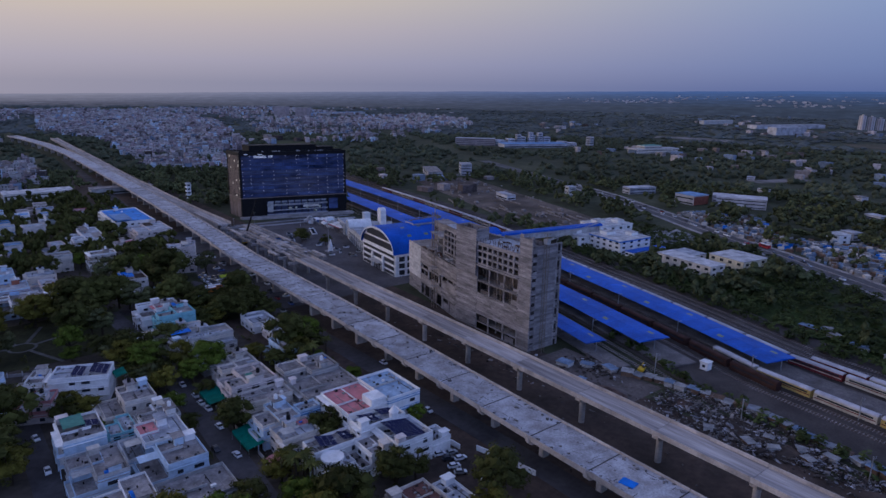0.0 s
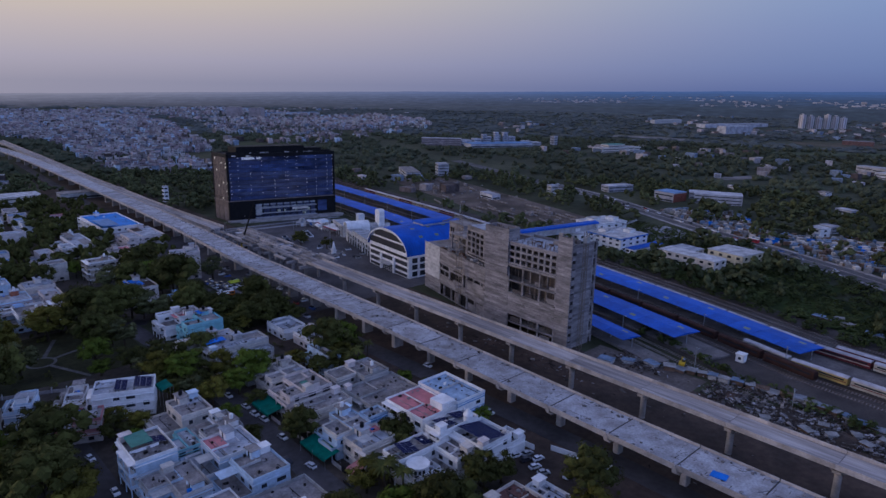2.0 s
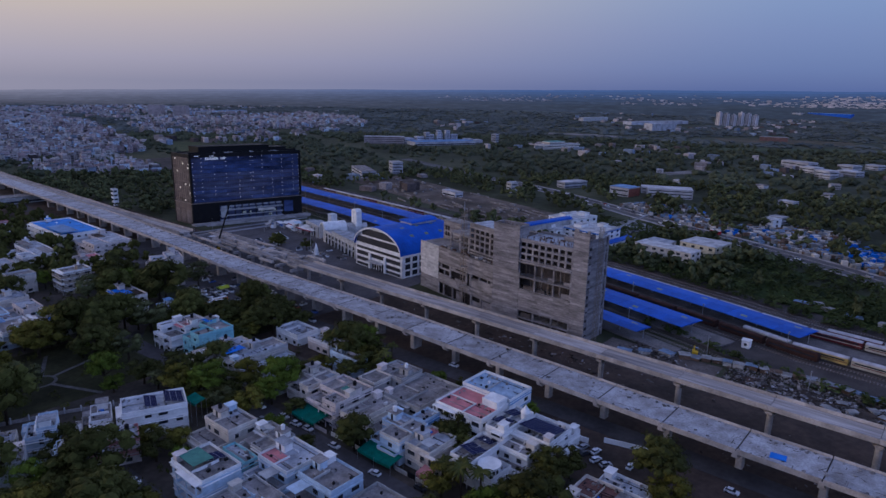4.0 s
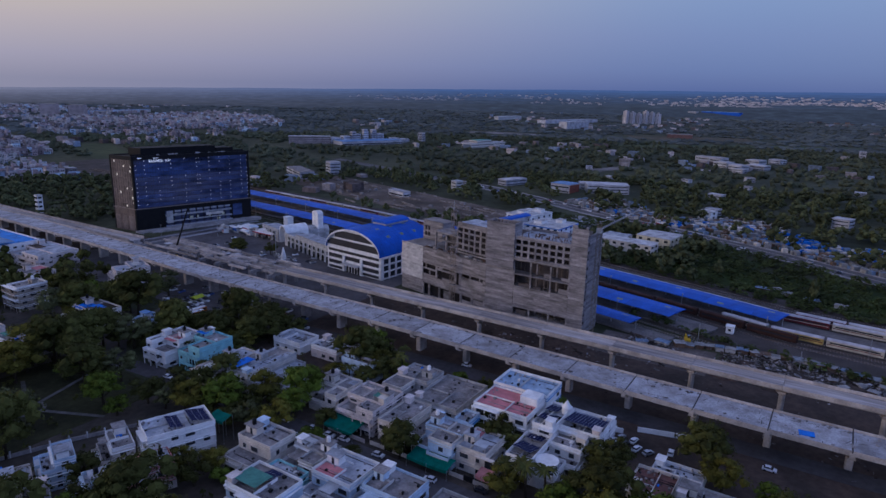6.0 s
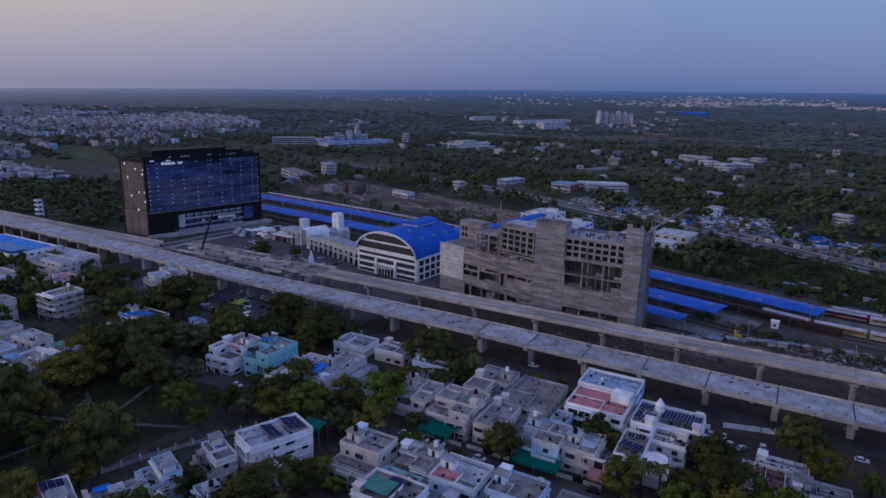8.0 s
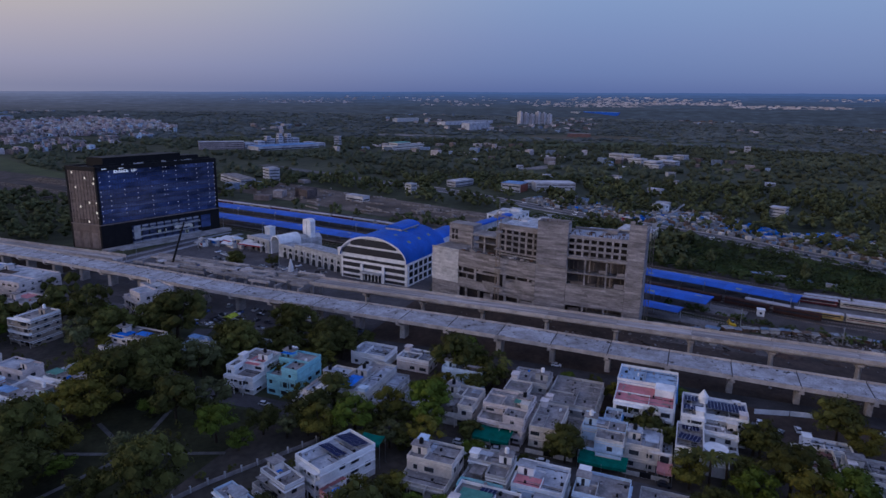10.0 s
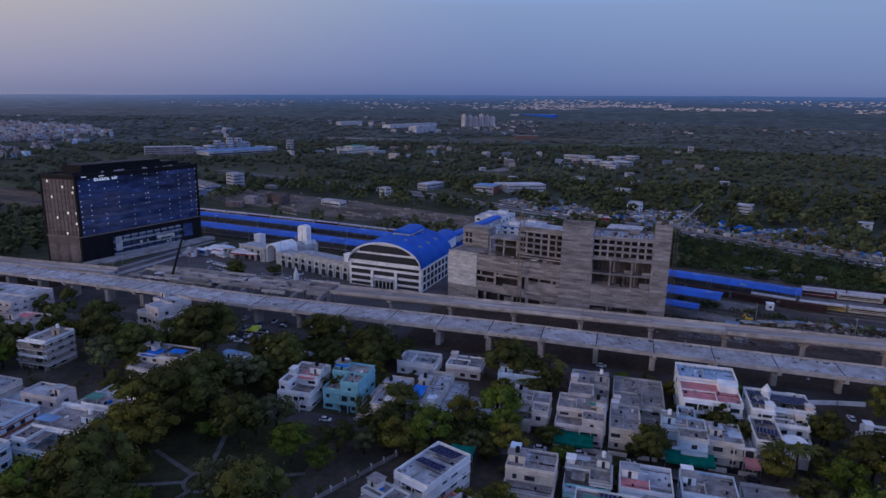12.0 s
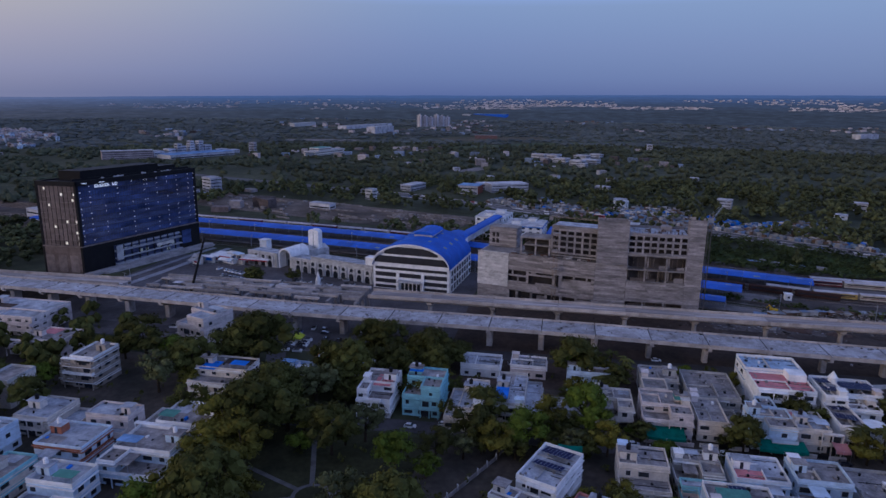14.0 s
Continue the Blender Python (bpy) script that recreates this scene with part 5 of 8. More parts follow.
    if not simple and tx1 - tx0 > 6 and ty1 - ty0 > 6:
        g = Geo()
        yd = ty0 + (ty1 - ty0) * r.uniform(0.35, 0.65)
        g.box(tx0 + 0.3, tx0 + (tx1 - tx0) * r.uniform(0.4, 0.9), yd - 0.08, yd + 0.08, hz + 0.05, hz + r.uniform(0.5, 1.0))
        if r.random() < 0.6:
            xd = tx0 + (tx1 - tx0) * r.uniform(0.3, 0.7)
            g.box(xd - 0.08, xd + 0.08, yd + 0.1, ty1 - 0.3, hz + 0.05, hz + r.uniform(0.4, 0.8))
        part("terrace_wall", g, r.choice([wall, trim, GREY]), ob)
        if r.random() < 0.55:
            w, d = r.uniform(2.0, 3.4), r.uniform(1.8, 3.0)
            x = r.choice([tx0 + 0.35, tx1 - 0.35 - w])
            y = r.choice([ty0 + 0.35, ty1 - 0.35 - d])
            part("roof_room", Geo().box(x, x + w, y, y + d, hz + 0.05, hz + 2.15).box(x - 0.3, x + w + 0.3, y - 0.3, y + d + 0.3, hz + 2.15, hz + 2.3), r.choice([wall, WHITE, SKYTINT, CREAM, ROSEWHITE]), ob)
    # pots, pipes and scrap on every roof level
    for material, cnt in ((BLACK, 10), (CONCRETE, 12)) if not simple else ((BLACK, 8),):
        g = Geo()
        for k in range(cnt if not simple else 5):
            x0, x1, y0, y1, m = r.choice(vols)
            if (x0, x1, y0, y1) != (tx0, tx1, ty0, ty1) and shape in "ac" and m == n - 1:
                x1 = vols[1][0] - 0.3
            if x1 - x0 < 2 or y1 - y0 < 2:
                continue
            x, y, w = r.uniform(x0 + 0.5, x1 - 0.5), r.uniform(y0 + 0.5, y1 - 0.5), r.uniform(0.12, 0.5)
            if r.random() < 0.25:
                g.box(x - 0.08, x + 0.08, y0 + 0.3, y, m * fh + 0.05, m * fh + 0.2)
            else:
                g.box(x - w, x + w, y - w * r.uniform(0.4, 1), y + w, m * fh + 0.05, m * fh + r.uniform(0.2, 0.9))
        tagged(part("roof_clutter", g, material, ob), kind="stuff")
    if stair and r.random() < 0.6:
        sx, sy = (tx1 - tx0) * r.uniform(0.25, 0.5), (ty1 - ty0) * r.uniform(0.3, 0.6)
        x, y = r.choice([tx0 + 0.3, tx1 - 0.3 - sx]), r.choice([ty0 + 0.3, ty1 - 0.3 - sy])
        part("roof_patch", Geo().box(x, x + sx, y, y + sy, hz + 0.03, hz + 0.12), r.choice([ROOFPALE, ROOFPALE, ROOFPALE, PINK, CONCRETE, DIRT]), ob)
    if shape in "ac" and r.random() < 0.6:
        q = r.uniform(-hy * 0.6, hy * 0.2)
        part("pergola", Geo().box(-hx + 0.3, vols[1][0] - 0.05, q, q + ly * 0.3, hz - 0.5, hz - 0.35), r.choice([roof, STEEL, trim]), ob)
        part("pergola_post", Geo().box(-hx + 0.35, -hx + 0.5, q + 0.1, q + 0.25, (n - 1) * fh, hz - 0.5), STEEL, ob)
    if stair and r.random() < 0.5 and tx1 - tx0 > 6:
        sx, sy = (tx1 - tx0) * r.uniform(0.3, 0.45), (ty1 - ty0) * r.uniform(0.3, 0.5)
        x, y = tx0 + 0.6, r.choice([ty0 + 0.5, ty1 - 0.5 - sy])
        part("lean_to_sheet", Geo().box(x, x + sx, y, y + sy, hz + 2.1, hz + 2.2), r.choice([BLUEPALE, STEEL, GREENSHEET, TARP, BLUEPALE, ROOFTOP, STEEL]), ob)
        for q in (y + 0.1, y + sy - 0.25):
            part("lean_to_post", Geo().box(x + 0.05, x + 0.2, q, q + 0.15, hz, hz + 2.1), STEEL, ob)
    if compound:
        part("compound_wall", Geo().box(-hx - 4.2, -hx - 4.0, -hy, hy, 0, 1.4), wall, ob)
        part("gate", Geo().box(-hx - 4.26, -hx - 3.94, -1.6, 1.6, 0.1, 1.8), BLACK, ob)
    return ob


def awning(x0, x1, y0, y1, z, material=None, label="green shade net stretched over a car porch"):
    a = thing("awning", label, "awning", ((x0 + x1) / 2, (y0 + y1) / 2, 0))
    hx, hy = (x1 - x0) / 2, (y1 - y0) / 2
    g = Geo()
    n = 8
    for i in range(n):
        ya, yb = -hy + 2 * hy * i / n, -hy + 2 * hy * (i + 1) / n
        sa, sb = -0.25 * math.sin(math.pi * i / n), -0.25 * math.sin(math.pi * (i + 1) / n)
        g.quad((-hx, ya, z - 0.5 + sa), (hx, ya, z + 0.3 + sa), (hx, yb, z + 0.3 + sb), (-hx, yb, z - 0.5 + sb))
        g.quad((-hx, yb, z - 0.56 + sb), (hx, yb, z + 0.24 + sb), (hx, ya, z + 0.24 + sa), (-hx, ya, z - 0.56 + sa))
        g.quad((-hx, ya, z - 1.4 + sa), (-hx, ya, z - 0.5 + sa), (-hx, yb, z - 0.5 + sb), (-hx, yb, z - 1.4 + sb))
    part("net", g, material or GREENNET, a)
    for sx in (-hx, hx):
        for sy in (-hy, 0, hy):
            part("pole", Geo().tube((sx, sy, 0), (sx, sy, z - 0.5 if sx < 0 else z + 0.2), 0.05, seg=6), STEEL, a)


def box_house(x0, x1, y0, y1, h, **k):
    return house((x0 + x1) / 2, (y0 + y1) / 2, x1 - x0, y1 - y0, h, **k)


# row along the flyover
box_house(108, 121, 165, 185, 11.3, wall=WHITE, roof=mat("pale_blue_screed", (0.36, 0.47, 0.6), 0.85, vary=0.35, scale=0.3, fine=1.4), seed=1, stair=False, balcony=False, shape="p", label="tall white house block with a pale blue roof")
ph = box_house(93, 107.9, 165.5, 184.5, 10.4, wall=WHITE, roof=PINK, seed=2, stair=False, shape="p", label="white house with a pink tiled roof terrace")
part("pergola_room", Geo().box(1.5, 7.2, -9, -3, 10.4, 13.0), WHITE, ph)
box_house(97, 110, 143, 156, 9.0, wall=WHITE, roof=ROOFPALE, seed=3, stair=False, shape="p", label="large white house with solar panels on its roof")
box_house(92, 108.5, 156.1, 163, 10.2, wall=WHITE, roof=ROOFPALE, seed=45, stair=False, shape="p", label="tall white house wing with a domed turret")
box_house(86, 96.8, 146, 156, 7.0, wall=WHITE, roof=ROOFTOP, seed=46, stair=False, shape="a", label="white house with an open stair terrace")
box_house(76, 91.8, 156.1, 164, 7.2, wall=WHITE, roof=ROOFTOP, seed=4, stair=False, shape="p", label="white house with rounded terrace rooms")
box_house(76, 85.8, 149, 156, 4.6, wall=WHITE, roof=ROOFPALE, seed=47, stair=False, shape="p", label="low white house porch block")
box_house(111, 118, 144, 152, 4.5, wall=WHITE, roof=ROOFPALE, seed=48, stair=False, shape="p", label="low white house annexe")
tur = thing("turret", "white turret with a pointed dome on a house roof", "turret", (104.5, 156.6, 10.2))
part("drum", Geo().cyl(0, 0, 0, 2.2, 1.5, seg=16), WHITE, tur)
part("dome", Geo().cyl(0, 0, 2.2, 3.0, 1.7, 1.1, 16).cyl(0, 0, 3.0, 4.6, 1.1, 0.05, 16), WHITE, tur)
solar_array(103.2, 149.4, 9.0, 11, 5, 90, 10)
solar_array(103.5, 160.4, 10.2, 4, 3, 90, 10)
solar_array(97, 160.0, 10.2, 5, 3, 90, 10)
solar_array(88.5, 160.0, 7.2, 5, 2, 90, 10)
solar_array(82, 160.2, 7.2, 6, 3, 80, 10)
rd = thing("roof_room", "round white roof room with a railing band", "roof room", (80.0, 152.6, 4.6))
part("drum", Geo().cyl(0, 0, 0, 2.4, 3.2, seg=20), WHITE, rd)
part("band", Geo().cyl(0, 0, 2.4, 2.8, 3.5, seg=20), WHITE, rd)
for k in range(7):
    w = math.radians(130 + k * 22)
    part("window", Geo().box(3.17, 3.24, -0.4, 0.4, 0.7, 1.9, Matrix.Rotation(w, 4, "Z")), PANE, rd)
box_house(91, 113, 190, 207, 6.2, wall=GREY, roof=ROOFTOP, seed=5, stair=False, shape="p", label="low grey house with a wide empty roof")
box_house(71.5, 89, 193, 207.8, 6.6, wall=CREAM, roof=ROOFTOP, seed=6, stair=False, compound=True)
box_house(71, 88, 209.5, 225, 8.6, wall=WHITE, seed=7, compound=True, roof=ROOFTOP)
awning(64.2, 70.8, 212.5, 224.5, 4.2)
box_house(93, 113.5, 209, 222.5, 6.8, wall=GREY, seed=8, label="grey house with a cluttered flat roof")
box_house(69.5, 82.5, 178.6, 191.8, 8.2, wall=WHITE, roof=ROOFTOP, seed=9, trim=CREAM)
awning(63.8, 69.3, 176.8, 191.0, 4.0)
box_house(71.5, 84, 164.8, 178.2, 7.2, wall=CREAM, roof=ROOFPALE, seed=10, compound=True)
awning(66.0, 70.0, 164.2, 168.6, 4.6, PINKWALL, "rose cloth shade beside a gate")
box_house(74, 88.5, 227.8, 240.5, 7.4, wall=CREAM, seed=11, roof=ROOFTOP)
box_house(83.5, 91, 181, 188.5, 8.0, wall=WHITE, roof=ROOFPALE, seed=44, stair=False, balcony=False)
box_house(72, 84, 243.5, 255.5, 4.0, wall=GREY, seed=12, stair=False, shape="p", label="low grey shed roof between two houses")
box_house(67, 92, 258.5, 274.2, 8.3, wall=CREAM, seed=13, roof=ROOFPALE, trim=GREY)
box_house(61.5, 84, 277, 290, 8.2, wall=CREAM, seed=14)
box_house(69, 85, 292.5, 305.8, 10.6, wall=TEAL, roof=ROOFTOP, seed=15, storeys=3)
box_house(65.5, 83, 309.3, 321, 9.3, wall=WHITE, roof=ROOFTOP, seed=16, label="white house with a reddish roof terrace")
solid("roof_tiles", Geo().box(-4.5, 4.5, -3, 3, 0, 0.12), PINK, "red-brown tile patch on a roof terrace", "roof tiles", (75, 313.6, 9.4))
box_house(105.5, 117, 275.5, 291, 4.4, wall=WHITE, roof=ROOFPALE, seed=17, stair=False)
box_house(108, 118, 257.5, 271.5, 4.8, wall=WHITE, roof=ROOFPALE, seed=18, stair=False)
box_house(99.5, 108, 233.5, 249.5, 6.6, wall=WHITE, roof=ROOFTOP, seed=19)
box_house(93, 103, 325, 334, 4.2, wall=WHITE, roof=BLUEPALE, seed=20, stair=False, label="small white house with a pale blue sheet roof")
# between the lane and the street
box_house(32.5, 49, 221.8, 235.5, 7.8, wall=CREAM, roof=ROOFTOP, seed=21)
box_house(40.5, 52.5, 206.8, 219.5, 6.5, wall=GREY, roof=ROOFTOP, seed=22)
box_house(32.5, 50.5, 190.8, 204.5, 7.6, wall=WHITE, roof=ROOFPALE, seed=23, trim=WHITE)
box_house(33.5, 51, 174.5, 188.5, 7.8, wall=SKYTINT, roof=ROOFTOP, seed=24)
box_house(35, 54, 158, 172, 4.6, wall=GREY, roof=ROOFTOP, seed=25, stair=False)
box_house(17.5, 29, 199.5, 215.5, 10.8, wall=SKYTINT, roof=ROOFTOP, seed=26, stair=False, shape="p", faces="w", label="tall white house tinted sky blue with a green roof shed and solar panels")
box_house(17, 31, 180.5, 196.5, 7.6, wall=SKYTINT, roof=ROOFTOP, seed=27)
box_house(20, 34, 162, 177, 7.0, wall=CREAM, roof=ROOFTOP, seed=28)
box_house(31, 39, 207, 219, 5.0, wall=WHITE, roof=ROOFPALE, seed=29, stair=False)
solid("roof_shed", Geo().box(-3, 3, -4, 4, 1.9, 2.0).box(-2.9, -2.8, -3.9, -3.8, 0, 1.9).box(2.8, 2.9, -3.9, -3.8, 0, 1.9).box(-2.9, -2.8, 3.8, 3.9, 0, 1.9).box(2.8, 2.9, 3.8, 3.9, 0, 1.9), GREENSHEET, "faded green sheet shed on a house roof", "roof shed", (21.5, 209.5, 10.8))
solar_array(25.5, 207.5, 10.9, 4, 3, 90)
# row along the park, set at an angle
for cx, cy, lx, ly, h, wall, sd in ((31.5, 254.5, 19.5, 11.5, 9.2, WHITE, 31), (17, 264, 8.8, 12, 7.2, CREAM, 32), (2.8, 269, 8.5, 10.5, 8.4, WHITE, 33), (15.3, 245, 12, 9, 7.4, WHITE, 34), (-9, 271.8, 11, 11, 7.0, CREAM, 35), (-19.5, 283, 11, 13, 7.4, WHITE, 36), (1.5, 251.5, 10, 8, 6.6, WHITE, 37), (-11, 257, 10, 9, 7.0, GREY, 38), (-24, 266, 10, 9, 7.6, WHITE, 39), (-33, 291, 11, 12, 7.2, WHITE, 40), (-37, 274, 11, 9, 6.6, CREAM, 41), (-47, 298, 11, 11, 7.4, WHITE, 42)):
    house(cx, cy, lx, ly, h, wall, ROOFPALE if sd == 31 else None, -22, seed=sd, trim=PINKWALL if sd == 34 else WHITE if sd < 34 else None, shape="p" if sd == 31 else "a" if sd < 34 else None, stair=sd != 31, label="white house with a long plain side wall beside the park" if sd == 31 else "")
solar_array(37.2, 252.4, 9.2, 8, 3, 68)
solar_array(30.6, 255.0, 9.2, 8, 2, 68)
solar_array(-17, 285.5, 7.5, 5, 3, 68)
awning(41.2, 45.0, 245.5, 252.5, 8.4)
# beyond the park
for cx, cy, lx, ly, h, wall, roof, sd, st in ((74, 375, 17, 20, 9.4, CREAM, ROOFTOP, 51, 3), (112.2, 404.5, 16.5, 16.3, 15.8, WHITE, ROOFPALE, 52, 4), (72, 430, 14, 16, 12.0, BEIGE, ROOFTOP, 53, 4), (37, 394, 12, 15, 7.6, WHITE, ROOFPALE, 54, 2), (43, 373, 14, 23, 6.6, WHITE, ROOFTOP, 55, 2), (38, 415, 14, 20, 6.2, CREAM, ROOFPALE, 56, 2), (20, 396, 19, 16, 7.2, WHITE, ROOFPALE, 57, 2), (22, 371, 20, 18, 7.0, WHITE, ROOFTOP, 58, 2), (2, 384, 14, 14, 7.4, WHITE, ROOFPALE, 59, 2), (4, 405, 14, 14, 6.8, CREAM, ROOFTOP, 60, 2), (18, 425, 15, 15, 8.2, WHITE, ROOFPALE, 61, 2), (-16, 398, 15, 14, 7.0, WHITE, ROOFTOP, 62, 2), (88, 352, 10, 12, 5.0, WHITE, BLUEPALE, 63, 1), (-12, 372, 13, 13, 7.0, WHITE, ROOFPALE, 64, 2)):
    house(cx, cy, lx, ly, h, wall, roof, -18 if sd == 52 else 0, seed=sd, storeys=st, simple=True, faces="ws")
solid("tarpaulin", Geo().box(-3.5, 3.5, -3, 3, 0, 0.3), TARP, "blue tarpaulin over a roof corner", "tarpaulin", (74, 380, 9.5))
box_house(100, 127, 524, 582, 9.6, wall=WHITE, roof=mat("bright_blue_sheet", (0.03, 0.25, 0.72), 0.6, vary=0.3, scale=0.1, fine=0.8), seed=65, simple=True, shape="p", label="long white hall with a bright blue sheet roof", storeys=3)
box_house(106, 130, 486, 520, 8.6, wall=WHITE, roof=ROOFPALE, seed=66, simple=True)
box_house(66, 86, 488, 528, 7.8, wall=WHITE, roof=ROOFPALE, seed=67, simple=True)
box_house(86, 100, 455, 480, 7.6, wall=WHITE, roof=ROOFTOP, seed=68, simple=True)
# low plots by the car park
box_house(80, 93, 103, 117.5, 5.8, wall=CREAM, roof=ROOFTOP, seed=71)
box_house(97.8, 104, 113, 127, 4.0, wall=WHITE, roof=ROOFPALE, seed=76, stair=False)
box_house(84, 97, 119, 130.5, 4.2, wall=CREAM, roof=mat("brown_roof_tiles", (0.2, 0.1, 0.085), 0.85, vary=0.35, scale=0.5, fine=2.0), trim=CREAM, seed=72, stair=False, label="low cream house with a brown tiled roof")
box_house(58, 73, 92, 110, 5.6, wall=WHITE, roof=ROOFTOP, seed=73)
box_house(22, 38, 138, 154, 7.0, wall=WHITE, roof=ROOFTOP, seed=74)
box_house(70, 84, 68, 86, 6.4, wall=CREAM, roof=ROOFTOP, seed=75)
# northern colony, filled between trees
hr = random.Random(12)
yy = 440
while yy < 660:
    xx = -70
    while xx < 92:
        lx, ly = hr.uniform(10, 15), hr.uniform(11, 16)
        clear = not (54 < xx < 88 and yy < 445) and not (62 < xx + lx and 478 < yy < 535) and not (xx + lx > 80 and yy > 450 and yy < 486)
        if hr.random() < 0.46 and clear:
            house(xx + lx / 2, yy + ly / 2, lx, ly, hr.choice([6.4, 7.0, 7.4, 9.8]), hr.choice([WHITE, WHITE, WHITE, CREAM]), hr.choice([ROOFPALE, ROOFPALE, ROOFTOP, ROOFTOP, BLUEPALE]), hr.uniform(-6, 6), seed=int(xx * 3 + yy), faces="ws", tank=False, far=True, balcony=False)
        xx += lx + hr.uniform(3, 10)
    yy += 21
# park wall and posts
pw = thing("park_wall", "low grey boundary wall with posts round the park", "wall", (0, 0, 0))
pts = [(-60, 312), (-4.6, 293.6), (15, 286.5), (46.7, 270.8), (56, 268)]
part("wall", Geo().sweep([(x, y, 0) for x, y in pts], [(-0.12, 0), (0.12, 0), (0.12, 1.3), (-0.12, 1.3)]), CONCRETE, pw)
for (xa, ya), (xb, yb) in zip(pts[:-1], pts[1:]):
    n = int(math.hypot(xb - xa, yb - ya) / 5)
    for k in range(n):
        x, y = xa + (xb - xa) * k / n, ya + (yb - ya) * k / n
        part("post", Geo().box(x - 0.2, x + 0.2, y - 0.2, y + 0.2, 0, 2.2), FRAMEW, pw)
PATHM = mat("pale_path_paving", (0.17, 0.16, 0.15), 0.9, vary=0.35)
patch("lawn", -60, 55, 294, 352, 0.05, GRASS, "dark mown park lawn", "lawn")
g = Geo()
n = 28
for k in range(n):
    a, b = 2 * math.pi * k / n, 2 * math.pi * (k + 1) / n
    for ra, rb in ((4.6, 5.8),):
        g.quad((ra * math.cos(a), ra * math.sin(a), 0), (rb * math.cos(a), rb * math.sin(a), 0), (rb * math.cos(b), rb * math.sin(b), 0), (ra * math.cos(b), ra * math.sin(b), 0))
solid("park_path_ring", g, PATHM, "pale round path in the park", "path", (18.2, 319, 0.12), kind="structure")
for k, (dx, dy) in enumerate(((-30, 6), (28, 10), (12, -26), (-10, 24), (10, 24))):
    d = math.hypot(dx, dy)
    solid("park_path", ribbon([(dx / d * 5.8, dy / d * 5.8), (dx, dy)], 1.5, 0), PATHM, "pale straight path in the park", "path", (18.2, 319, 0.11 + k * 0.005), kind="structure")

# ---- vehicles, all at rest ----
CARCOLS = [mat("car_white", (0.7, 0.7, 0.72), 0.3, vary=0.1), mat("car_silver", (0.4, 0.41, 0.43), 0.3, 0.5, vary=0.1), mat("car_dark", (0.03, 0.03, 0.04), 0.3, vary=0.1), mat("car_red", (0.35, 0.03, 0.03), 0.3, vary=0.1), mat("car_blue", (0.05, 0.1, 0.3), 0.3, vary=0.1)]
CARNAMES = ["white", "silver", "black", "red", "blue"]


def make_car(material, colour):
    c = thing("car", colour + " hatchback car standing on the asphalt", "car", group="parked cars")
    body = Geo()
    body.sweep([(-0.85, 0, 0), (0.85, 0, 0)], [(2.0, 0.3), (2.02, 0.62), (1.9, 0.82), (1.0, 0.95), (-1.6, 0.98), (-2.0, 0.8), (-2.0, 0.3)][::-1])
    part("body", body, material, c)
    part("roof", Geo().sweep([(-0.66, 0, 0), (0.66, 0, 0)], [(0.35, 1.42), (0.2, 1.5), (-1.0, 1.5), (-1.3, 1.42)][::-1]), material, c)
    part("glasshouse", Geo().sweep([(-0.74, 0, 0), (0.74, 0, 0)], [(1.05, 0.94), (0.35, 1.42), (-1.3, 1.42), (-1.75, 0.97)][::-1]), PANE, c)
    for x in (-0.8, 0.8):
        for y in (-1.25, 1.3):
            part("wheel", Geo().tube((x - 0.1, y, 0.31), (x + 0.1, y, 0.31), 0.31, seg=10), BLACK, c)
    return c


def make_far_car(material, colour):
    """A car of the main road, too far off to show its wheels."""
    c = thing("car", colour + " car standing on the grey asphalt", "car", group="cars on the roads")
    part("body", Geo().sweep([(-0.85, 0, 0), (0.85, 0, 0)], [(2.0, 0.05), (2.02, 0.62), (1.9, 0.82), (1.0, 0.95), (-1.6, 0.98), (-2.0, 0.8), (-2.0, 0.05)][::-1]), material, c)
    part("glasshouse", Geo().sweep([(-0.74, 0, 0), (0.74, 0, 0)], [(1.05, 0.94), (0.35, 1.45), (-1.3, 1.45), (-1.75, 0.97)][::-1]), PANE, c)
    return c


CARS = [make_car(m, n) for m, n in zip(CARCOLS, CARNAMES)] + [make_far_car(m, n) for m, n in zip(CARCOLS, CARNAMES)]
placed = set()


def put_car(x, y, turn, col=None, z=0.1, far=False):
    k = RNG.choice([0] * 9 + [1] * 6 + [2] * 5 + [3, 4, 4]) if col is None else col
    if x > 180 or far:
        k += 5
    if k not in placed:
        placed.add(k)
        CARS[k].matrix_world = pose(x, y, z, 0, 0, turn)
        return CARS[k]
    return copy_thing(CARS[k], pose(x, y, z, 0, 0, turn))


for x, y, tn, col in ((63.6, 221.5, 6, 0), (64.3, 216, 4, 0), (63.2, 201.2, 5, 0), (116.8, 137.4, 80, 0), (112.5, 135.2, 75, 0), (116.3, 125.5, 95, 0), (57.6, 232, 0, 1), (58.0, 226, 0, 0), (63.8, 228.5, 3, 0), (57.4, 188, 0, 2), (61.5, 181, 185, 0), (65.2, 166, 0, 2), (12.8, 229, 10, 0), (13.2, 206, 0, 0)):
    put_car(x, y, tn, col)
for x, y, tn, col in ((62.8, 240.5, 0, 0), (62.3, 263, 0, 1), (113.5, 139.5, 70, 2), (116.5, 141.5, 80, 1), (113, 143.2, 78, 0), (112.0, 131.5, 60, 1), (136.4, 212, 5, 0), (125, 262, 0, 0), (127, 168, 0, 0), (124, 98, 0, 0), (152.5, 92, 8, 0), (64, 290, 0, 0), (60.6, 301, 2, 0)):
    put_car(x, y, tn, col)
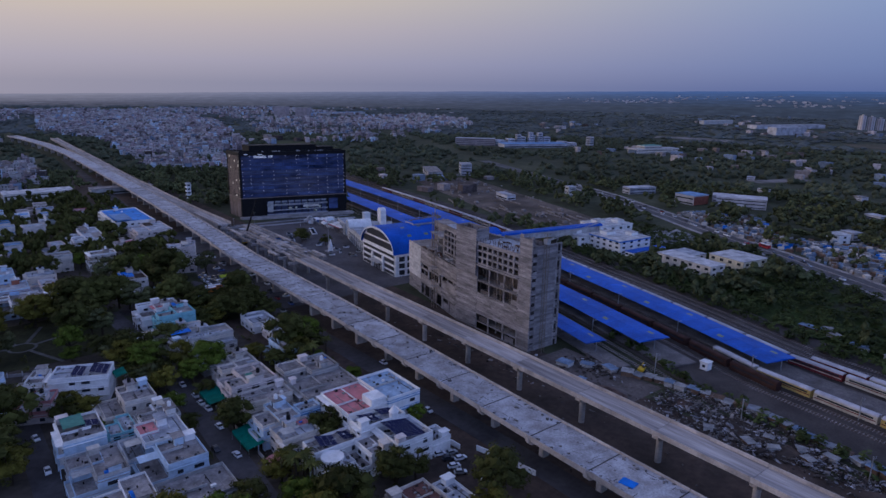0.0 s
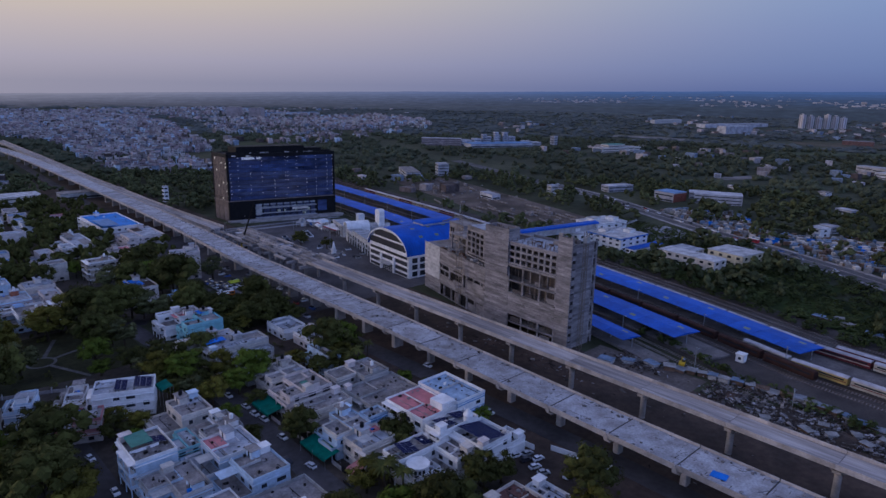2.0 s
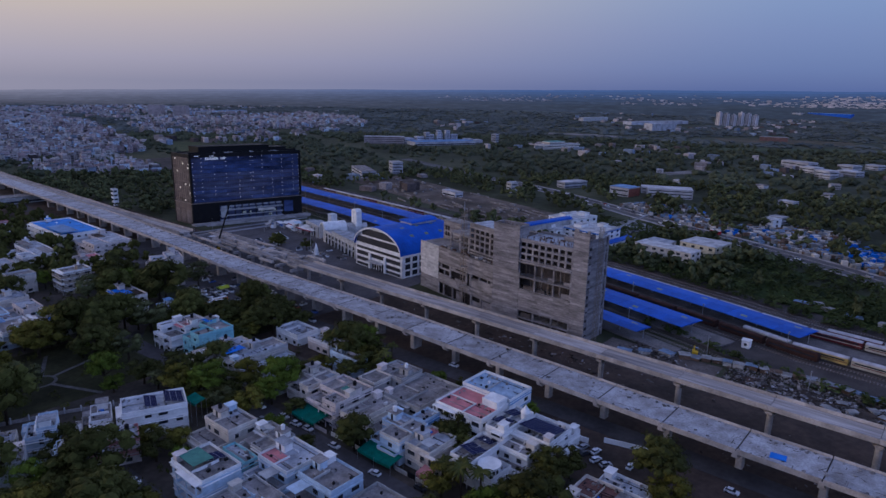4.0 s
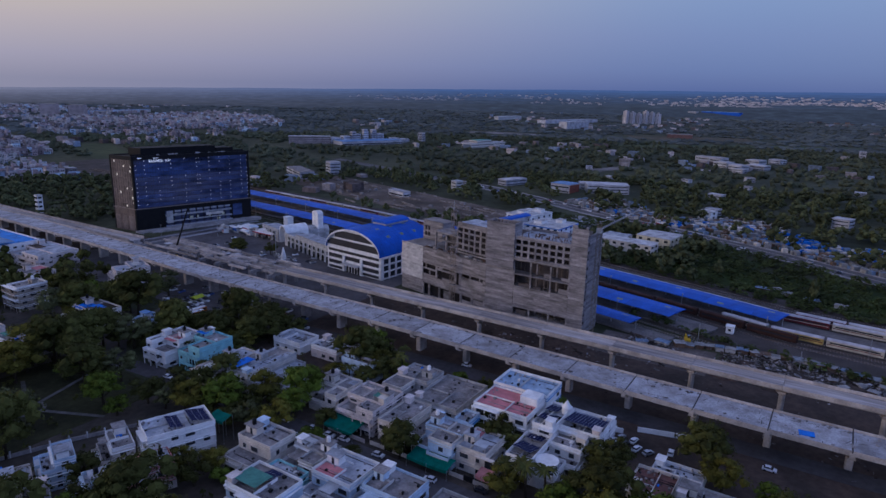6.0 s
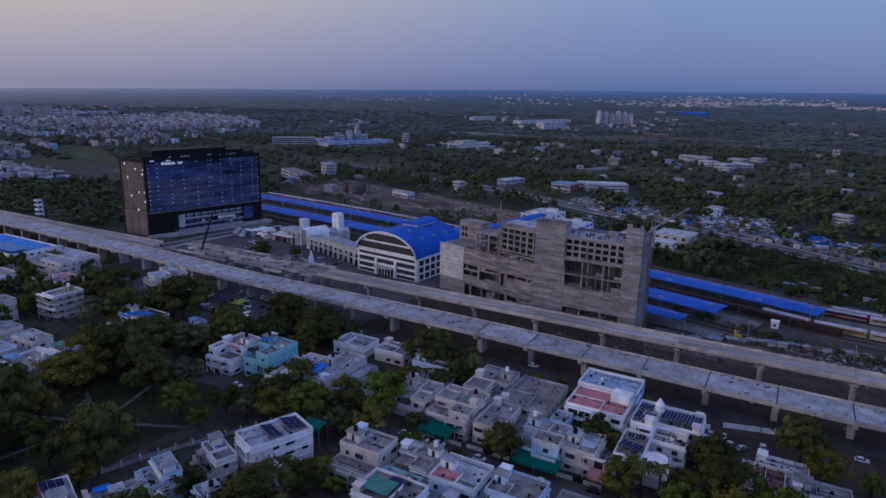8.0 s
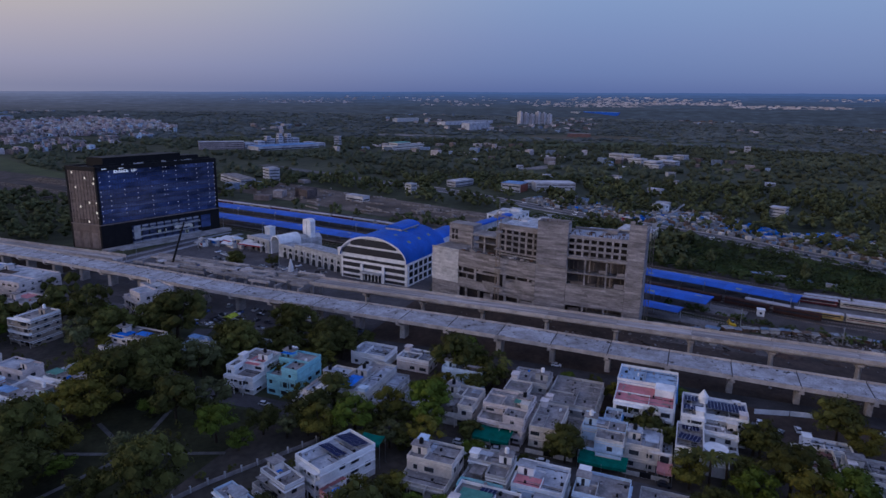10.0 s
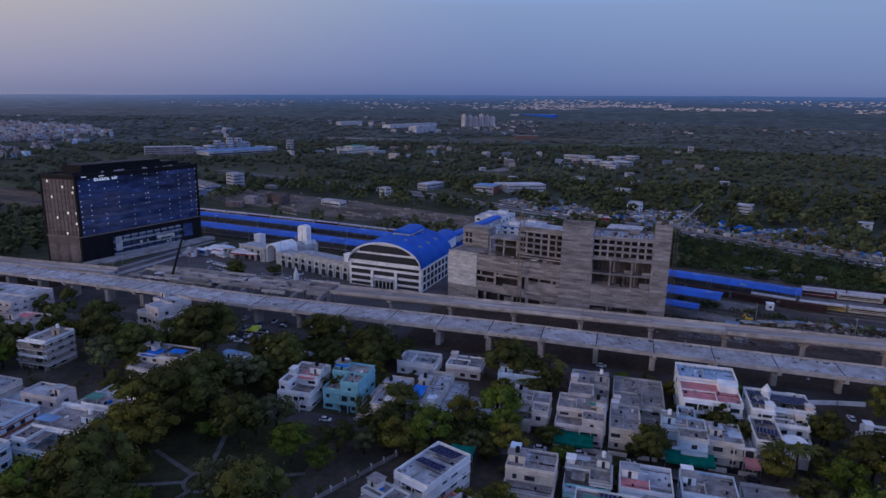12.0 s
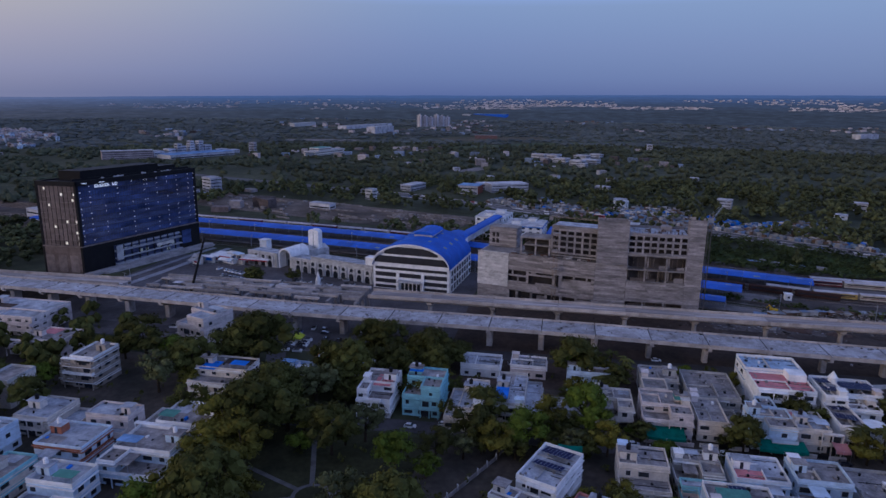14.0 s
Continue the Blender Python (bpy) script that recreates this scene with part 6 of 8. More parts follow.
# market yard and forecourt
for k in range(16):
    put_car(115 + 3.1 * (k % 5) + RNG.uniform(-0.4, 0.4), 364 + 5.6 * (k // 5) + RNG.uniform(-0.4, 0.4), RNG.uniform(-10, 10), far=True)
for row in range(4):
    for k in range(9):
        if RNG.random() < 0.72:
            put_car(188 + row * 11.5 + k * 1.1, 428 + k * 3.1 + row * 4, 75 + RNG.uniform(-6, 6))
for k in range(14):
    put_car(212 + RNG.uniform(-9, 12), 372 + k * 3.3, RNG.choice([70, 20, 160]) + RNG.uniform(-8, 8))
for k in range(14):
    put_car(122 + RNG.uniform(-4, 20), 262 + k * 11 + RNG.uniform(-2, 2), RNG.uniform(-8, 8), far=True)
for k in range(22):
    put_car(130 + RNG.choice([0, 6.5, 12]) + RNG.uniform(-0.6, 0.6), 318 + k * 5.4 + RNG.uniform(-1, 1), RNG.choice([0, 90]) + RNG.uniform(-8, 8), far=True)
tent = thing("market_tent", "yellow-green cloth tent over a market stall", "tent", (125.5, 368, 0.1))
TENTM = mat("lime_cloth", (0.45, 0.5, 0.05), 0.8, vary=0.2)
part("cloth", Geo().sweep([(-3, 0, 0), (3, 0, 0)], [(-2.6, 2.3), (2.6, 2.3), (0, 3.4)]), TENTM, tent)
for sx in (-2.8, 2.8):
    for sy in (-2.4, 2.4):
        part("pole", Geo().tube((sx, sy, 0), (sx, sy, 2.3), 0.06, seg=6), STEEL, tent)


def bus(x, y, turn, material, label):
    b = thing("bus", label, "bus", (x, y, 0.12), turn, group="buses")
    part("body", Geo().prism([(-1.2, -4.8), (1.2, -4.8), (1.25, -4.5), (1.25, 4.5), (1.1, 4.8), (-1.1, 4.8), (-1.25, 4.5), (-1.25, -4.5)], 0.45, 2.9), material, b)
    part("roof", Geo().box(-1.15, 1.15, -4.6, 4.6, 2.9, 3.05), WHITE, b)
    for k in range(6):
        part("window", Geo().box(-1.28, 1.28, -4.2 + k * 1.4, -3.1 + k * 1.4, 1.5, 2.4), PANE, b)
    for sx in (-1.1, 1.1):
        for sy in (-3.0, 3.0):
            part("wheel", Geo().tube((sx - 0.12, sy, 0.5), (sx + 0.12, sy, 0.5), 0.5, seg=10), BLACK, b)


ORANGE = mat("orange_paint", (0.5, 0.17, 0.03), 0.5, vary=0.2)
bus(113, 352, 88, ORANGE, "orange bus standing in the market yard")
bus(109, 349, 85, ORANGE, "orange bus standing in the market yard")
for (xa, ya), (xb, yb) in zip(HW[:-1], HW[1:]):
    d = math.hypot(xb - xa, yb - ya)
    tn = -math.degrees(math.atan2(xb - xa, yb - ya))
    n = max(1, int(d / 5.5))
    for k in range(n):
        if RNG.random() < 0.45:
            s = (k + RNG.uniform(0.1, 0.9)) / n
            off = RNG.choice([-5.5, -2.2, 2.2, 5.5])
            nx, ny = (yb - ya) / d, -(xb - xa) / d
            x, y = xa + (xb - xa) * s + nx * off, ya + (yb - ya) * s + ny * off
            if RNG.random() < 0.025:
                bus(x, y, tn, RNG.choice([WHITE, RED, CREAM]), "bus standing on the main road")
            else:
                put_car(x, y, tn + (180 if off > 0 else 0), z=0.12)

# ---- metro station under construction between the viaduct's ends ----
ms = thing("metro_station", "unfinished metro station deck of concrete beams on columns", "metro station", (172, 350, 0))
for r in range(9):
    y = 2 + r * 14.5
    part("cross_beam", Geo().box(-13, 13, y - 0.7, y + 0.7, 7.2, 8.8), CONCRETE, ms)
    for x in (-9, 0, 9):
        part("column", Geo().box(x - 0.7, x + 0.7, y - 0.7, y + 0.7, 0, 7.2), CONCRETE, ms)
for c, x in enumerate((-11.5, -8.6, -5.8, -2.2, 1.5, 4.4, 8.0, 11.2)):
    y = 1.0
    while y < 116:
        ln = rr.uniform(9, 26)
        y2 = min(y + ln, 118)
        if rr.random() < 0.8:
            part("long_beam", Geo().box(x - rr.uniform(0.5, 1.1), x + rr.uniform(0.5, 1.1), y, y2, 8.8, 9.6 + rr.uniform(0, 0.6)), rr.choice([CONCRETE, GIRDER, RAWCON]), ms)
        y = y2 + rr.uniform(0.4, 4)
for k in range(10):
    x, y = rr.uniform(-11, 9), rr.uniform(4, 110)
    part("deck_slab", Geo().box(x, x + rr.uniform(3, 6), y, y + rr.uniform(4, 12), 9.62, 9.8), rr.choice([DECK, RAWCON]), ms)
# ---- forecourt: old station front, white slab tower, statue, flagpole ----
OLDWHITE = mat("weathered_white_paint", (0.55, 0.54, 0.54), 0.8, vary=0.4, scale=0.3, fine=1.5)
of = thing("old_station", "white station front with arches, a vaulted gate and low canopies", "station", (220.5, 361, 0), -17.5)
for y0, y1, h in ((0, 46, 10.2), (46, 62.6, 8.0), (73, 98, 8.6)):
    part("wall", Geo().box(0, 12, y0, y1 - 0.05, 0, h), OLDWHITE, of)
    part("roof", Geo().box(0.3, 11.7, y0 + 0.3, y1 - 0.3, h, h + 0.2), ROOFPALE, of)
    part("cornice", Geo().box(-0.5, 12.4, y0, y1 - 0.06, h - 0.7, h - 0.25), OLDWHITE, of)
    part("parapet", Geo().box(-0.2, 0.15, y0, y1 - 0.07, h + 0.2, h + 1.0), OLDWHITE, of)
for k in (0, 1, 2, 3, 4, 5, 6, 7, 8, 9, 13, 14, 15):
    y = 2.4 + k * 5.8
    part("arch_bay", Geo().box(-0.1, 0.02, y, y + 3.2, 0.1, 2.7).tube((-0.1, y + 1.6, 2.7), (0.02, y + 1.6, 2.7), 1.6, seg=16), PANE, of)
    part("pilaster", Geo().box(-0.6, 0, y - 1.6, y - 0.8, 0, 7.6), OLDWHITE, of)
    part("upper_arch", Geo().box(-0.08, 0.02, y + 0.4, y + 2.6, 5.2, 6.4).tube((-0.08, y + 1.5, 6.4), (0.02, y + 1.5, 6.4), 1.1, seg=14), PANE, of)
# vaulted gate: a half-round tunnel in white
g = Geo()
n = 16
for k in range(n):
    a, b = math.pi * k / n, math.pi * (k + 1) / n
    for x0, x1 in ((1.0, 19),):
        ya, yb, za, zb = 67.8 + 5.2 * math.cos(a), 67.8 + 5.2 * math.cos(b), 8.0 + 5.2 * math.sin(a), 8.0 + 5.2 * math.sin(b)
        yc, yd, zc, zd = 67.8 + 4.3 * math.cos(a), 67.8 + 4.3 * math.cos(b), 8.0 + 4.3 * math.sin(a), 8.0 + 4.3 * math.sin(b)
        g.quad((x0, ya, za), (x1, ya, za), (x1, yb, zb), (x0, yb, zb))
        g.quad((x0, yc, zc), (x0, ya, za), (x0, yb, zb), (x0, yd, zd))
        g.quad((x1, yc, zc), (x0, yc, zc), (x0, yd, zd), (x1, yd, zd))
part("vault", g, WHITE, of, "white half-round vault")
for y in (62.6, 72.0):
    part("vault_wall", Geo().box(1.0, 19, y, y + 1.0, 0, 8.0), WHITE, of)
part("vault_back", Geo().box(7.0, 7.4, 63.6, 72.0, 0, 8.0).tube((7.0, 67.8, 8.0), (7.4, 67.8, 8.0), 4.25, seg=24), ROOFTOP, of)
part("gate_door", Geo().box(6.85, 6.98, 65, 70.6, 0.1, 4.6), PANE, of)
part("ramp_wall", Geo().sweep([(19, 66, 0), (34, 60, 0)], [(-3, 0), (3, 0), (3, 9.0), (-3, 11.0)]), OLDWHITE, of)
# low canopies, kiosks and banners before the wing
kr = random.Random(31)
for k in range(15):
    s = kr.random()
    x, y = 243 + 10 * s + kr.uniform(-6, 8), 488 - 44 * s + kr.uniform(-5, 5)
    lx, ly, h = kr.uniform(3, 8), kr.uniform(5, 12), kr.uniform(2.6, 7.5)
    c = thing("station_canopy", "low white station canopy on thin posts", "canopy", (x, y, 0), -17 + kr.uniform(-14, 14), group="forecourt canopies")
    part("roof", Geo().sweep([(0, -ly / 2, h), (0, ly / 2, h)], [(-lx / 2, -0.12), (lx / 2, -0.12), (lx / 2, 0.05), (0, kr.uniform(0.3, 1.6)), (-lx / 2, 0.05)]), kr.choice([WHITE, OLDWHITE, WHITE, SKYTINT]), c)
    part("wall", Geo().box(lx * 0.1, lx / 2 - 0.2, -ly / 2 + 0.3, ly / 2 - 0.3, 0, h - 0.13), kr.choice([OLDWHITE, CREAM, WHITE]), c)
    part("banner", Geo().box(lx * 0.1 - 0.1, lx * 0.1 - 0.01, -ly * 0.3, ly * 0.25, h * 0.35, h * 0.75), kr.choice([RED, PANE, TARP, PANE]), c)
    for q in (-ly / 2 + 0.3, ly / 2 - 0.3):
        part("post", Geo().box(-lx / 2 + 0.2, -lx / 2 + 0.4, q - 0.1, q + 0.1, 0, h - 0.12), GREY, c)
# two long white canopies over the drop-off kerb
for x, y, ly, tn in ((251, 471.5, 15.5, -14), (246, 447, 20, -3)):
    c = thing("drop_off_canopy", "long white canopy over the station kerb on slim posts", "canopy", (x, y, 0), tn, group="drop-off canopies")
    part("roof", Geo().sweep([(0, -ly / 2, 4.4), (0, ly / 2, 4.4)], [(-4.2, -0.15), (4.2, 0.9), (4.2, 1.15), (-4.2, 0.12)]), WHITE, c)
    part("fascia", Geo().box(-4.4, -4.21, -ly / 2, ly / 2, 4.0, 4.7), RED, c)
    for q in (-ly / 2 + 0.8, 0, ly / 2 - 0.8):
        part("post", Geo().box(-3.4, -3.1, q - 0.15, q + 0.15, 0, 4.3), STEEL, c)
PAVE = mat("pale_forecourt_paving", (0.3, 0.3, 0.32), 0.9, vary=0.3, scale=0.1, fine=0.8)
for k, off in enumerate((0, 11)):
    solid("pavement", ribbon([(186, 500 + off), (214, 496 + off), (262, 491 + off), (285, 487 + off)], 4.5 - k, 0.16), PAVE, "pale paved strip in the station forecourt", "pavement", kind="structure")
sl = thing("slab_tower", "plain white slab tower beside the station front", "tower", (266, 414, 0), -15)
part("wall", Geo().box(-2.2, 2.2, -4.0, 4.0, 0, 20.0), WHITE, sl)
g = Geo()
for k in range(10):      # softly rounded head
    a, b = math.pi * k / 10, math.pi * (k + 1) / 10
    g.quad((-2.2, 4 * math.cos(a), 20 + 1.9 * math.sin(a)), (2.2, 4 * math.cos(a), 20 + 1.9 * math.sin(a)), (2.2, 4 * math.cos(b), 20 + 1.9 * math.sin(b)), (-2.2, 4 * math.cos(b), 20 + 1.9 * math.sin(b)))
    g.quad((-2.2, 4 * math.cos(a), 20), (-2.2, 4 * math.cos(a), 20 + 1.9 * math.sin(a)), (-2.2, 4 * math.cos(b), 20 + 1.9 * math.sin(b)), (-2.2, 4 * math.cos(b), 20))
part("rounded_head", g, WHITE, sl)
part("groove", Geo().box(-2.24, -2.18, -0.3, 0.3, 1, 20.5), FRAMEW, sl)
for x, y, h in ((277, 455, 10), (226, 363, 15)):
    s2 = thing("slab_tower", "small white stair tower on the station front", "tower", (x, y, 0), -15)
    part("wall", Geo().box(-2.6, 2.6, -3.0, 3.0, 0, h), WHITE, s2)
    part("cap", Geo().box(-2.9, 2.9, -3.3, 3.3, h, h + 0.4), WHITE, s2)
pl = thing("monument", "white pointed monument on a round plinth in the forecourt", "monument", (208, 390, 0))
part("plinth", Geo().cyl(0, 0, 0, 1.2, 4.2, seg=20), CONCRETE, pl)
part("spire", Geo().cyl(0, 0, 1.2, 4.5, 1.8, 1.5, 14).cyl(0, 0, 4.5, 9.5, 1.5, 0.15, 14), WHITE, pl)
fp = thing("flagpole", "tall grey steel flagpole in the forecourt", "flagpole", (213, 402, 0))
part("pole", Geo().tube((0, 0, 0.4), (0, 0, 24), 0.22, 0.1, 8), STEEL, fp)
part("base", Geo().box(-1, 1, -1, 1, 0, 0.5), CONCRETE, fp)
for x, y in ((178, 492), (200, 505), (228, 478)):
    lp = thing("street_lamp", "grey street lamp with two arms in the forecourt", "street lamp", (x, y, 0), group="lamps")
    part("pole", Geo().tube((0, 0, 0), (0, 0, 10), 0.12, 0.08, 6), STEEL, lp)
    part("arm", Geo().tube((0, -1.5, 10.2), (0, 1.5, 10.2), 0.06, seg=6), STEEL, lp)

# ---- railway side buildings and the middle distance ----
FARKEEP = []
DIMPLASTER = mat("distance_dimmed_white", (0.56, 0.55, 0.58), 0.85, vary=0.45, scale=0.09, fine=0.5)


def block_building(cx, cy, lx, ly, h, wall, roof, turn=0.0, label="white flat-roofed block with rows of windows", storeys=2, trim=None, name="building"):
    b = thing(name, label, "building", (cx, cy, 0), turn)
    hx, hy = lx / 2, ly / 2
    FARKEEP.append((cx - 12, cy - 6, max(lx, ly) / 2 + 10))
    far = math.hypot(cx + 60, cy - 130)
    if far > 620 and wall is WHITE:      # distance dimming put into the colour of far white blocks
        wall, roof = DIMPLASTER, (DIMPLASTER if roof is ROOFWHITE else roof)
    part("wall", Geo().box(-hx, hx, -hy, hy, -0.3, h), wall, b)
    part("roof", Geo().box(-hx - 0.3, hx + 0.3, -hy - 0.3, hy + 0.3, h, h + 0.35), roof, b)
    if trim:
        part("fascia", Geo().box(-hx - 0.36, hx + 0.36, -hy - 0.36, hy + 0.36, h - 0.9, h - 0.1), trim, b)
    fh = h / storeys
    if far > 1500:
        return b
    if far > 620:      # too far off to tell single windows apart
        for k in range(storeys):
            part("window_band", Geo().box(-hx - 0.08, -hx - 0.01, -hy + 1, hy - 1, k * fh + 0.9, k * fh + 0.9 + fh * 0.27), PANE, b)
            part("window_band", Geo().box(-hx + 1, hx - 1, -hy - 0.08, -hy - 0.01, k * fh + 0.9, k * fh + 0.9 + fh * 0.27), PANE, b)
        return b
    for k in range(storeys):
        n = max(2, int(ly / 6))
        for c in range(n):
            y = -hy + (c + 0.5) * ly / n
            part("window", Geo().box(-hx - 0.08, -hx - 0.01, y - 1.3, y + 1.3, k * fh + 0.9, k * fh + 0.9 + fh * 0.45), PANE, b)
        n = max(1, int(lx / 7))
        for c in range(n):
            x = -hx + (c + 0.5) * lx / n
            part("window", Geo().box(x - 1.3, x + 1.3, -hy - 0.08, -hy - 0.01, k * fh + 0.9, k * fh + 0.9 + fh * 0.45), PANE, b)
    return b


BLUETRIM = mat("blue_fascia_paint", (0.06, 0.2, 0.6), 0.6, vary=0.2)
ROOFWHITE = mat("whitewashed_roof", (0.6, 0.59, 0.6), 0.85, vary=0.45, scale=0.2, fine=1.2)
block_building(387, 281, 31, 30, 9.6, WHITE, ROOFWHITE, -6, "white railway office with blue bands", 3, BLUETRIM)
block_building(407, 309, 32, 24, 11.8, WHITE, ROOFWHITE, -10, "white railway office with a stepped roof", 3, None)
block_building(376, 307, 22, 20, 8.0, WHITE, ROOFWHITE, -10, "low white railway office wing", 2, None)
for x, y, lx, ly, z in ((382, 288, 9, 7, 9.95), (394, 276, 6, 6, 9.95), (400, 312, 8, 7, 12.15), (414, 304, 6, 8, 12.15), (372, 308, 6, 5, 8.35)):
    rp = thing("roof_cabin", "small white cabin on an office roof", "cabin", (x, y, z), -8, group="roof cabins")
    part("wall", Geo().box(-lx / 2, lx / 2, -ly / 2, ly / 2, 0, 2.4), WHITE, rp)
    part("roof", Geo().box(-lx / 2 - 0.3, lx / 2 + 0.3, -ly / 2 - 0.3, ly / 2 + 0.3, 2.4, 2.6), ROOFWHITE, rp)
block_building(389, 259.5, 34, 7, 3.2, WHITE, BLUEROOF, -6, "low white shed with a blue sheet roof", 1, None)
block_building(379, 219, 14, 42, 7.0, CREAM, ROOFWHITE, -7, "long cream two-storey railway quarters", 2)
block_building(410, 203, 24, 26, 7.4, mat("pale_yellow_paint", (0.62, 0.55, 0.4), 0.8, vary=0.3), ROOFWHITE, -9, "pale yellow two-storey railway quarters", 2)
block_building(397, 232, 16, 18, 5.6, CREAM, ROOFPALE, -9, "low cream railway quarters", 2)
hall = block_building(609, 358, 22, 24, 9.5, WHITE, BLUEPALE, -8, "white hall with a brick-red side and a blue sheet roof", 2)
part("brick_side", Geo().box(-10.9, 10.9, -12.16, -12.01, 0, 8.6), BRICKRED, hall, "brick-red gable wall")
block_building(634, 318, 24, 46, 9.6, WHITE, ROOFWHITE, 26, "white school block with a flat roof", 3)
block_building(648, 345, 16, 20, 7, WHITE, ROOFWHITE, 26, "low white school wing", 2)
for x, y, lx, ly, h in ((570, 87, 12, 14, 9), (657, 205, 10, 16, 7), (544, 193, 12, 12, 7), (589, -49, 12, 12, 8), (519, -1, 12, 16, 6), (618, 428, 34, 14, 7), (566, 192, 9, 12, 6)):
    block_building(x, y, lx, ly, h, WHITE, ROOFWHITE, -20, "white house standing above the huts beside the main road", 3 if h > 8 else 2)
block_building(533, 455, 9, 9, 11, GREY, ROOFPALE, -20, "narrow grey tower house", 3)
block_building(466, 485, 10, 24, 5, WHITE, ROOFWHITE, -15, "small white shed with a flat roof", 1)
block_building(508, 668, 18, 62, 8, WHITE, ROOFTOP, -30, "long white block among trees", 2)
block_building(549, 650, 14, 18, 15, WHITE, ROOFWHITE, -30, "white tank house among trees", 4)
block_building(352, 700, 14, 20, 9, WHITE, ROOFWHITE, -20, "white block beside the tracks", 2)
block_building(196.5, 665.5, 4.4, 4.4, 15, WHITE, ROOFWHITE, 0, "white water tower house", 4)
block_building(150, 738, 60, 16, 6, GREY, ROOFTOP, 0, "long grey shed beside the viaduct", 1)
block_building(75, 745, 60, 26, 7, CREAM, ROOFWHITE, 0, "long cream market hall", 2)
# campus with a low blue hall and white turrets
ROSEWALL = mat("rosy_plaster", (0.42, 0.35, 0.34), 0.85, vary=0.3, scale=0.1)
block_building(848, 975, 16, 78, 14, ROSEWALL, ROOFWHITE, 44, "long rosy college block among trees", 4)
block_building(925, 893, 40, 130, 7, WHITE, BLUEPALE, 66, "low campus hall with a pale blue sheet roof", 1)
for x, y, w, h in ((900, 930, 14, 14), (914, 922, 9, 22), (926, 925, 13, 17), (938, 912, 8, 26), (948, 918, 10, 20), (960, 908, 9, 25), (972, 903, 14, 17), (886, 948, 20, 11), (1000, 885, 16, 8), (1012, 872, 18, 6), (872, 960, 12, 9)):
    block_building(x, y, w, w * 1.2, h, WHITE, ROOFWHITE, -25, "white campus block among trees", max(2, int(h / 4)))
block_building(1033, 840, 11, 11, 19, WHITE, ROOFWHITE, 0, "white water tower house above the woods", 4)
block_building(1321, 70, 11, 11, 15, WHITE, ROOFWHITE, 0, "white water tower house above the woods", 3)
block_building(1040, 697, 96, 26, 8, CREAM, ROOFWHITE, -15, "long cream hall among trees", 2)
block_building(1036, 704, 40, 22, 13, CREAM, GREENSHEET, -15, "cream hall with a green sheet roof", 3)
TOWERPAINT = mat("faded_tower_paint", (0.66, 0.6, 0.6), 0.85, vary=0.25, scale=0.05, fine=0.4)
for k in range(6):
    t = thing("apartment_tower", "slender pale apartment tower with dark window strips", "building", (2205 + k * 21, 770 - k * 17, 0), -18, group="apartment towers")
    h = 44 - 4 * (k % 3)
    part("wall", Geo().box(-7, 7, -7, 7, 0, h), TOWERPAINT, t)
    part("roof", Geo().box(-7.3, 7.3, -7.3, 7.3, h, h + 0.8), ROOFTOP, t)
    part("stair_head", Geo().box(-2, 3, -2.5, 2.5, h + 0.8, h + 4), TOWERPAINT, t)
    for y in (-4.6, 2.6):
        part("window_strip", Geo().box(-7.2, -7.01, y, y + 1.8, 2, h - 2), ROOFTOP, t)
    part("window_strip", Geo().box(-1.2, 1.2, -7.2, -7.01, 2, h - 2), ROOFTOP, t)
for x, y, lx, ly, h in ((1074, 294, 18, 26, 9), (1046, 268, 22, 20, 11), (1012, 255, 20, 24, 8), (972, 228, 20, 22, 9), (945, 222, 12, 16, 6), (1010, 205, 18, 28, 7), (1085, 218, 22, 24, 8), (1130, 190, 20, 20, 7)):
    block_building(x, y, lx, ly, h, WHITE, ROOFWHITE, -25, "white villa among trees", 2)
block_building(985, 2178, 40, 56, 34, ROSEWALL, ROOFTOP, -40, "rosy brown apartment slab on the far plain", 8)
block_building(1034, 2110, 40, 60, 32, ROSEWALL, ROOFTOP, -40, "rosy brown apartment slab on the far plain", 8)
block_building(1235, 2230, 230, 30, 9, GREY, BLUEPALE, 0, "long far shed with a pale blue roof", 1)
block_building(1790, 800, 30, 104, 20, WHITE, ROOFWHITE, 72, "long white institute on the far plain", 4)
block_building(2095, 938, 36, 280, 11, WHITE, ROOFWHITE, 72, "long low white institute on the far plain", 2)
block_building(2110, 1180, 20, 150, 12, GREY, ROOFWHITE, 82, "long grey shed on the far plain", 2)
block_building(2060, -655, 26, 100, 15, WHITE, ROOFWHITE, 40, "white institute on the far plain", 2)
block_building(3140, 610, 40, 170, 30, BLUEROOF, BLUEPALE, -10, "far factory hall in blue sheet", 1)
block_building(3120, 730, 30, 40, 28, WHITE, ROOFWHITE, -10, "white works beside the far factory", 2)
block_building(1640, 460, 22, 60, 9, mat("dull_red_roof_paint", (0.2, 0.12, 0.11), 0.9, vary=0.3), ROOFTOP, 10, "long dull red shed in an open field", 1)
for k in range(6):
    block_building(rr.uniform(700, 860), rr.uniform(60, 500), rr.uniform(8, 13), rr.uniform(8, 14), rr.choice([4, 5, 6]), WHITE, rr.choice([ROOFWHITE, ROOFTOP]), rr.uniform(-30, 30), "small white house among trees", 2)
FIELDBROWN = mat("bare_reddish_field", (0.12, 0.09, 0.06), 0.95, vary=0.5, scale=0.02, fine=0.1, second=(0.06, 0.06, 0.03))
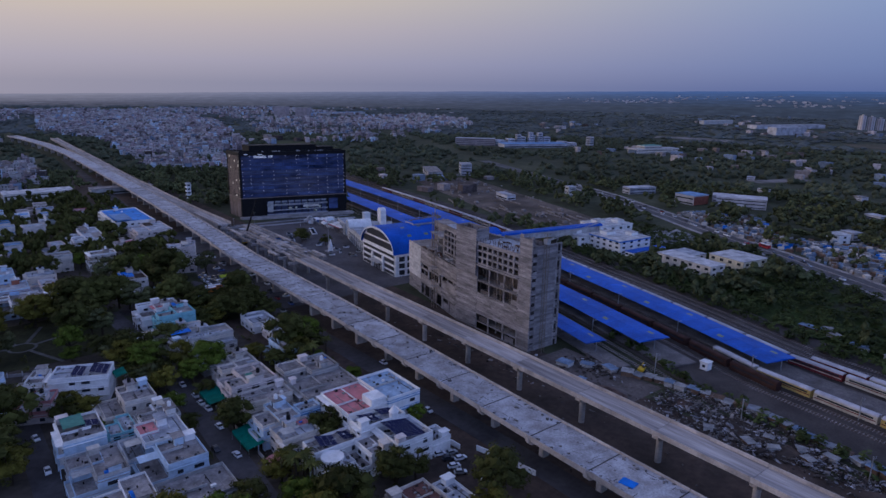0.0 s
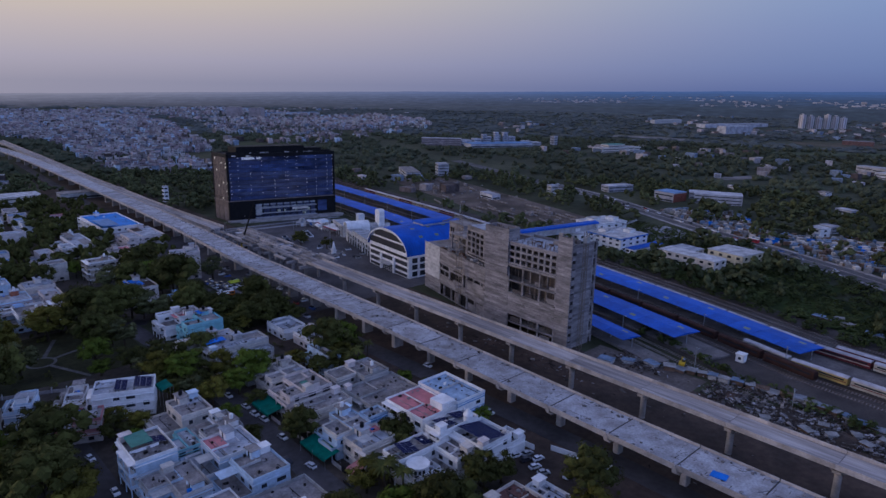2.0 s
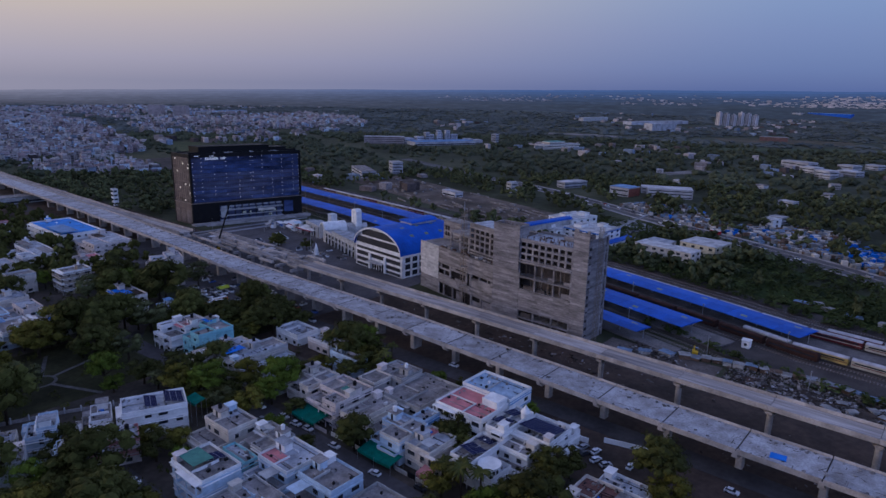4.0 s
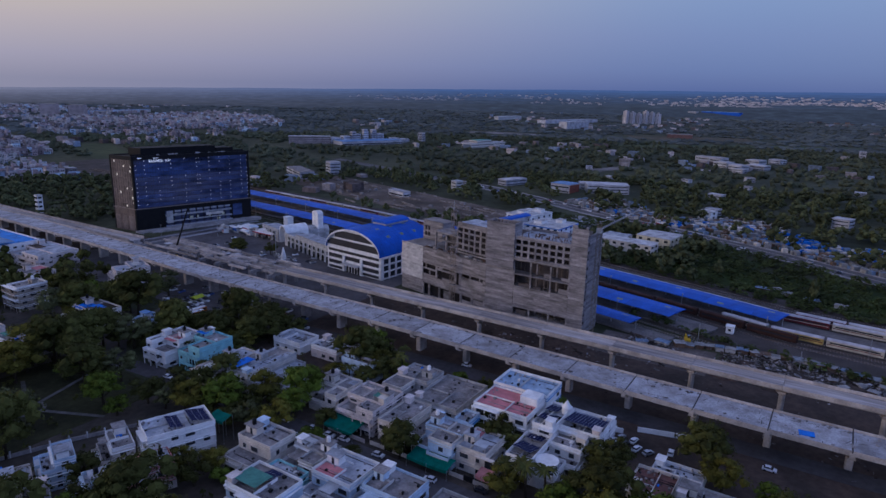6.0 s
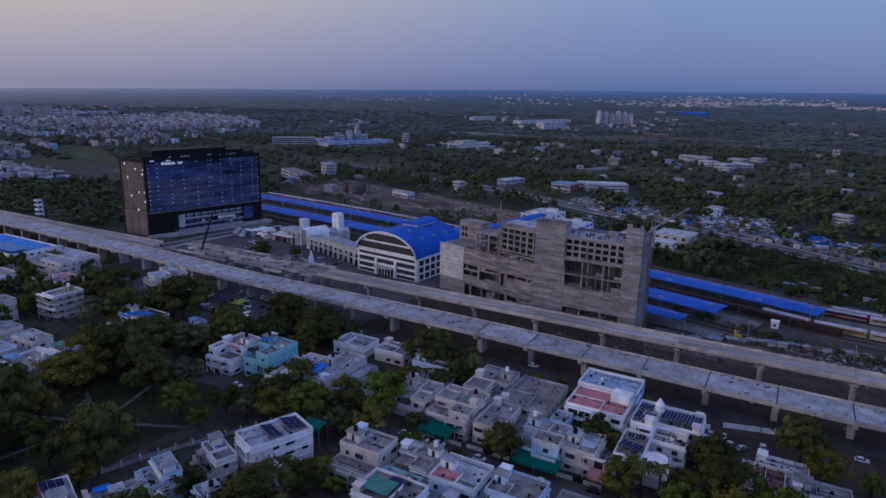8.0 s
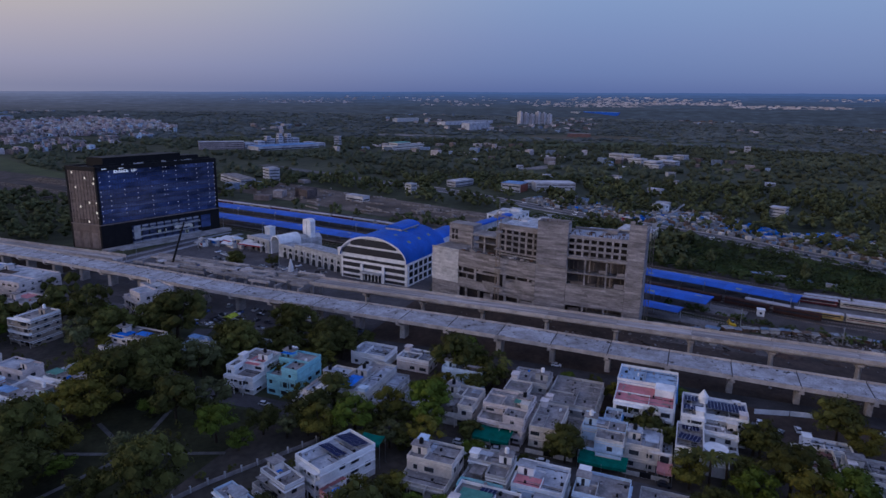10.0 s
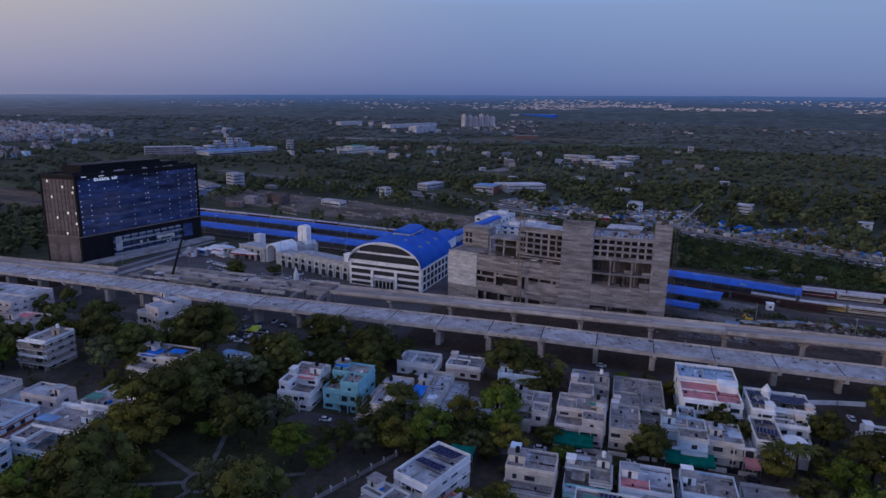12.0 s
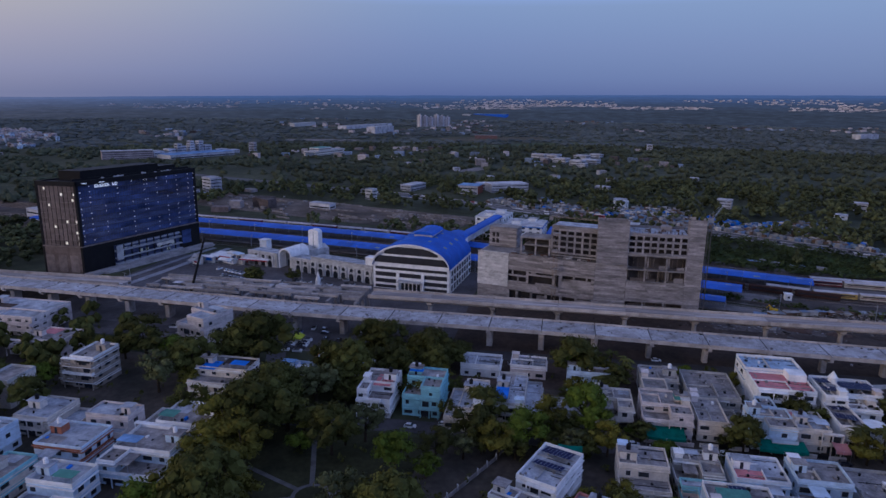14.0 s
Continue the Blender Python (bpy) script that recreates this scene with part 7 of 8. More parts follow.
PALEYARD = mat("pale_dusty_yard", (0.26, 0.23, 0.22), 0.95, vary=0.5, scale=0.03, fine=0.2, second=(0.09, 0.09, 0.07))
FARMEADOW = mat("far_meadow", (0.075, 0.088, 0.04), 0.95, vary=0.5, scale=0.012, fine=0.08, second=(0.05, 0.066, 0.03))
OPENLAND = (([(1560, 560), (1640, 450), (1690, 300)], 130, FIELDBROWN, "bare reddish field between far woods"), ([(1390, 930), (1430, 850), (1430, 760)], 70, PALEYARD, "pale dusty yard among far trees"), ([(1240, 530), (1480, 300), (1700, -40)], 60, FARMEADOW, "dull green meadow between woods"), ([(820, 400), (905, 368)], 26, PALEYARD, "pale grey court among trees"), ([(430, 880), (500, 1080), (560, 1230)], 60, FARMEADOW, "dull green open strip beside the town"))
for k, (pts, w, mt, lab) in enumerate(OPENLAND):
    solid("field", ribbon(pts, w, 0.08 + 0.01 * k), mt, lab, "field", kind="structure")
    for (xa, ya), (xb, yb) in zip(pts[:-1], pts[1:]):
        for q in range(6):
            FARKEEP.append((xa + (xb - xa) * q / 5, ya + (yb - ya) * q / 5, w * 0.5))

YARD = mat("yard_dirt", (0.21, 0.165, 0.135), 0.95, vary=0.5, scale=0.03, fine=0.3, second=(0.08, 0.065, 0.05))
solid("cleared_yard", ribbon([(412, 335), (440, 430), (470, 540), (500, 640)], 78, 0.06), YARD, "bare brown cleared land beside the railway", "ground", kind="structure")
solid("station_car_park", Geo().box(-27, 27, -22, 22, -0.2, 0.07), mat("pale_car_park_concrete", (0.4, 0.39, 0.4), 0.9, vary=0.3, scale=0.08, fine=0.6), "pale concrete car park behind the railway office", "car park", (448, 283, 0), -22, kind="structure")
for k in range(20):
    put_car(428 + rr.uniform(0, 44), 266 + rr.uniform(0, 36), rr.choice([70, 160]) + rr.uniform(-5, 5))

# ---- construction camp: tin sheds, rubble, digger ----
SHEETS = [mat("grey_tin_sheet", (0.3, 0.31, 0.33), 0.6, 0.3, vary=0.4), mat("rusty_tin_sheet", (0.2, 0.13, 0.09), 0.8, 0.1, vary=0.4), mat("washed_blue_sheet", (0.22, 0.3, 0.42), 0.8, vary=0.4), mat("pale_asbestos_sheet", (0.36, 0.35, 0.34), 0.9, vary=0.4)]


def tin_shed(x, y, lx, ly, h, turn, material, where="on the building site"):
    s = thing("tin_shed", "low patched tin shed " + where, "shed", (x, y, 0), turn, group="site sheds")
    part("wall", Geo().box(-lx / 2, lx / 2, -ly / 2, ly / 2, 0, h), SHEETS[1] if rr.random() < 0.4 else GREY, s)
    g = Geo()
    n = 5
    for k in range(n):
        y0 = -ly / 2 - 0.3 + (ly + 0.6) * k / n
        z = rr.uniform(0, 0.12)
        g.box(-lx / 2 - 0.4, lx / 2 + 0.4, y0, y0 + (ly + 0.6) / n - 0.04, h + z, h + z + 0.08)
    part("roof_sheet", g, material, s)


# a chain of patched sheds along the railway side
chain = [(211, 146), (216, 130), (220, 112), (222.5, 95), (219, 78), (217.5, 62), (212, 44), (208, 22)]
for (xa, ya), (xb, yb) in zip(chain[:-1], chain[1:]):
    tn = -math.degrees(math.atan2(xb - xa, yb - ya))
    for k in range(4):
        s = (k + 0.5) / 4
        tin_shed(xa + (xb - xa) * s + rr.uniform(-0.8, 0.8), ya + (yb - ya) * s, rr.uniform(2.4, 4.0), rr.uniform(2.8, 4.6), rr.uniform(1.2, 2.2), tn + rr.uniform(-12, 12), rr.choice(SHEETS + [SHEETS[3], SHEETS[3]]))
for x, y, lx, ly, tn in ((199, 87, 2.6, 4.5, -30), (207, 84, 2.4, 3, 15), (204, 70, 2.6, 3.6, -20), (197, 100, 2, 3, 30), (211, 66, 2.4, 4, -10), (202, 80, 2, 3.4, 40), (208, 74, 2.2, 3, -50), (198, 166, 4.5, 6, 10), (204, 159, 3, 5, 20), (209, 151, 3.5, 6, -15), (190, 151, 4, 3, 5)):
    tin_shed(x, y, lx, ly, 1.6, tn, SHEETS[2] if y > 145 else SHEETS[3])
for x, y, lx, ly, h, tn in ((328, 122, 4, 9, 1.7, -4), (326, 110, 3.5, 6, 1.9, -20), (321, 97, 4, 8, 1.6, 2), (333, 116, 3, 5, 1.5, 30), (318, 83, 3.5, 6, 1.8, -12)):
    tin_shed(x, y, lx, ly, h, tn, SHEETS[2] if lx == 4 else SHEETS[3], "in scrub beside the railway")
# raised dirt: spoil heaps with soft uneven slopes
SPOIL = mat("reddish_spoil", (0.13, 0.085, 0.068), 0.95, vary=0.45, scale=0.25, fine=1.5)
for x, y, rx, ry, h in ((192, 138, 7, 9, 1.8), (188, 121, 5, 7, 1.2), (206, 96, 9, 10, 1.3), (204, 76, 8, 9, 1.4), (187, 103, 4, 8, 0.9), (207, 116, 7, 8, 1.0), (200, 50, 7, 12, 1.2)):
    g = Geo()
    n, m = 20, 6
    for q in range(m + 1):
        for k in range(n):
            w = 2 * math.pi * k / n
            f = q / m * (0.82 + 0.3 * noise.noise(Vector((math.cos(w) * 1.5, math.sin(w) * 1.5, x))))
            z = h * (1 - (q / m) ** 1.4) * (1 + 0.5 * noise.noise(Vector((math.cos(w) * f * 3, math.sin(w) * f * 3, y)))) - (0.3 if q == m else 0)
            g.v.append((rx * f * math.cos(w), ry * f * math.sin(w), z))
    for q in range(m):
        g.f += [(q * n + k, (q + 1) * n + k, (q + 1) * n + (k + 1) % n, q * n + (k + 1) % n) for k in range(n)]
    solid("spoil_heap", g, SPOIL if y > 115 else DIRT, "low heap of brown spoil on the building site", "spoil heap", (x, y, 0), kind="structure")
# rubble, boards and sheets: dense round the heaps, thin towards the viaduct
piles = {"pale": Geo(), "grey": Geo(), "dark": Geo()}
spotsr = [(206, 116, 7, 9, 500), (204, 97, 8, 8, 900), (203, 84, 8, 6, 1000), (206, 70, 7, 6, 700), (203, 52, 6, 9, 500), (207, 156, 7, 9, 420), (218, 100, 3, 30, 500), (193, 100, 5, 30, 260), (190, 160, 7, 25, 200), (176, 200, 8, 70, 160), (150, 60, 10, 60, 160)]
for x0, y0, sx, sy, n in spotsr:
    for k in range(n):
        x, y = rr.gauss(x0, sx * 0.6), rr.gauss(y0, sy * 0.6)
        w = rr.choice([0.1, 0.14, 0.2, 0.2, 0.3, 0.5])
        m = Matrix.Translation((x, y, rr.uniform(0.0, 0.9 if n > 400 else 0.1))) @ Euler((rr.uniform(-0.35, 0.35), rr.uniform(-0.35, 0.35), rr.uniform(0, 3.14))).to_matrix().to_4x4()
        ln = w * rr.choice([0.8, 1.2, 2.0, 3.5])
        piles[rr.choice(["pale", "grey", "grey", "dark", "dark", "dark"])].box(-w, w, -ln, ln, -0.1, rr.choice([0.06, 0.1, w * 0.8]), m)
for kd, mt, words in (("pale", mat("pale_scrap", (0.52, 0.5, 0.52), 0.9, vary=0.4, scale=0.3, fine=2, island=0.6), "pale sheets, sacks and boards heaped on dirt"), ("grey", RUBBLE, "grey broken concrete and planks heaped on dirt"), ("dark", mat("dark_scrap", (0.1, 0.08, 0.07), 0.95, vary=0.4, scale=0.3, fine=2, island=0.6), "dark brown scrap and timber heaped on dirt")):
    tagged(solid("rubble", piles[kd], mt, words, "rubble"), kind="stuff")
patch("site_yard", 184, 212, 128, 178, 0.05, mat("pale_trampled_dirt", (0.15, 0.125, 0.112), 0.95, vary=0.45, scale=0.1, fine=0.8), "pale trampled dirt of the building site", "ground")
dg = thing("excavator", "yellow excavator standing on the dirt", "excavator", (218, 142, 0.05), 20)
part("track", Geo().box(-2, 2, -1.5, -0.9, 0, 0.8), BLACK, dg)
part("track", Geo().box(-2, 2, 0.9, 1.5, 0, 0.8), BLACK, dg)
part("body", Geo().box(-2.0, 1.4, -1.2, 1.2, 0.9, 2.0), YELLOW, dg)
part("cab", Geo().box(0.2, 1.5, -1.1, 0.0, 2.0, 3.1), PANE, dg)
part("boom", Geo().tube((1.2, 0.3, 1.8), (3.4, 0.3, 2.9), 0.25, seg=6).tube((3.4, 0.3, 2.9), (5.0, 0.3, 0.8), 0.2, seg=6), YELLOW, dg)
# ---- shanty roofs beyond the main road ----
g = {k: Geo() for k in range(5)}
def hw_line(y):
    for (xa, ya), (xb, yb) in zip(HW[:-1], HW[1:]):
        if y <= yb:
            break
    return xa + (xb - xa) * (y - ya) / (yb - ya)


for k in range(5200):
    x, y = rr.uniform(380, 660), rr.uniform(20, 330)
    q = x - hw_line(y)
    if q < 13 or q > 95 + 25 * math.sin(y * 0.05) - 0.22 * max(0, y - 130):
        continue
    a, b, h = rr.uniform(0.8, 2.2), rr.uniform(0.8, 2.4), rr.uniform(1.4, 3.0)
    m = pose(x, y, 0, 0, 0, 25 + rr.uniform(-25, 25))
    blue = math.hypot(x - 492, (y - 92) * 0.8) < 34 or noise.noise(Vector((x * 0.05, y * 0.05, 2))) > 0.42
    g[rr.choice([4, 4, 2, 0]) if blue else rr.choice([0, 1, 1, 2, 2, 3, 3, 1])].box(-a, a, -b, b, 0, h, m)
for k, (mt, col) in enumerate(((CREAM, "pale"), (SHEETS[3], "grey"), (SHEETS[2], "faded blue"), (SHEETS[1], "rusty"), (TARP, "bright blue"))):
    tagged(solid("shanty_roofs", g[k], mt, "crowded low huts with " + col + " sheet roofs", "huts"), kind="stuff")
# low sheds, walls and stacks in the cleared yard
g = Geo()
for k in range(85):
    s = rr.random()
    x, y = 412 + 90 * s + rr.gauss(0, 20), 335 + 310 * s + rr.uniform(-12, 12)
    m = pose(x, y, 0, 0, 0, -16 + rr.uniform(-12, 12))
    a, b, h = rr.choice([(1.2, 3, 2.2), (0.3, 14, 1.6), (0.3, 10, 1.4), (1.5, 2, 2), (0.8, 1, 1.0)])
    g.box(-a, a, -b * rr.uniform(0.5, 1.2), b, 0, h, m)
tagged(solid("yard_sheds", g, ROOFTOP, "brown-grey low walls, stacks and huts in the yard", "sheds"), kind="stuff")
lot = thing("boundary_wall", "pale low boundary wall round the car park", "wall", (0, 0, 0))
for a, b in (((119.2, 152), (120.4, 142)), ((124.4, 138.4), (127.5, 127)), ((127.6, 126.6), (129.4, 117))):
    part("wall", Geo().sweep([(*a, 0), (*b, 0)], [(-0.15, 0), (0.15, 0), (0.15, 1.8), (-0.15, 1.8)]), WHITE, lot)

# ---- trees ----
RNG = random.Random(21)


def leaf_quads(centres, normals, size, rs, up=0.0):
    """Small bent leaf sprays as quads, at centres, roughly facing along normals."""
    n = len(centres)
    nn = normals + rs.normal(0, 0.36, (n, 3)) + np.array([0, 0, up])
    nn /= np.linalg.norm(nn, axis=1)[:, None]
    ref = rs.normal(0, 1, (n, 3))
    u = np.cross(nn, ref)
    u /= np.linalg.norm(u, axis=1)[:, None]
    v = np.cross(nn, u)
    s = (size * rs.uniform(0.55, 1.3, n))[:, None]
    a = centres - u * s * 0.5
    b = centres - v * s * 0.32 + nn * s * 0.12
    c = centres + u * s * 0.5
    d = centres + v * s * 0.32 + nn * s * 0.12
    return np.stack([a, b, c, d], 1).reshape(-1, 3)


def lump_faces():
    """The twelve rhombic faces of a rounded lump, as indices into its corners."""
    pts = [Vector((a, b, c)) for a in (-1, 1) for b in (-1, 1) for c in (-1, 1)]
    ax = [Vector((2, 0, 0)), Vector((-2, 0, 0)), Vector((0, 2, 0)), Vector((0, -2, 0)), Vector((0, 0, 2)), Vector((0, 0, -2))]
    allp = pts + ax
    faces = []
    for i in range(6):
        for k in range(i + 1, 6):
            if ax[i].dot(ax[k]) == 0:
                mid = (ax[i] + ax[k]) / 2
                e = [q for q in range(8) if (pts[q] - mid).length < 1.01]
                faces.append((6 + 2 + i, e[0], 8 + k, e[1]))
    return np.array([tuple(p / 1.87) for p in allp]), np.array(faces)


LUMP_P, LUMP_F = lump_faces()


def crown_cloud(rs, R, H, base, clumps, per, size, up=0.0, core=0.0):
    """Leaves of a crown: clumps round the limbs' ends inside an uneven dome, each on a dense heart of foliage."""
    cs = []
    for k in range(clumps):
        w, z = rs.uniform(0, 2 * np.pi), rs.uniform(-0.75, 1.0)
        rad = math.sqrt(max(0.05, 1 - (z * 0.95) ** 2)) * rs.uniform(0.35, 0.92)
        cs.append((R * rad * math.cos(w), R * rad * math.sin(w), base + H * (0.5 + 0.42 * z)))
    cs = np.array(cs)
    out, nor, hearts = [], [], []
    for c in cs:
        r = R * rs.uniform(0.24, 0.42)
        d = rs.normal(0, 1, (per, 3))
        d[:, 2] = np.abs(d[:, 2]) * 0.9 - 0.25
        d /= np.linalg.norm(d, axis=1)[:, None]
        rad = r * rs.uniform(0.55, 1.08, per) ** 0.6
        p = c + d * rad[:, None] * np.array([1, 1, 0.78])
        out.append(p)
        nor.append(d)
        if core:
            w = rs.uniform(0, 6.28)
            q = LUMP_P * (core * r * rs.uniform(0.78, 1.12, 14))[:, None]
            q = np.stack([q[:, 0] * math.cos(w) - q[:, 1] * math.sin(w), q[:, 0] * math.sin(w) + q[:, 1] * math.cos(w), q[:, 2] * 0.8], 1) + c
            hearts.append(q[LUMP_F].reshape(-1, 3))
    leaves = leaf_quads(np.concatenate(out), np.concatenate(nor), size, rs, up)
    return (np.concatenate([leaves] + hearts) if hearts else leaves), cs


def quads_mesh(name, v, material):
    me = bpy.data.meshes.new(name)
    n = len(v) // 4
    me.vertices.add(len(v))
    me.vertices.foreach_set("co", np.ascontiguousarray(v, dtype=np.float32).ravel())
    me.loops.add(4 * n)
    me.loops.foreach_set("vertex_index", np.arange(4 * n, dtype=np.int32))
    me.polygons.add(n)
    me.polygons.foreach_set("loop_start", np.arange(0, 4 * n, 4, dtype=np.int32))
    me.materials.append(material)
    me.update()
    me.validate()
    return me


TREE_LABEL = {"dark_leaves": "broad dark green tree with a dense uneven crown", "fresh_leaves": "bright green leafy tree with a round crown", "olive_leaves": "olive yellow-green tree with a loose crown", "dusty_leaves": "pale dusty green tree with a thin crown"}


def make_tree(seed, R, H, trunk, material, clumps=32, per=42, size=0.58):
    rs = np.random.RandomState(seed)
    t = thing("tree", TREE_LABEL[material.name], "tree", group="trees")
    v, cs = crown_cloud(rs, R, H, trunk, clumps, int(per * 1.12), size, 0.15, 0.62)
    g = Geo().tube((0, 0, -0.3), (0.15, 0.1, trunk + H * 0.35), 0.36, 0.22, 8)
    for c in cs[:7]:
        g.tube((0.1, 0.05, trunk + H * 0.05), tuple(c), 0.2, 0.06, 5)
    part("trunk", g, BARK, t)
    ob = new("crown", quads_mesh("crown", v, material))
    ob.parent = t
    return t


def make_palm(seed):
    rs = np.random.RandomState(seed)
    t = thing("palm_tree", "slender palm with a tuft of drooping fronds", "palm", group="palms")
    part("trunk", Geo().tube((0, 0, -0.3), (0.3, 0.2, 9.0), 0.28, 0.2, 8), BARK, t)
    g = Geo()
    for k in range(16):
        w = 2 * math.pi * k / 16 + rs.uniform(-0.2, 0.2)
        up = rs.uniform(0.2, 1.6)
        p = [Vector((0.3, 0.2, 9.0))]
        for j in range(1, 6):
            s = j / 5
            p.append(Vector((0.3 + math.cos(w) * 3.0 * s, 0.2 + math.sin(w) * 3.0 * s, 9.0 + up * math.sin(s * 2.2) - 1.4 * s * s)))
        side = Vector((-math.sin(w), math.cos(w), 0))
        for j in range(5):
            wa, wb = 0.45 * (1 - (j / 5) ** 2) + 0.05, 0.45 * (1 - ((j + 1) / 5) ** 2) + 0.02
            for s in (-1, 1):
                g.quad(tuple(p[j]), tuple(p[j + 1]), tuple(p[j + 1] + side * s * wb - Vector((0, 0, wb * 0.6))), tuple(p[j] + side * s * wa - Vector((0, 0, wa * 0.6))))
    part("fronds", g, LEAF, t)
    return t


KINDS = {"dark": [make_tree(11, 5.2, 7.5, 2.6, LEAF), make_tree(12, 6.0, 8.5, 3.0, LEAF, 42), make_tree(13, 4.2, 7.0, 2.4, LEAF, 28)],
         "fresh": [make_tree(21, 4.6, 6.5, 2.2, LEAFB), make_tree(22, 3.6, 5.2, 1.8, LEAFB, 26)],
         "olive": [make_tree(31, 5.0, 7.2, 2.6, LEAFY), make_tree(32, 4.0, 6.0, 2.2, LEAFY, 28)],
         "dusty": [make_tree(41, 4.4, 6.0, 2.8, LEAFG, 26, 34)],
         "palm": [make_palm(51)]}
used_kind = set()


def put_tree(x, y, kind=None, s=1.0):
    kind = kind or RNG.choice(["dark"] * 7 + ["fresh", "olive", "dusty"])
    t = RNG.choice(KINDS[kind])
    m = pose(x, y, 0, 0, 0, RNG.uniform(0, 360)) @ Matrix.Diagonal((s * RNG.uniform(1.05, 1.3), s * RNG.uniform(1.05, 1.3), s * RNG.uniform(0.95, 1.25), 1))
    if t.name not in used_kind:
        used_kind.add(t.name)
        t.matrix_world = m
        return
    copy_thing(t, m)


# footprints to keep clear
FOOT = []
for o in scene.objects:
    if o.parent is None and o.type == "EMPTY" and o.get("category") in ("house", "building"):
        w = next(c for c in o.children if c.name.startswith("wall"))
        c = o.matrix_world.translation
        FOOT.append((c.x, c.y, max(v.co.x for v in w.data.vertices), max(v.co.y for v in w.data.vertices)))


def clear(x, y, pad=1.5):
    return all(abs(x - a) > b + pad or abs(y - c) > d + pad for a, c, b, d in FOOT)


def on_road(x, y):
    if x < 47 and 354 < y < 430 and math.hypot(x - 29, y - 356) > 4:
        return True
    if 39 < x < 48 and 240 < y < 254:
        return True
    return abs(x - 61) < 5.5 and 30 < y < 345 or abs(x - 11.5) < 5 and 110 < y < 262 or abs(x - 127) < 6 or x > 130 and x < 176 or math.hypot(x - 18.2, y - 319) < 12 or (107 < x < 125 and 118 < y < 146) or (97 < x < 131 and 340 < y < 396)


spots = []


def scatter(n, x0, x1, y0, y1, gap, kinds=None, s=(0.8, 1.2), pad=1.5):
    tries = 0
    while n > 0 and tries < 4000:
        tries += 1
        x, y = RNG.uniform(x0, x1), RNG.uniform(y0, y1)
        if 3 < x < 36 and 294 < y < 338 or math.hypot(x - 38, y - 340) < 8:      # the open lawn of the park
            continue
        if x > 90 and 247 < y < 293 or 84 < x < 96 and 196 < y < 236 or 46 < x < 68 and 280 < y < 334:      # low roofs that stand free
            continue
        if clear(x, y, pad) and not on_road(x, y) and all((x - a) ** 2 + (y - b) ** 2 > gap * gap for a, b in spots):
            spots.append((x, y))
            put_tree(x, y, RNG.choice(kinds) if kinds else None, RNG.uniform(*s))
            n -= 1


D = ["dark"] * 6 + ["olive", "fresh", "fresh", "dusty"]
# picked-out trees of the park and the streets
for x, y, k, s in ((34, 299.5, "fresh", 1.2), (33, 290, "fresh", 1.0), (44, 289, "dark", 1.0), (53.5, 279, "dark", 1.05), (49, 313, "dusty", 1.3), (92, 420, "dark", 1.6), (90, 408, "fresh", 0.9), (67.5, 398, "dusty", 1.1), (74, 244, "fresh", 1.0), (60, 254.5, "dark", 1.0), (24.7, 356, "olive", 1.25), (37, 354, "olive", 1.2), (54.6, 352, "dark", 1.3), (50.3, 340, "dark", 1.3), (56, 262, "fresh", 1.0), (92, 177.5, "dark", 0.85), (88.5, 172.5, "dark", 0.9), (87, 167.5, "dark", 0.75), (93.5, 139, "dark", 0.85), (99, 137, "dark", 0.8), (66.5, 226, "dark", 0.6), (66, 195, "dark", 0.6), (54.5, 205, "dark", 0.6), (54, 221, "fresh", 0.6), (90.5, 386, "dark", 1.5), (95, 372, "dark", 1.2), (88, 398, "fresh", 1.0), (120, 384, "dusty", 1.1), (70.5, 338, "dusty", 1.1)):
    spots.append((x, y))
    put_tree(x, y, k, s)
# picked-out trees by the houses
for x, y, k, s in ((12, 352, "olive", 1.2), (112.4, 115, "dark", 0.85), (102.5, 108.5, "olive", 0.8), (104, 97, "fresh", 0.75), (93.3, 141, "dark", 0.85), (66.6, 159.4, "olive", 0.75), (63, 128, "olive", 0.95), (57, 122, "dark", 0.8), (73, 133, "dark", 0.8), (65, 142, "fresh", 0.8), (70, 120, "fresh", 1.0), (9, 308, "dusty", 0.95), (2, 327, "fresh", 0.8), (8, 336, "olive", 1.0), (1, 348, "olive", 1.15), (29.5, 222, "fresh", 0.6), (27, 229, "fresh", 0.7), (29, 236, "olive", 0.55), (22, 235, "dark", 0.8)):
    spots.append((x, y))
    put_tree(x, y, k, s)
# picked-out trees by the lane and the forecourt
for x, y, k, s in ((214, 408, "dark", 0.75), (210, 432, "olive", 0.6), (205, 428, "dark", 0.6), (0, 246, "dark", 0.9), (4.5, 236, "dark", 0.9), (-3, 236, "fresh", 0.8), (2, 227, "dark", 1.0), (-6, 224, "dark", 1.1), (3.5, 216, "dark", 0.9), (-3, 212, "dark", 1.0), (4, 205, "olive", 0.8), (-9, 235, "dark", 1.0)):
    spots.append((x, y))
    put_tree(x, y, k, s)
for x, y in ((120, 232), (112, 227), (70.3, 161), (73, 157.5), (69, 154), (74.5, 281), (94, 239), (72, 149.5), (76, 300)):
    spots.append((x, y))
    put_tree(x, y, "palm", RNG.uniform(0.85, 1.1))
scatter(34, 88, 124, 224, 338, 4.8, ["dark"] * 8 + ["olive", "fresh"], (0.6, 0.95))
scatter(22, -70, 50, 340, 360, 5.4, ["dark"] * 4 + ["olive"] * 4 + ["fresh"] * 2, (0.85, 1.25))
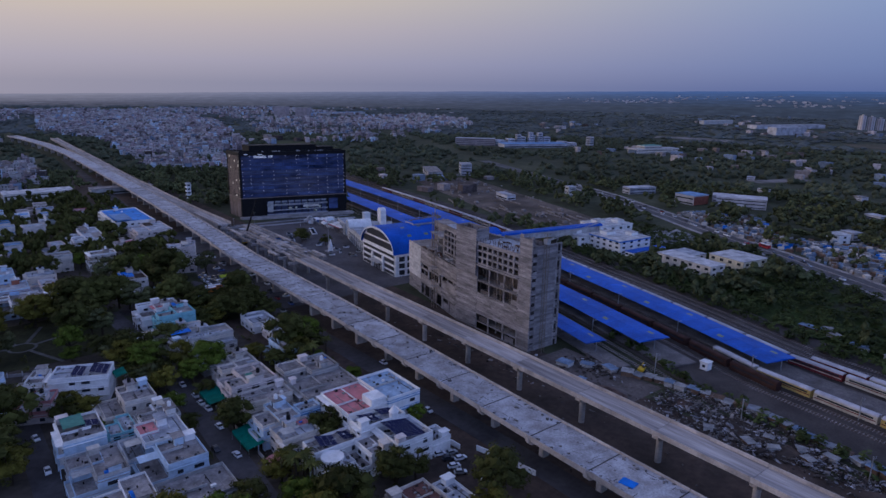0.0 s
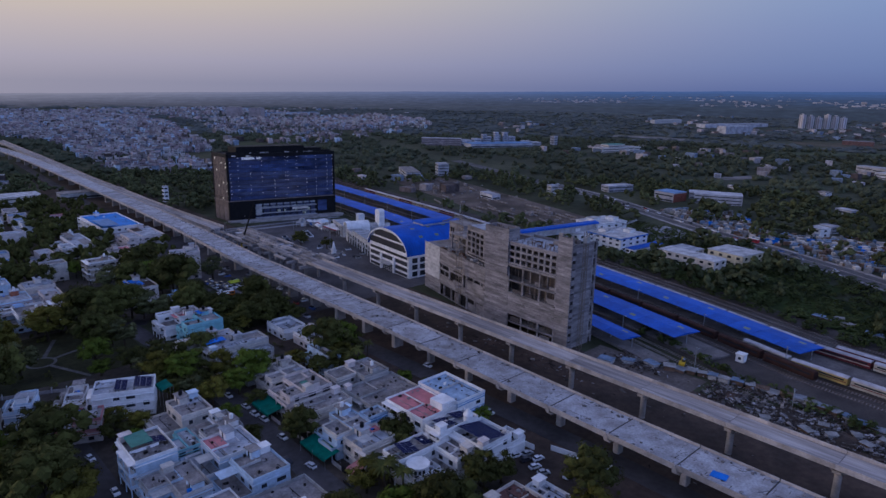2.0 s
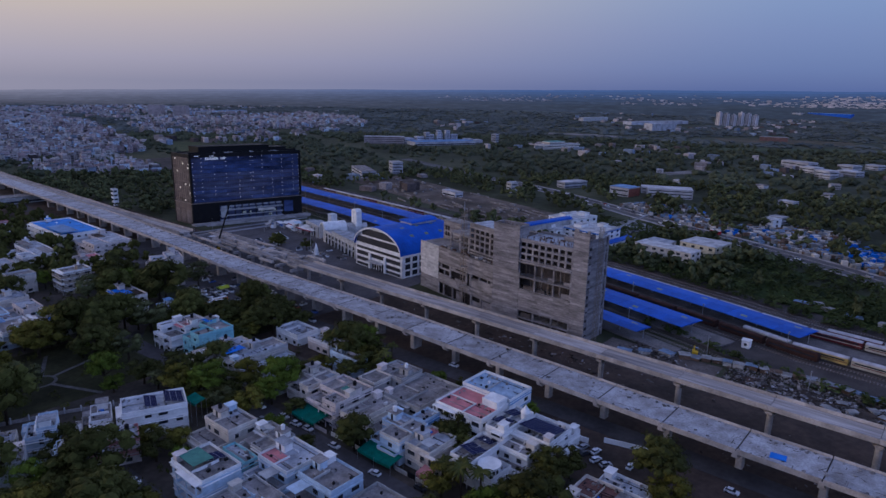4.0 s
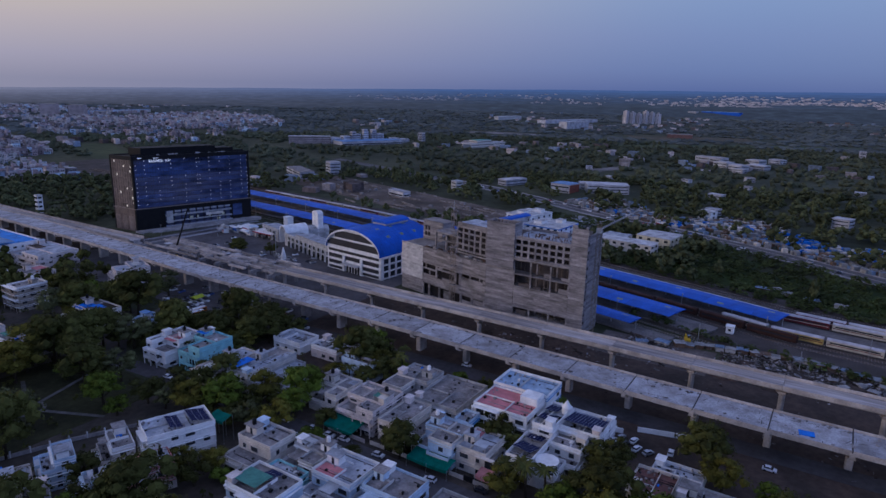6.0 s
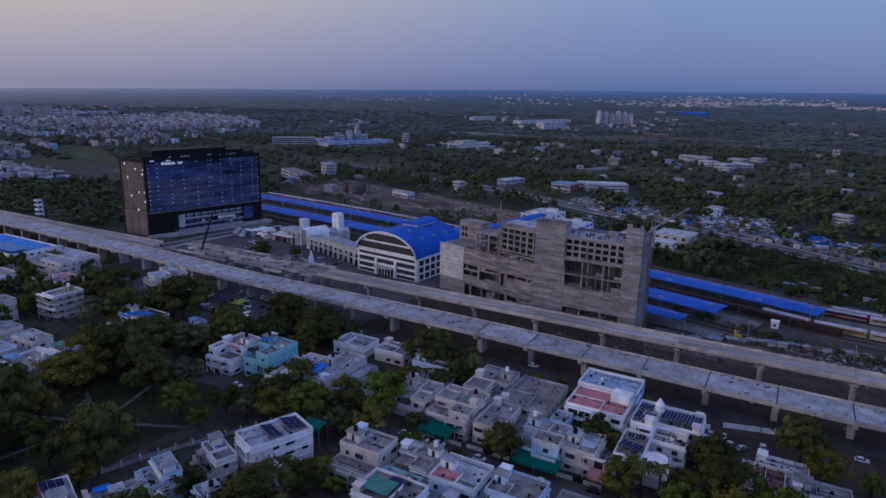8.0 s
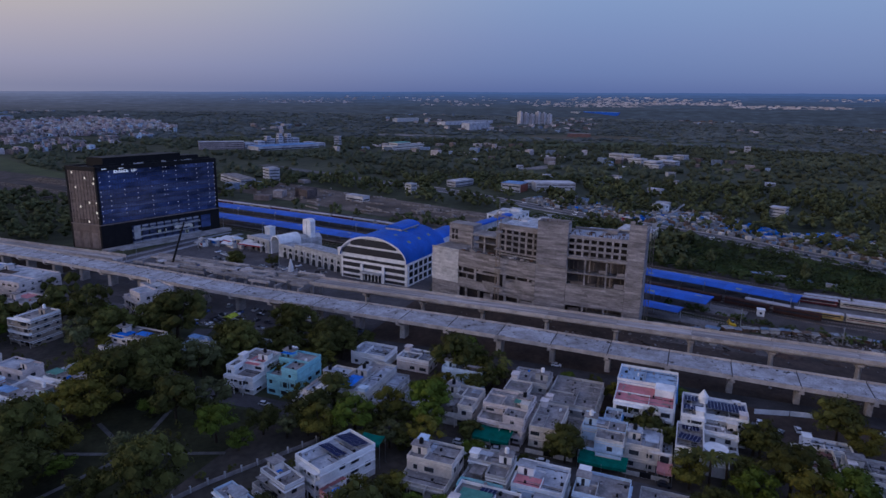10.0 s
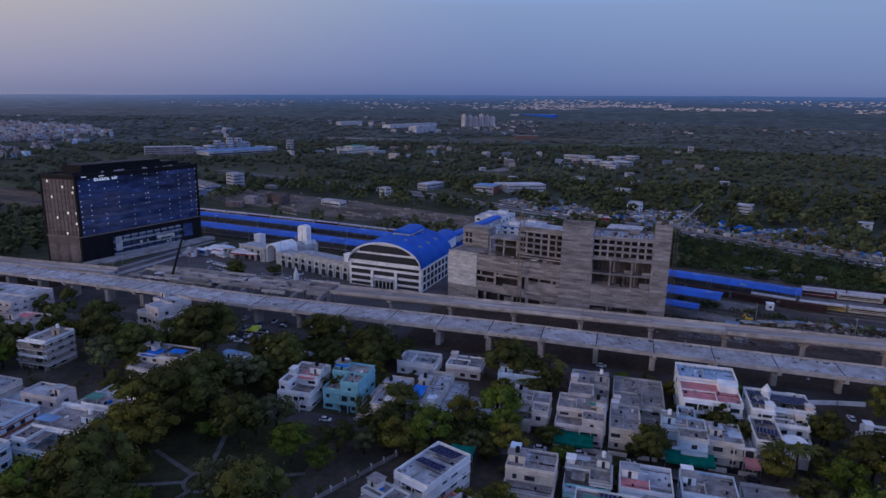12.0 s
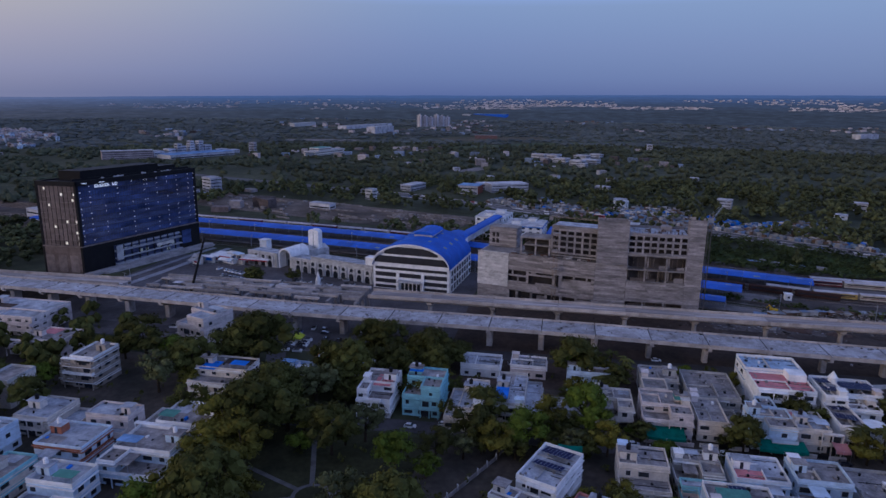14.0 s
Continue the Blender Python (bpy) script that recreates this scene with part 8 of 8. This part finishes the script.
scatter(24, -70, 56, 288, 332, 6.2, ["dark"] * 4 + ["fresh", "fresh", "olive"], (0.75, 1.05))
scatter(15, 44, 70, 236, 290, 5.2, D, (0.55, 0.8))
scatter(18, 50, 104, 300, 350, 5.0, D, (0.65, 0.95))
scatter(22, -60, 32, 215, 262, 5.5, D, (0.7, 1.0))
scatter(16, 14, 66, 60, 172, 6, D, (0.8, 1.2))
scatter(6, 66, 100, 40, 100, 6.5, D, (0.8, 1.2))
scatter(13, 64, 122, 140, 236, 4.0, D + ["olive"], (0.4, 0.62), 0.6)
scatter(14, 46, 100, 345, 480, 5.6, D, (0.6, 0.95))
scatter(14, -70, 46, 362, 452, 6.5, D, (0.5, 0.8))

# ---- undergrowth and far woods ----
def far_quads(rs, xs, ys, R, H, clumps, per, size, core=0.0):
    """Crowns of many trees as one cloud of leaf sprays."""
    out = []
    base = [crown_cloud(np.random.RandomState(900 + k), 1.0, 1.25, 0.15, clumps, per, size, 1.4, core)[0] for k in range(8)]
    if clumps < 4:      # far canopies close down to the ground
        base = [b - np.array([0, 0, b[:, 2].mean() - 0.3]) for b in base]
    for x, y in zip(xs, ys):
        b = base[rs.randint(8)]
        r = R * rs.uniform(0.65, 1.35)
        w = rs.uniform(0, 6.28)
        c, s = math.cos(w), math.sin(w)
        q = b * np.array([r, r, H * rs.uniform(0.7, 1.2)])
        out.append(np.stack([q[:, 0] * c - q[:, 1] * s + x, q[:, 0] * s + q[:, 1] * c + y, q[:, 2]], 1))
    return np.concatenate(out)


def hw_x(y):
    pts = [(-400, 150)] + [(b, a) for a, b in HW] + [(760, 680), (3000, 1500)]
    for (ya, xa), (yb, xb) in zip(pts[:-1], pts[1:]):
        if ya <= y <= yb:
            return xa + (xb - xa) * (y - ya) / (yb - ya)
    return pts[0][1]


def wood_ok(x, y, far):
    """Where trees stand: not on roads, tracks, clearings or in the dense town."""
    if not clear(x, y, 5):
        return False
    if abs(x - hw_x(y)) < 22 or (432 < x < 500 and 256 < y < 322):
        return False
    rail = track_x(y, 255)
    if rail - 30 < x < rail + 42 and y < 1100:
        return False
    if 385 < x < 530 and 240 < y < 600 and x < 462 + (y - 330) * 0.28:
        return False
    if 12 < x - hw_x(y) < 105 and 30 < y < 330:
        return noise.noise(Vector((x * 0.03, y * 0.03, 7))) > -0.12
    if abs(x - 140 - fly_x(y)) < 24 and y < 1500 or (100 < x < 265 and 290 < y < 580):
        return False
    if rail + 40 < x < hw_x(y) and y < 340:
        return noise.noise(Vector((x * 0.02, y * 0.02, 1))) > (-0.05 if y > 150 else 0.2)
    for kx, ky, kr in FARKEEP:
        if abs(x - kx) < kr and abs(y - ky) < kr:
            return False
    t = noise.noise(Vector((x * 0.006, y * 0.006, 3.3))) + 0.5 * noise.noise(Vector((x * 0.03, y * 0.03, 9.3)))
    return t > (-0.7, 0.02, 0.6)[town_zone(x, y)] or rs.uniform() < (0, 0, 0.12)[town_zone(x, y)]


def inside(poly, x, y):
    hit = False
    for (xa, ya), (xb, yb) in zip(poly, poly[1:] + poly[:1]):
        if (ya > y) != (yb > y) and x < xa + (xb - xa) * (y - ya) / (yb - ya):
            hit = not hit
    return hit


OLD_TOWN = [(262, 862), (350, 815), (375, 866), (450, 1135), (560, 1519), (665, 1926), (700, 2350), (634, 2540), (276, 2500), (195, 1769), (262, 1419), (225, 979)]
NEW_TOWN = [(790, 2143), (734, 1892), (578, 1294), (600, 1190), (701, 1125), (886, 1243), (1188, 1385), (1427, 1667), (1528, 2084), (1051, 1980)]
WEST_TOWN = [(-20, 820), (90, 760), (110, 1200), (90, 1800), (150, 2600), (20, 2600)]


def town_zone(x, y):
    """0: open country, 1: houses among trees, 2: crowded town."""
    if inside(OLD_TOWN, x, y):
        return 2
    return 1 if inside(NEW_TOWN, x, y) or inside(WEST_TOWN, x, y) or y > 2150 and 150 < x < 1300 else 0


rs = np.random.RandomState(77)


def fill_ring(n, r0, r1, a0, a1, far):
    xs, ys = [], []
    tries = 0
    while len(xs) < n and tries < n * 14:
        tries += 1
        r = math.sqrt(rs.uniform(r0 * r0, r1 * r1))
        a = math.radians(rs.uniform(a0, a1))
        x, y = -60 + r * math.sin(a), 130 + r * math.cos(a)
        if (x > 300 or y > 690 or (x > 176 and y > 588)) and wood_ok(x, y, far):
            xs.append(x)
            ys.append(y)
    return xs, ys


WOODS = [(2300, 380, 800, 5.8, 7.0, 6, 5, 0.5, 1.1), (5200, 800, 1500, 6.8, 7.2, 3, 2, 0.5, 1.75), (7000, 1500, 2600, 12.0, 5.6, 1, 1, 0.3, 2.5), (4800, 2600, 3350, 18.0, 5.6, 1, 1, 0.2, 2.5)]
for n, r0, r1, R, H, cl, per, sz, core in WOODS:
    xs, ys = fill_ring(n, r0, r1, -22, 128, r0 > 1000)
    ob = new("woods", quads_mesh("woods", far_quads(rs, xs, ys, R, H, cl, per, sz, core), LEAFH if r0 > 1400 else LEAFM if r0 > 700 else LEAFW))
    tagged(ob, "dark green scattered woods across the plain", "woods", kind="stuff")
# trees of the northern colony, beyond the picked-out ones
xs, ys = [], []
while len(xs) < 540:
    x, y = rs.uniform(-150, 126), rs.uniform(440, 720)
    if clear(x, y, 1.5):
        xs.append(x)
        ys.append(y)
ob = new("colony_trees", quads_mesh("colony_trees", far_quads(rs, xs, ys, 4.8, 7.5, 7, 8, 0.42, 1.0), LEAF))
tagged(ob, "dark green trees between the northern houses", "trees", kind="stuff")
# low shrubs and grass tufts on the open ground
xs, ys = [], []
while len(xs) < 2000:
    x, y = rs.uniform(285, 470), rs.uniform(20, 330)
    rail = track_x(y, 255)
    if rail + 46 < x < hw_x(y) - 12 and clear(x, y, 3):
        xs.append(x)
        ys.append(y)
for k in range(80):
    y = rs.uniform(20, 180)
    xs.append(track_x(y, 255) - 34 + rs.normal(0, 2.0))
    ys.append(y)
ob = new("scrub", quads_mesh("scrub", far_quads(rs, xs, ys, 2.4, 2.2, 5, 6, 0.62), LEAFS))
tagged(ob, "green scrub on open ground beside the railway", "scrub", kind="stuff")
xs, ys = [], []
while len(xs) < 900:
    x, y = rs.uniform(-80, 128), rs.uniform(40, 700)
    if clear(x, y, 0.5) and not on_road(x, y):
        xs.append(x)
        ys.append(y)
ob = new("hedges", quads_mesh("hedges", far_quads(rs, xs, ys, 1.3, 1.8, 5, 6, 0.65), LEAF))
tagged(ob, "dark garden hedges and shrubs between the houses", "hedges", kind="stuff")

# ---- far town: crowded houses, too many to pick apart ----
# distance haze over the town is put into this dimmed white
DIMWHITE = mat("haze_dimmed_far_walls", (0.52, 0.46, 0.45), 0.85, vary=0.35, island=0.55)
DULLROSE = mat("dull_rose_far_walls", (0.4, 0.32, 0.33), 0.85, vary=0.35, island=0.5)
DULLBLUE = mat("dull_blue_far_walls", (0.3, 0.37, 0.48), 0.85, vary=0.35, island=0.5)
DULLBROWN = mat("brown_far_roofs", (0.2, 0.16, 0.15), 0.9, vary=0.4, island=0.6)
cols = {k: Geo() for k in range(7)}
wins = Geo()
turn = math.radians(-18)
for i in range(-260, 130):
    for j in range(40, 250):
        u, v = i * 11.5 + rs.uniform(-3.5, 3.5), j * 12.5 + rs.uniform(-4, 4)
        x, y = u * math.cos(turn) - v * math.sin(turn), u * math.sin(turn) + v * math.cos(turn)
        z = town_zone(x, y)
        t = noise.noise(Vector((x * 0.006, y * 0.006, 3.3))) + 0.5 * noise.noise(Vector((x * 0.03, y * 0.03, 9.3)))
        if not z or t > (0, 0.08, 0.6)[z] or rs.uniform() < (0, 0.3, 0.14)[z] or y > 2900:
            continue
        if track_x(y, 255) - 45 < x < track_x(y, 255) + 55 and y < 1100 or abs(x - 140 - fly_x(y)) < 26:
            continue
        r = math.hypot(x + 60, y - 130)
        a, b, h = rs.uniform(2.6, 5.4), rs.uniform(2.8, 6.2), rs.choice([3.2, 3.6, 6.2, 6.8, 7.4, 9.6, 11])
        m = pose(x, y, 0, 0, 0, -18 + rs.uniform(-16, 16))
        c = int(rs.choice([0, 0, 0, 0, 0, 1, 3, 3, 3, 4, 4, 4, 4, 5, 2]))
        cols[c].box(-a, a, -b, b, 0, h, m)
        if r < 1700:      # darker flat roofs, upper rooms set back, lower wings
            cols[int(rs.choice([2, 2, 3, 1]))].box(-a + 0.3, a - 0.3, -b + 0.3, b - 0.3, h, h + 0.12, m)
            if rs.uniform() < 0.55:
                cols[int(rs.choice([0, c, 4]))].box(-a + 0.2, a * rs.uniform(-0.4, 0.5), -b * rs.uniform(0.1, 0.9), b * rs.uniform(0.2, 0.9), h + 0.1, h + 2.9, m)
            if rs.uniform() < 0.5:
                cols[int(rs.choice([0, 1, 3, 4, 5]))].box(-a - rs.uniform(1.5, 4), -a, -b * rs.uniform(0.2, 1), b * rs.uniform(0, 0.9), 0, h * rs.uniform(0.4, 0.7), m)
        elif rs.uniform() < 0.4:
            cols[0].box(-a * 0.3, a * 0.2, -b * 0.4, b * 0.1, h, h + 2.4, m)
        if r < 1900:
            for f in range(int(h / 3.2)):
                for q in (-0.55, 0.1, 0.6) if r < 1200 else (0.0,):
                    e = 0.6 if r < 1200 else rs.uniform(1.2, 2.4)
                    i0 = len(wins.v)
                    z0, z1 = f * 3.2 + 0.9, f * 3.2 + 2.4
                    wins.v += [tuple(m @ Vector(p)) for p in ((-a - 0.06, b * q + e, z0), (-a - 0.06, b * q - e, z0), (-a - 0.06, b * q - e, z1), (-a - 0.06, b * q + e, z1), (a * q - e, -b - 0.06, z0), (a * q + e, -b - 0.06, z0), (a * q + e, -b - 0.06, z1), (a * q - e, -b - 0.06, z1))]
                    wins.f += [(i0, i0 + 1, i0 + 2, i0 + 3), (i0 + 4, i0 + 5, i0 + 6, i0 + 7)]
# pale strips of settlement on the farthest ridges
for k in range(3600):
    dist, dip, rough = RIDGES[int(rs.choice([1, 1, 2, 2, 2, 3, 4]))]
    w = math.radians(rs.uniform(-42, 40) if k < 1600 else rs.uniform(-32, 10))
    if noise.noise(Vector((w * 9, dist * 0.01, 4.4))) < (-0.2 if -0.5 < w < 0.25 else 0.12):
        continue
    u = rs.uniform(0, 1)
    h = ridge_h(dist, dip, rough, w) * (1 - 0.2 * u)
    dist -= 90 * u
    cols[6].box(-4, 4, -rs.uniform(3, 13), rs.uniform(3, 12), -14, rs.choice([-2, -1, 1, 2, 3, 5]), pose(-60 + dist * math.cos(w), 130 + dist * math.sin(w), h, 0, 0, math.degrees(w)))
# scattered houses in the eastern plain
for k in range(2600):
    r = math.sqrt(rs.uniform(650 ** 2, 3150 ** 2))
    a = math.radians(rs.uniform(20, 128))
    x, y = -60 + r * math.sin(a), 130 + r * math.cos(a)
    t = noise.noise(Vector((x * 0.0025, y * 0.0025, 8.1)))
    if t < 0.24 or town_zone(x, y) or abs(x - hw_x(y)) < 20:
        continue
    a, b, h = rs.uniform(3, 7), rs.uniform(3.5, 9), rs.choice([3.5, 5, 7, 9])
    cols[int(rs.choice([0, 0, 1, 2]))].box(-a, a, -b, b, 0, h, pose(x, y, 0, 0, 0, rs.uniform(-25, 25)))
for k, (mt, col) in enumerate(((DIMWHITE, "white"), (DULLBLUE, "blue-washed"), (DULLBROWN, "brown-roofed"), (GREY, "grey plastered"), (DULLROSE, "rosy"), (SKYTINT, "pale blue"), (mat("peach_far_walls", (0.64, 0.57, 0.56), 0.85, vary=0.25, island=0.4), "peach-coloured"))):
    tagged(solid("far_houses", cols[k], mt, "crowded " + col + " houses of the distant town", "town"), kind="stuff")
tagged(solid("far_windows", wins, PANE, "small dark windows of the distant town houses", "windows"), kind="stuff")
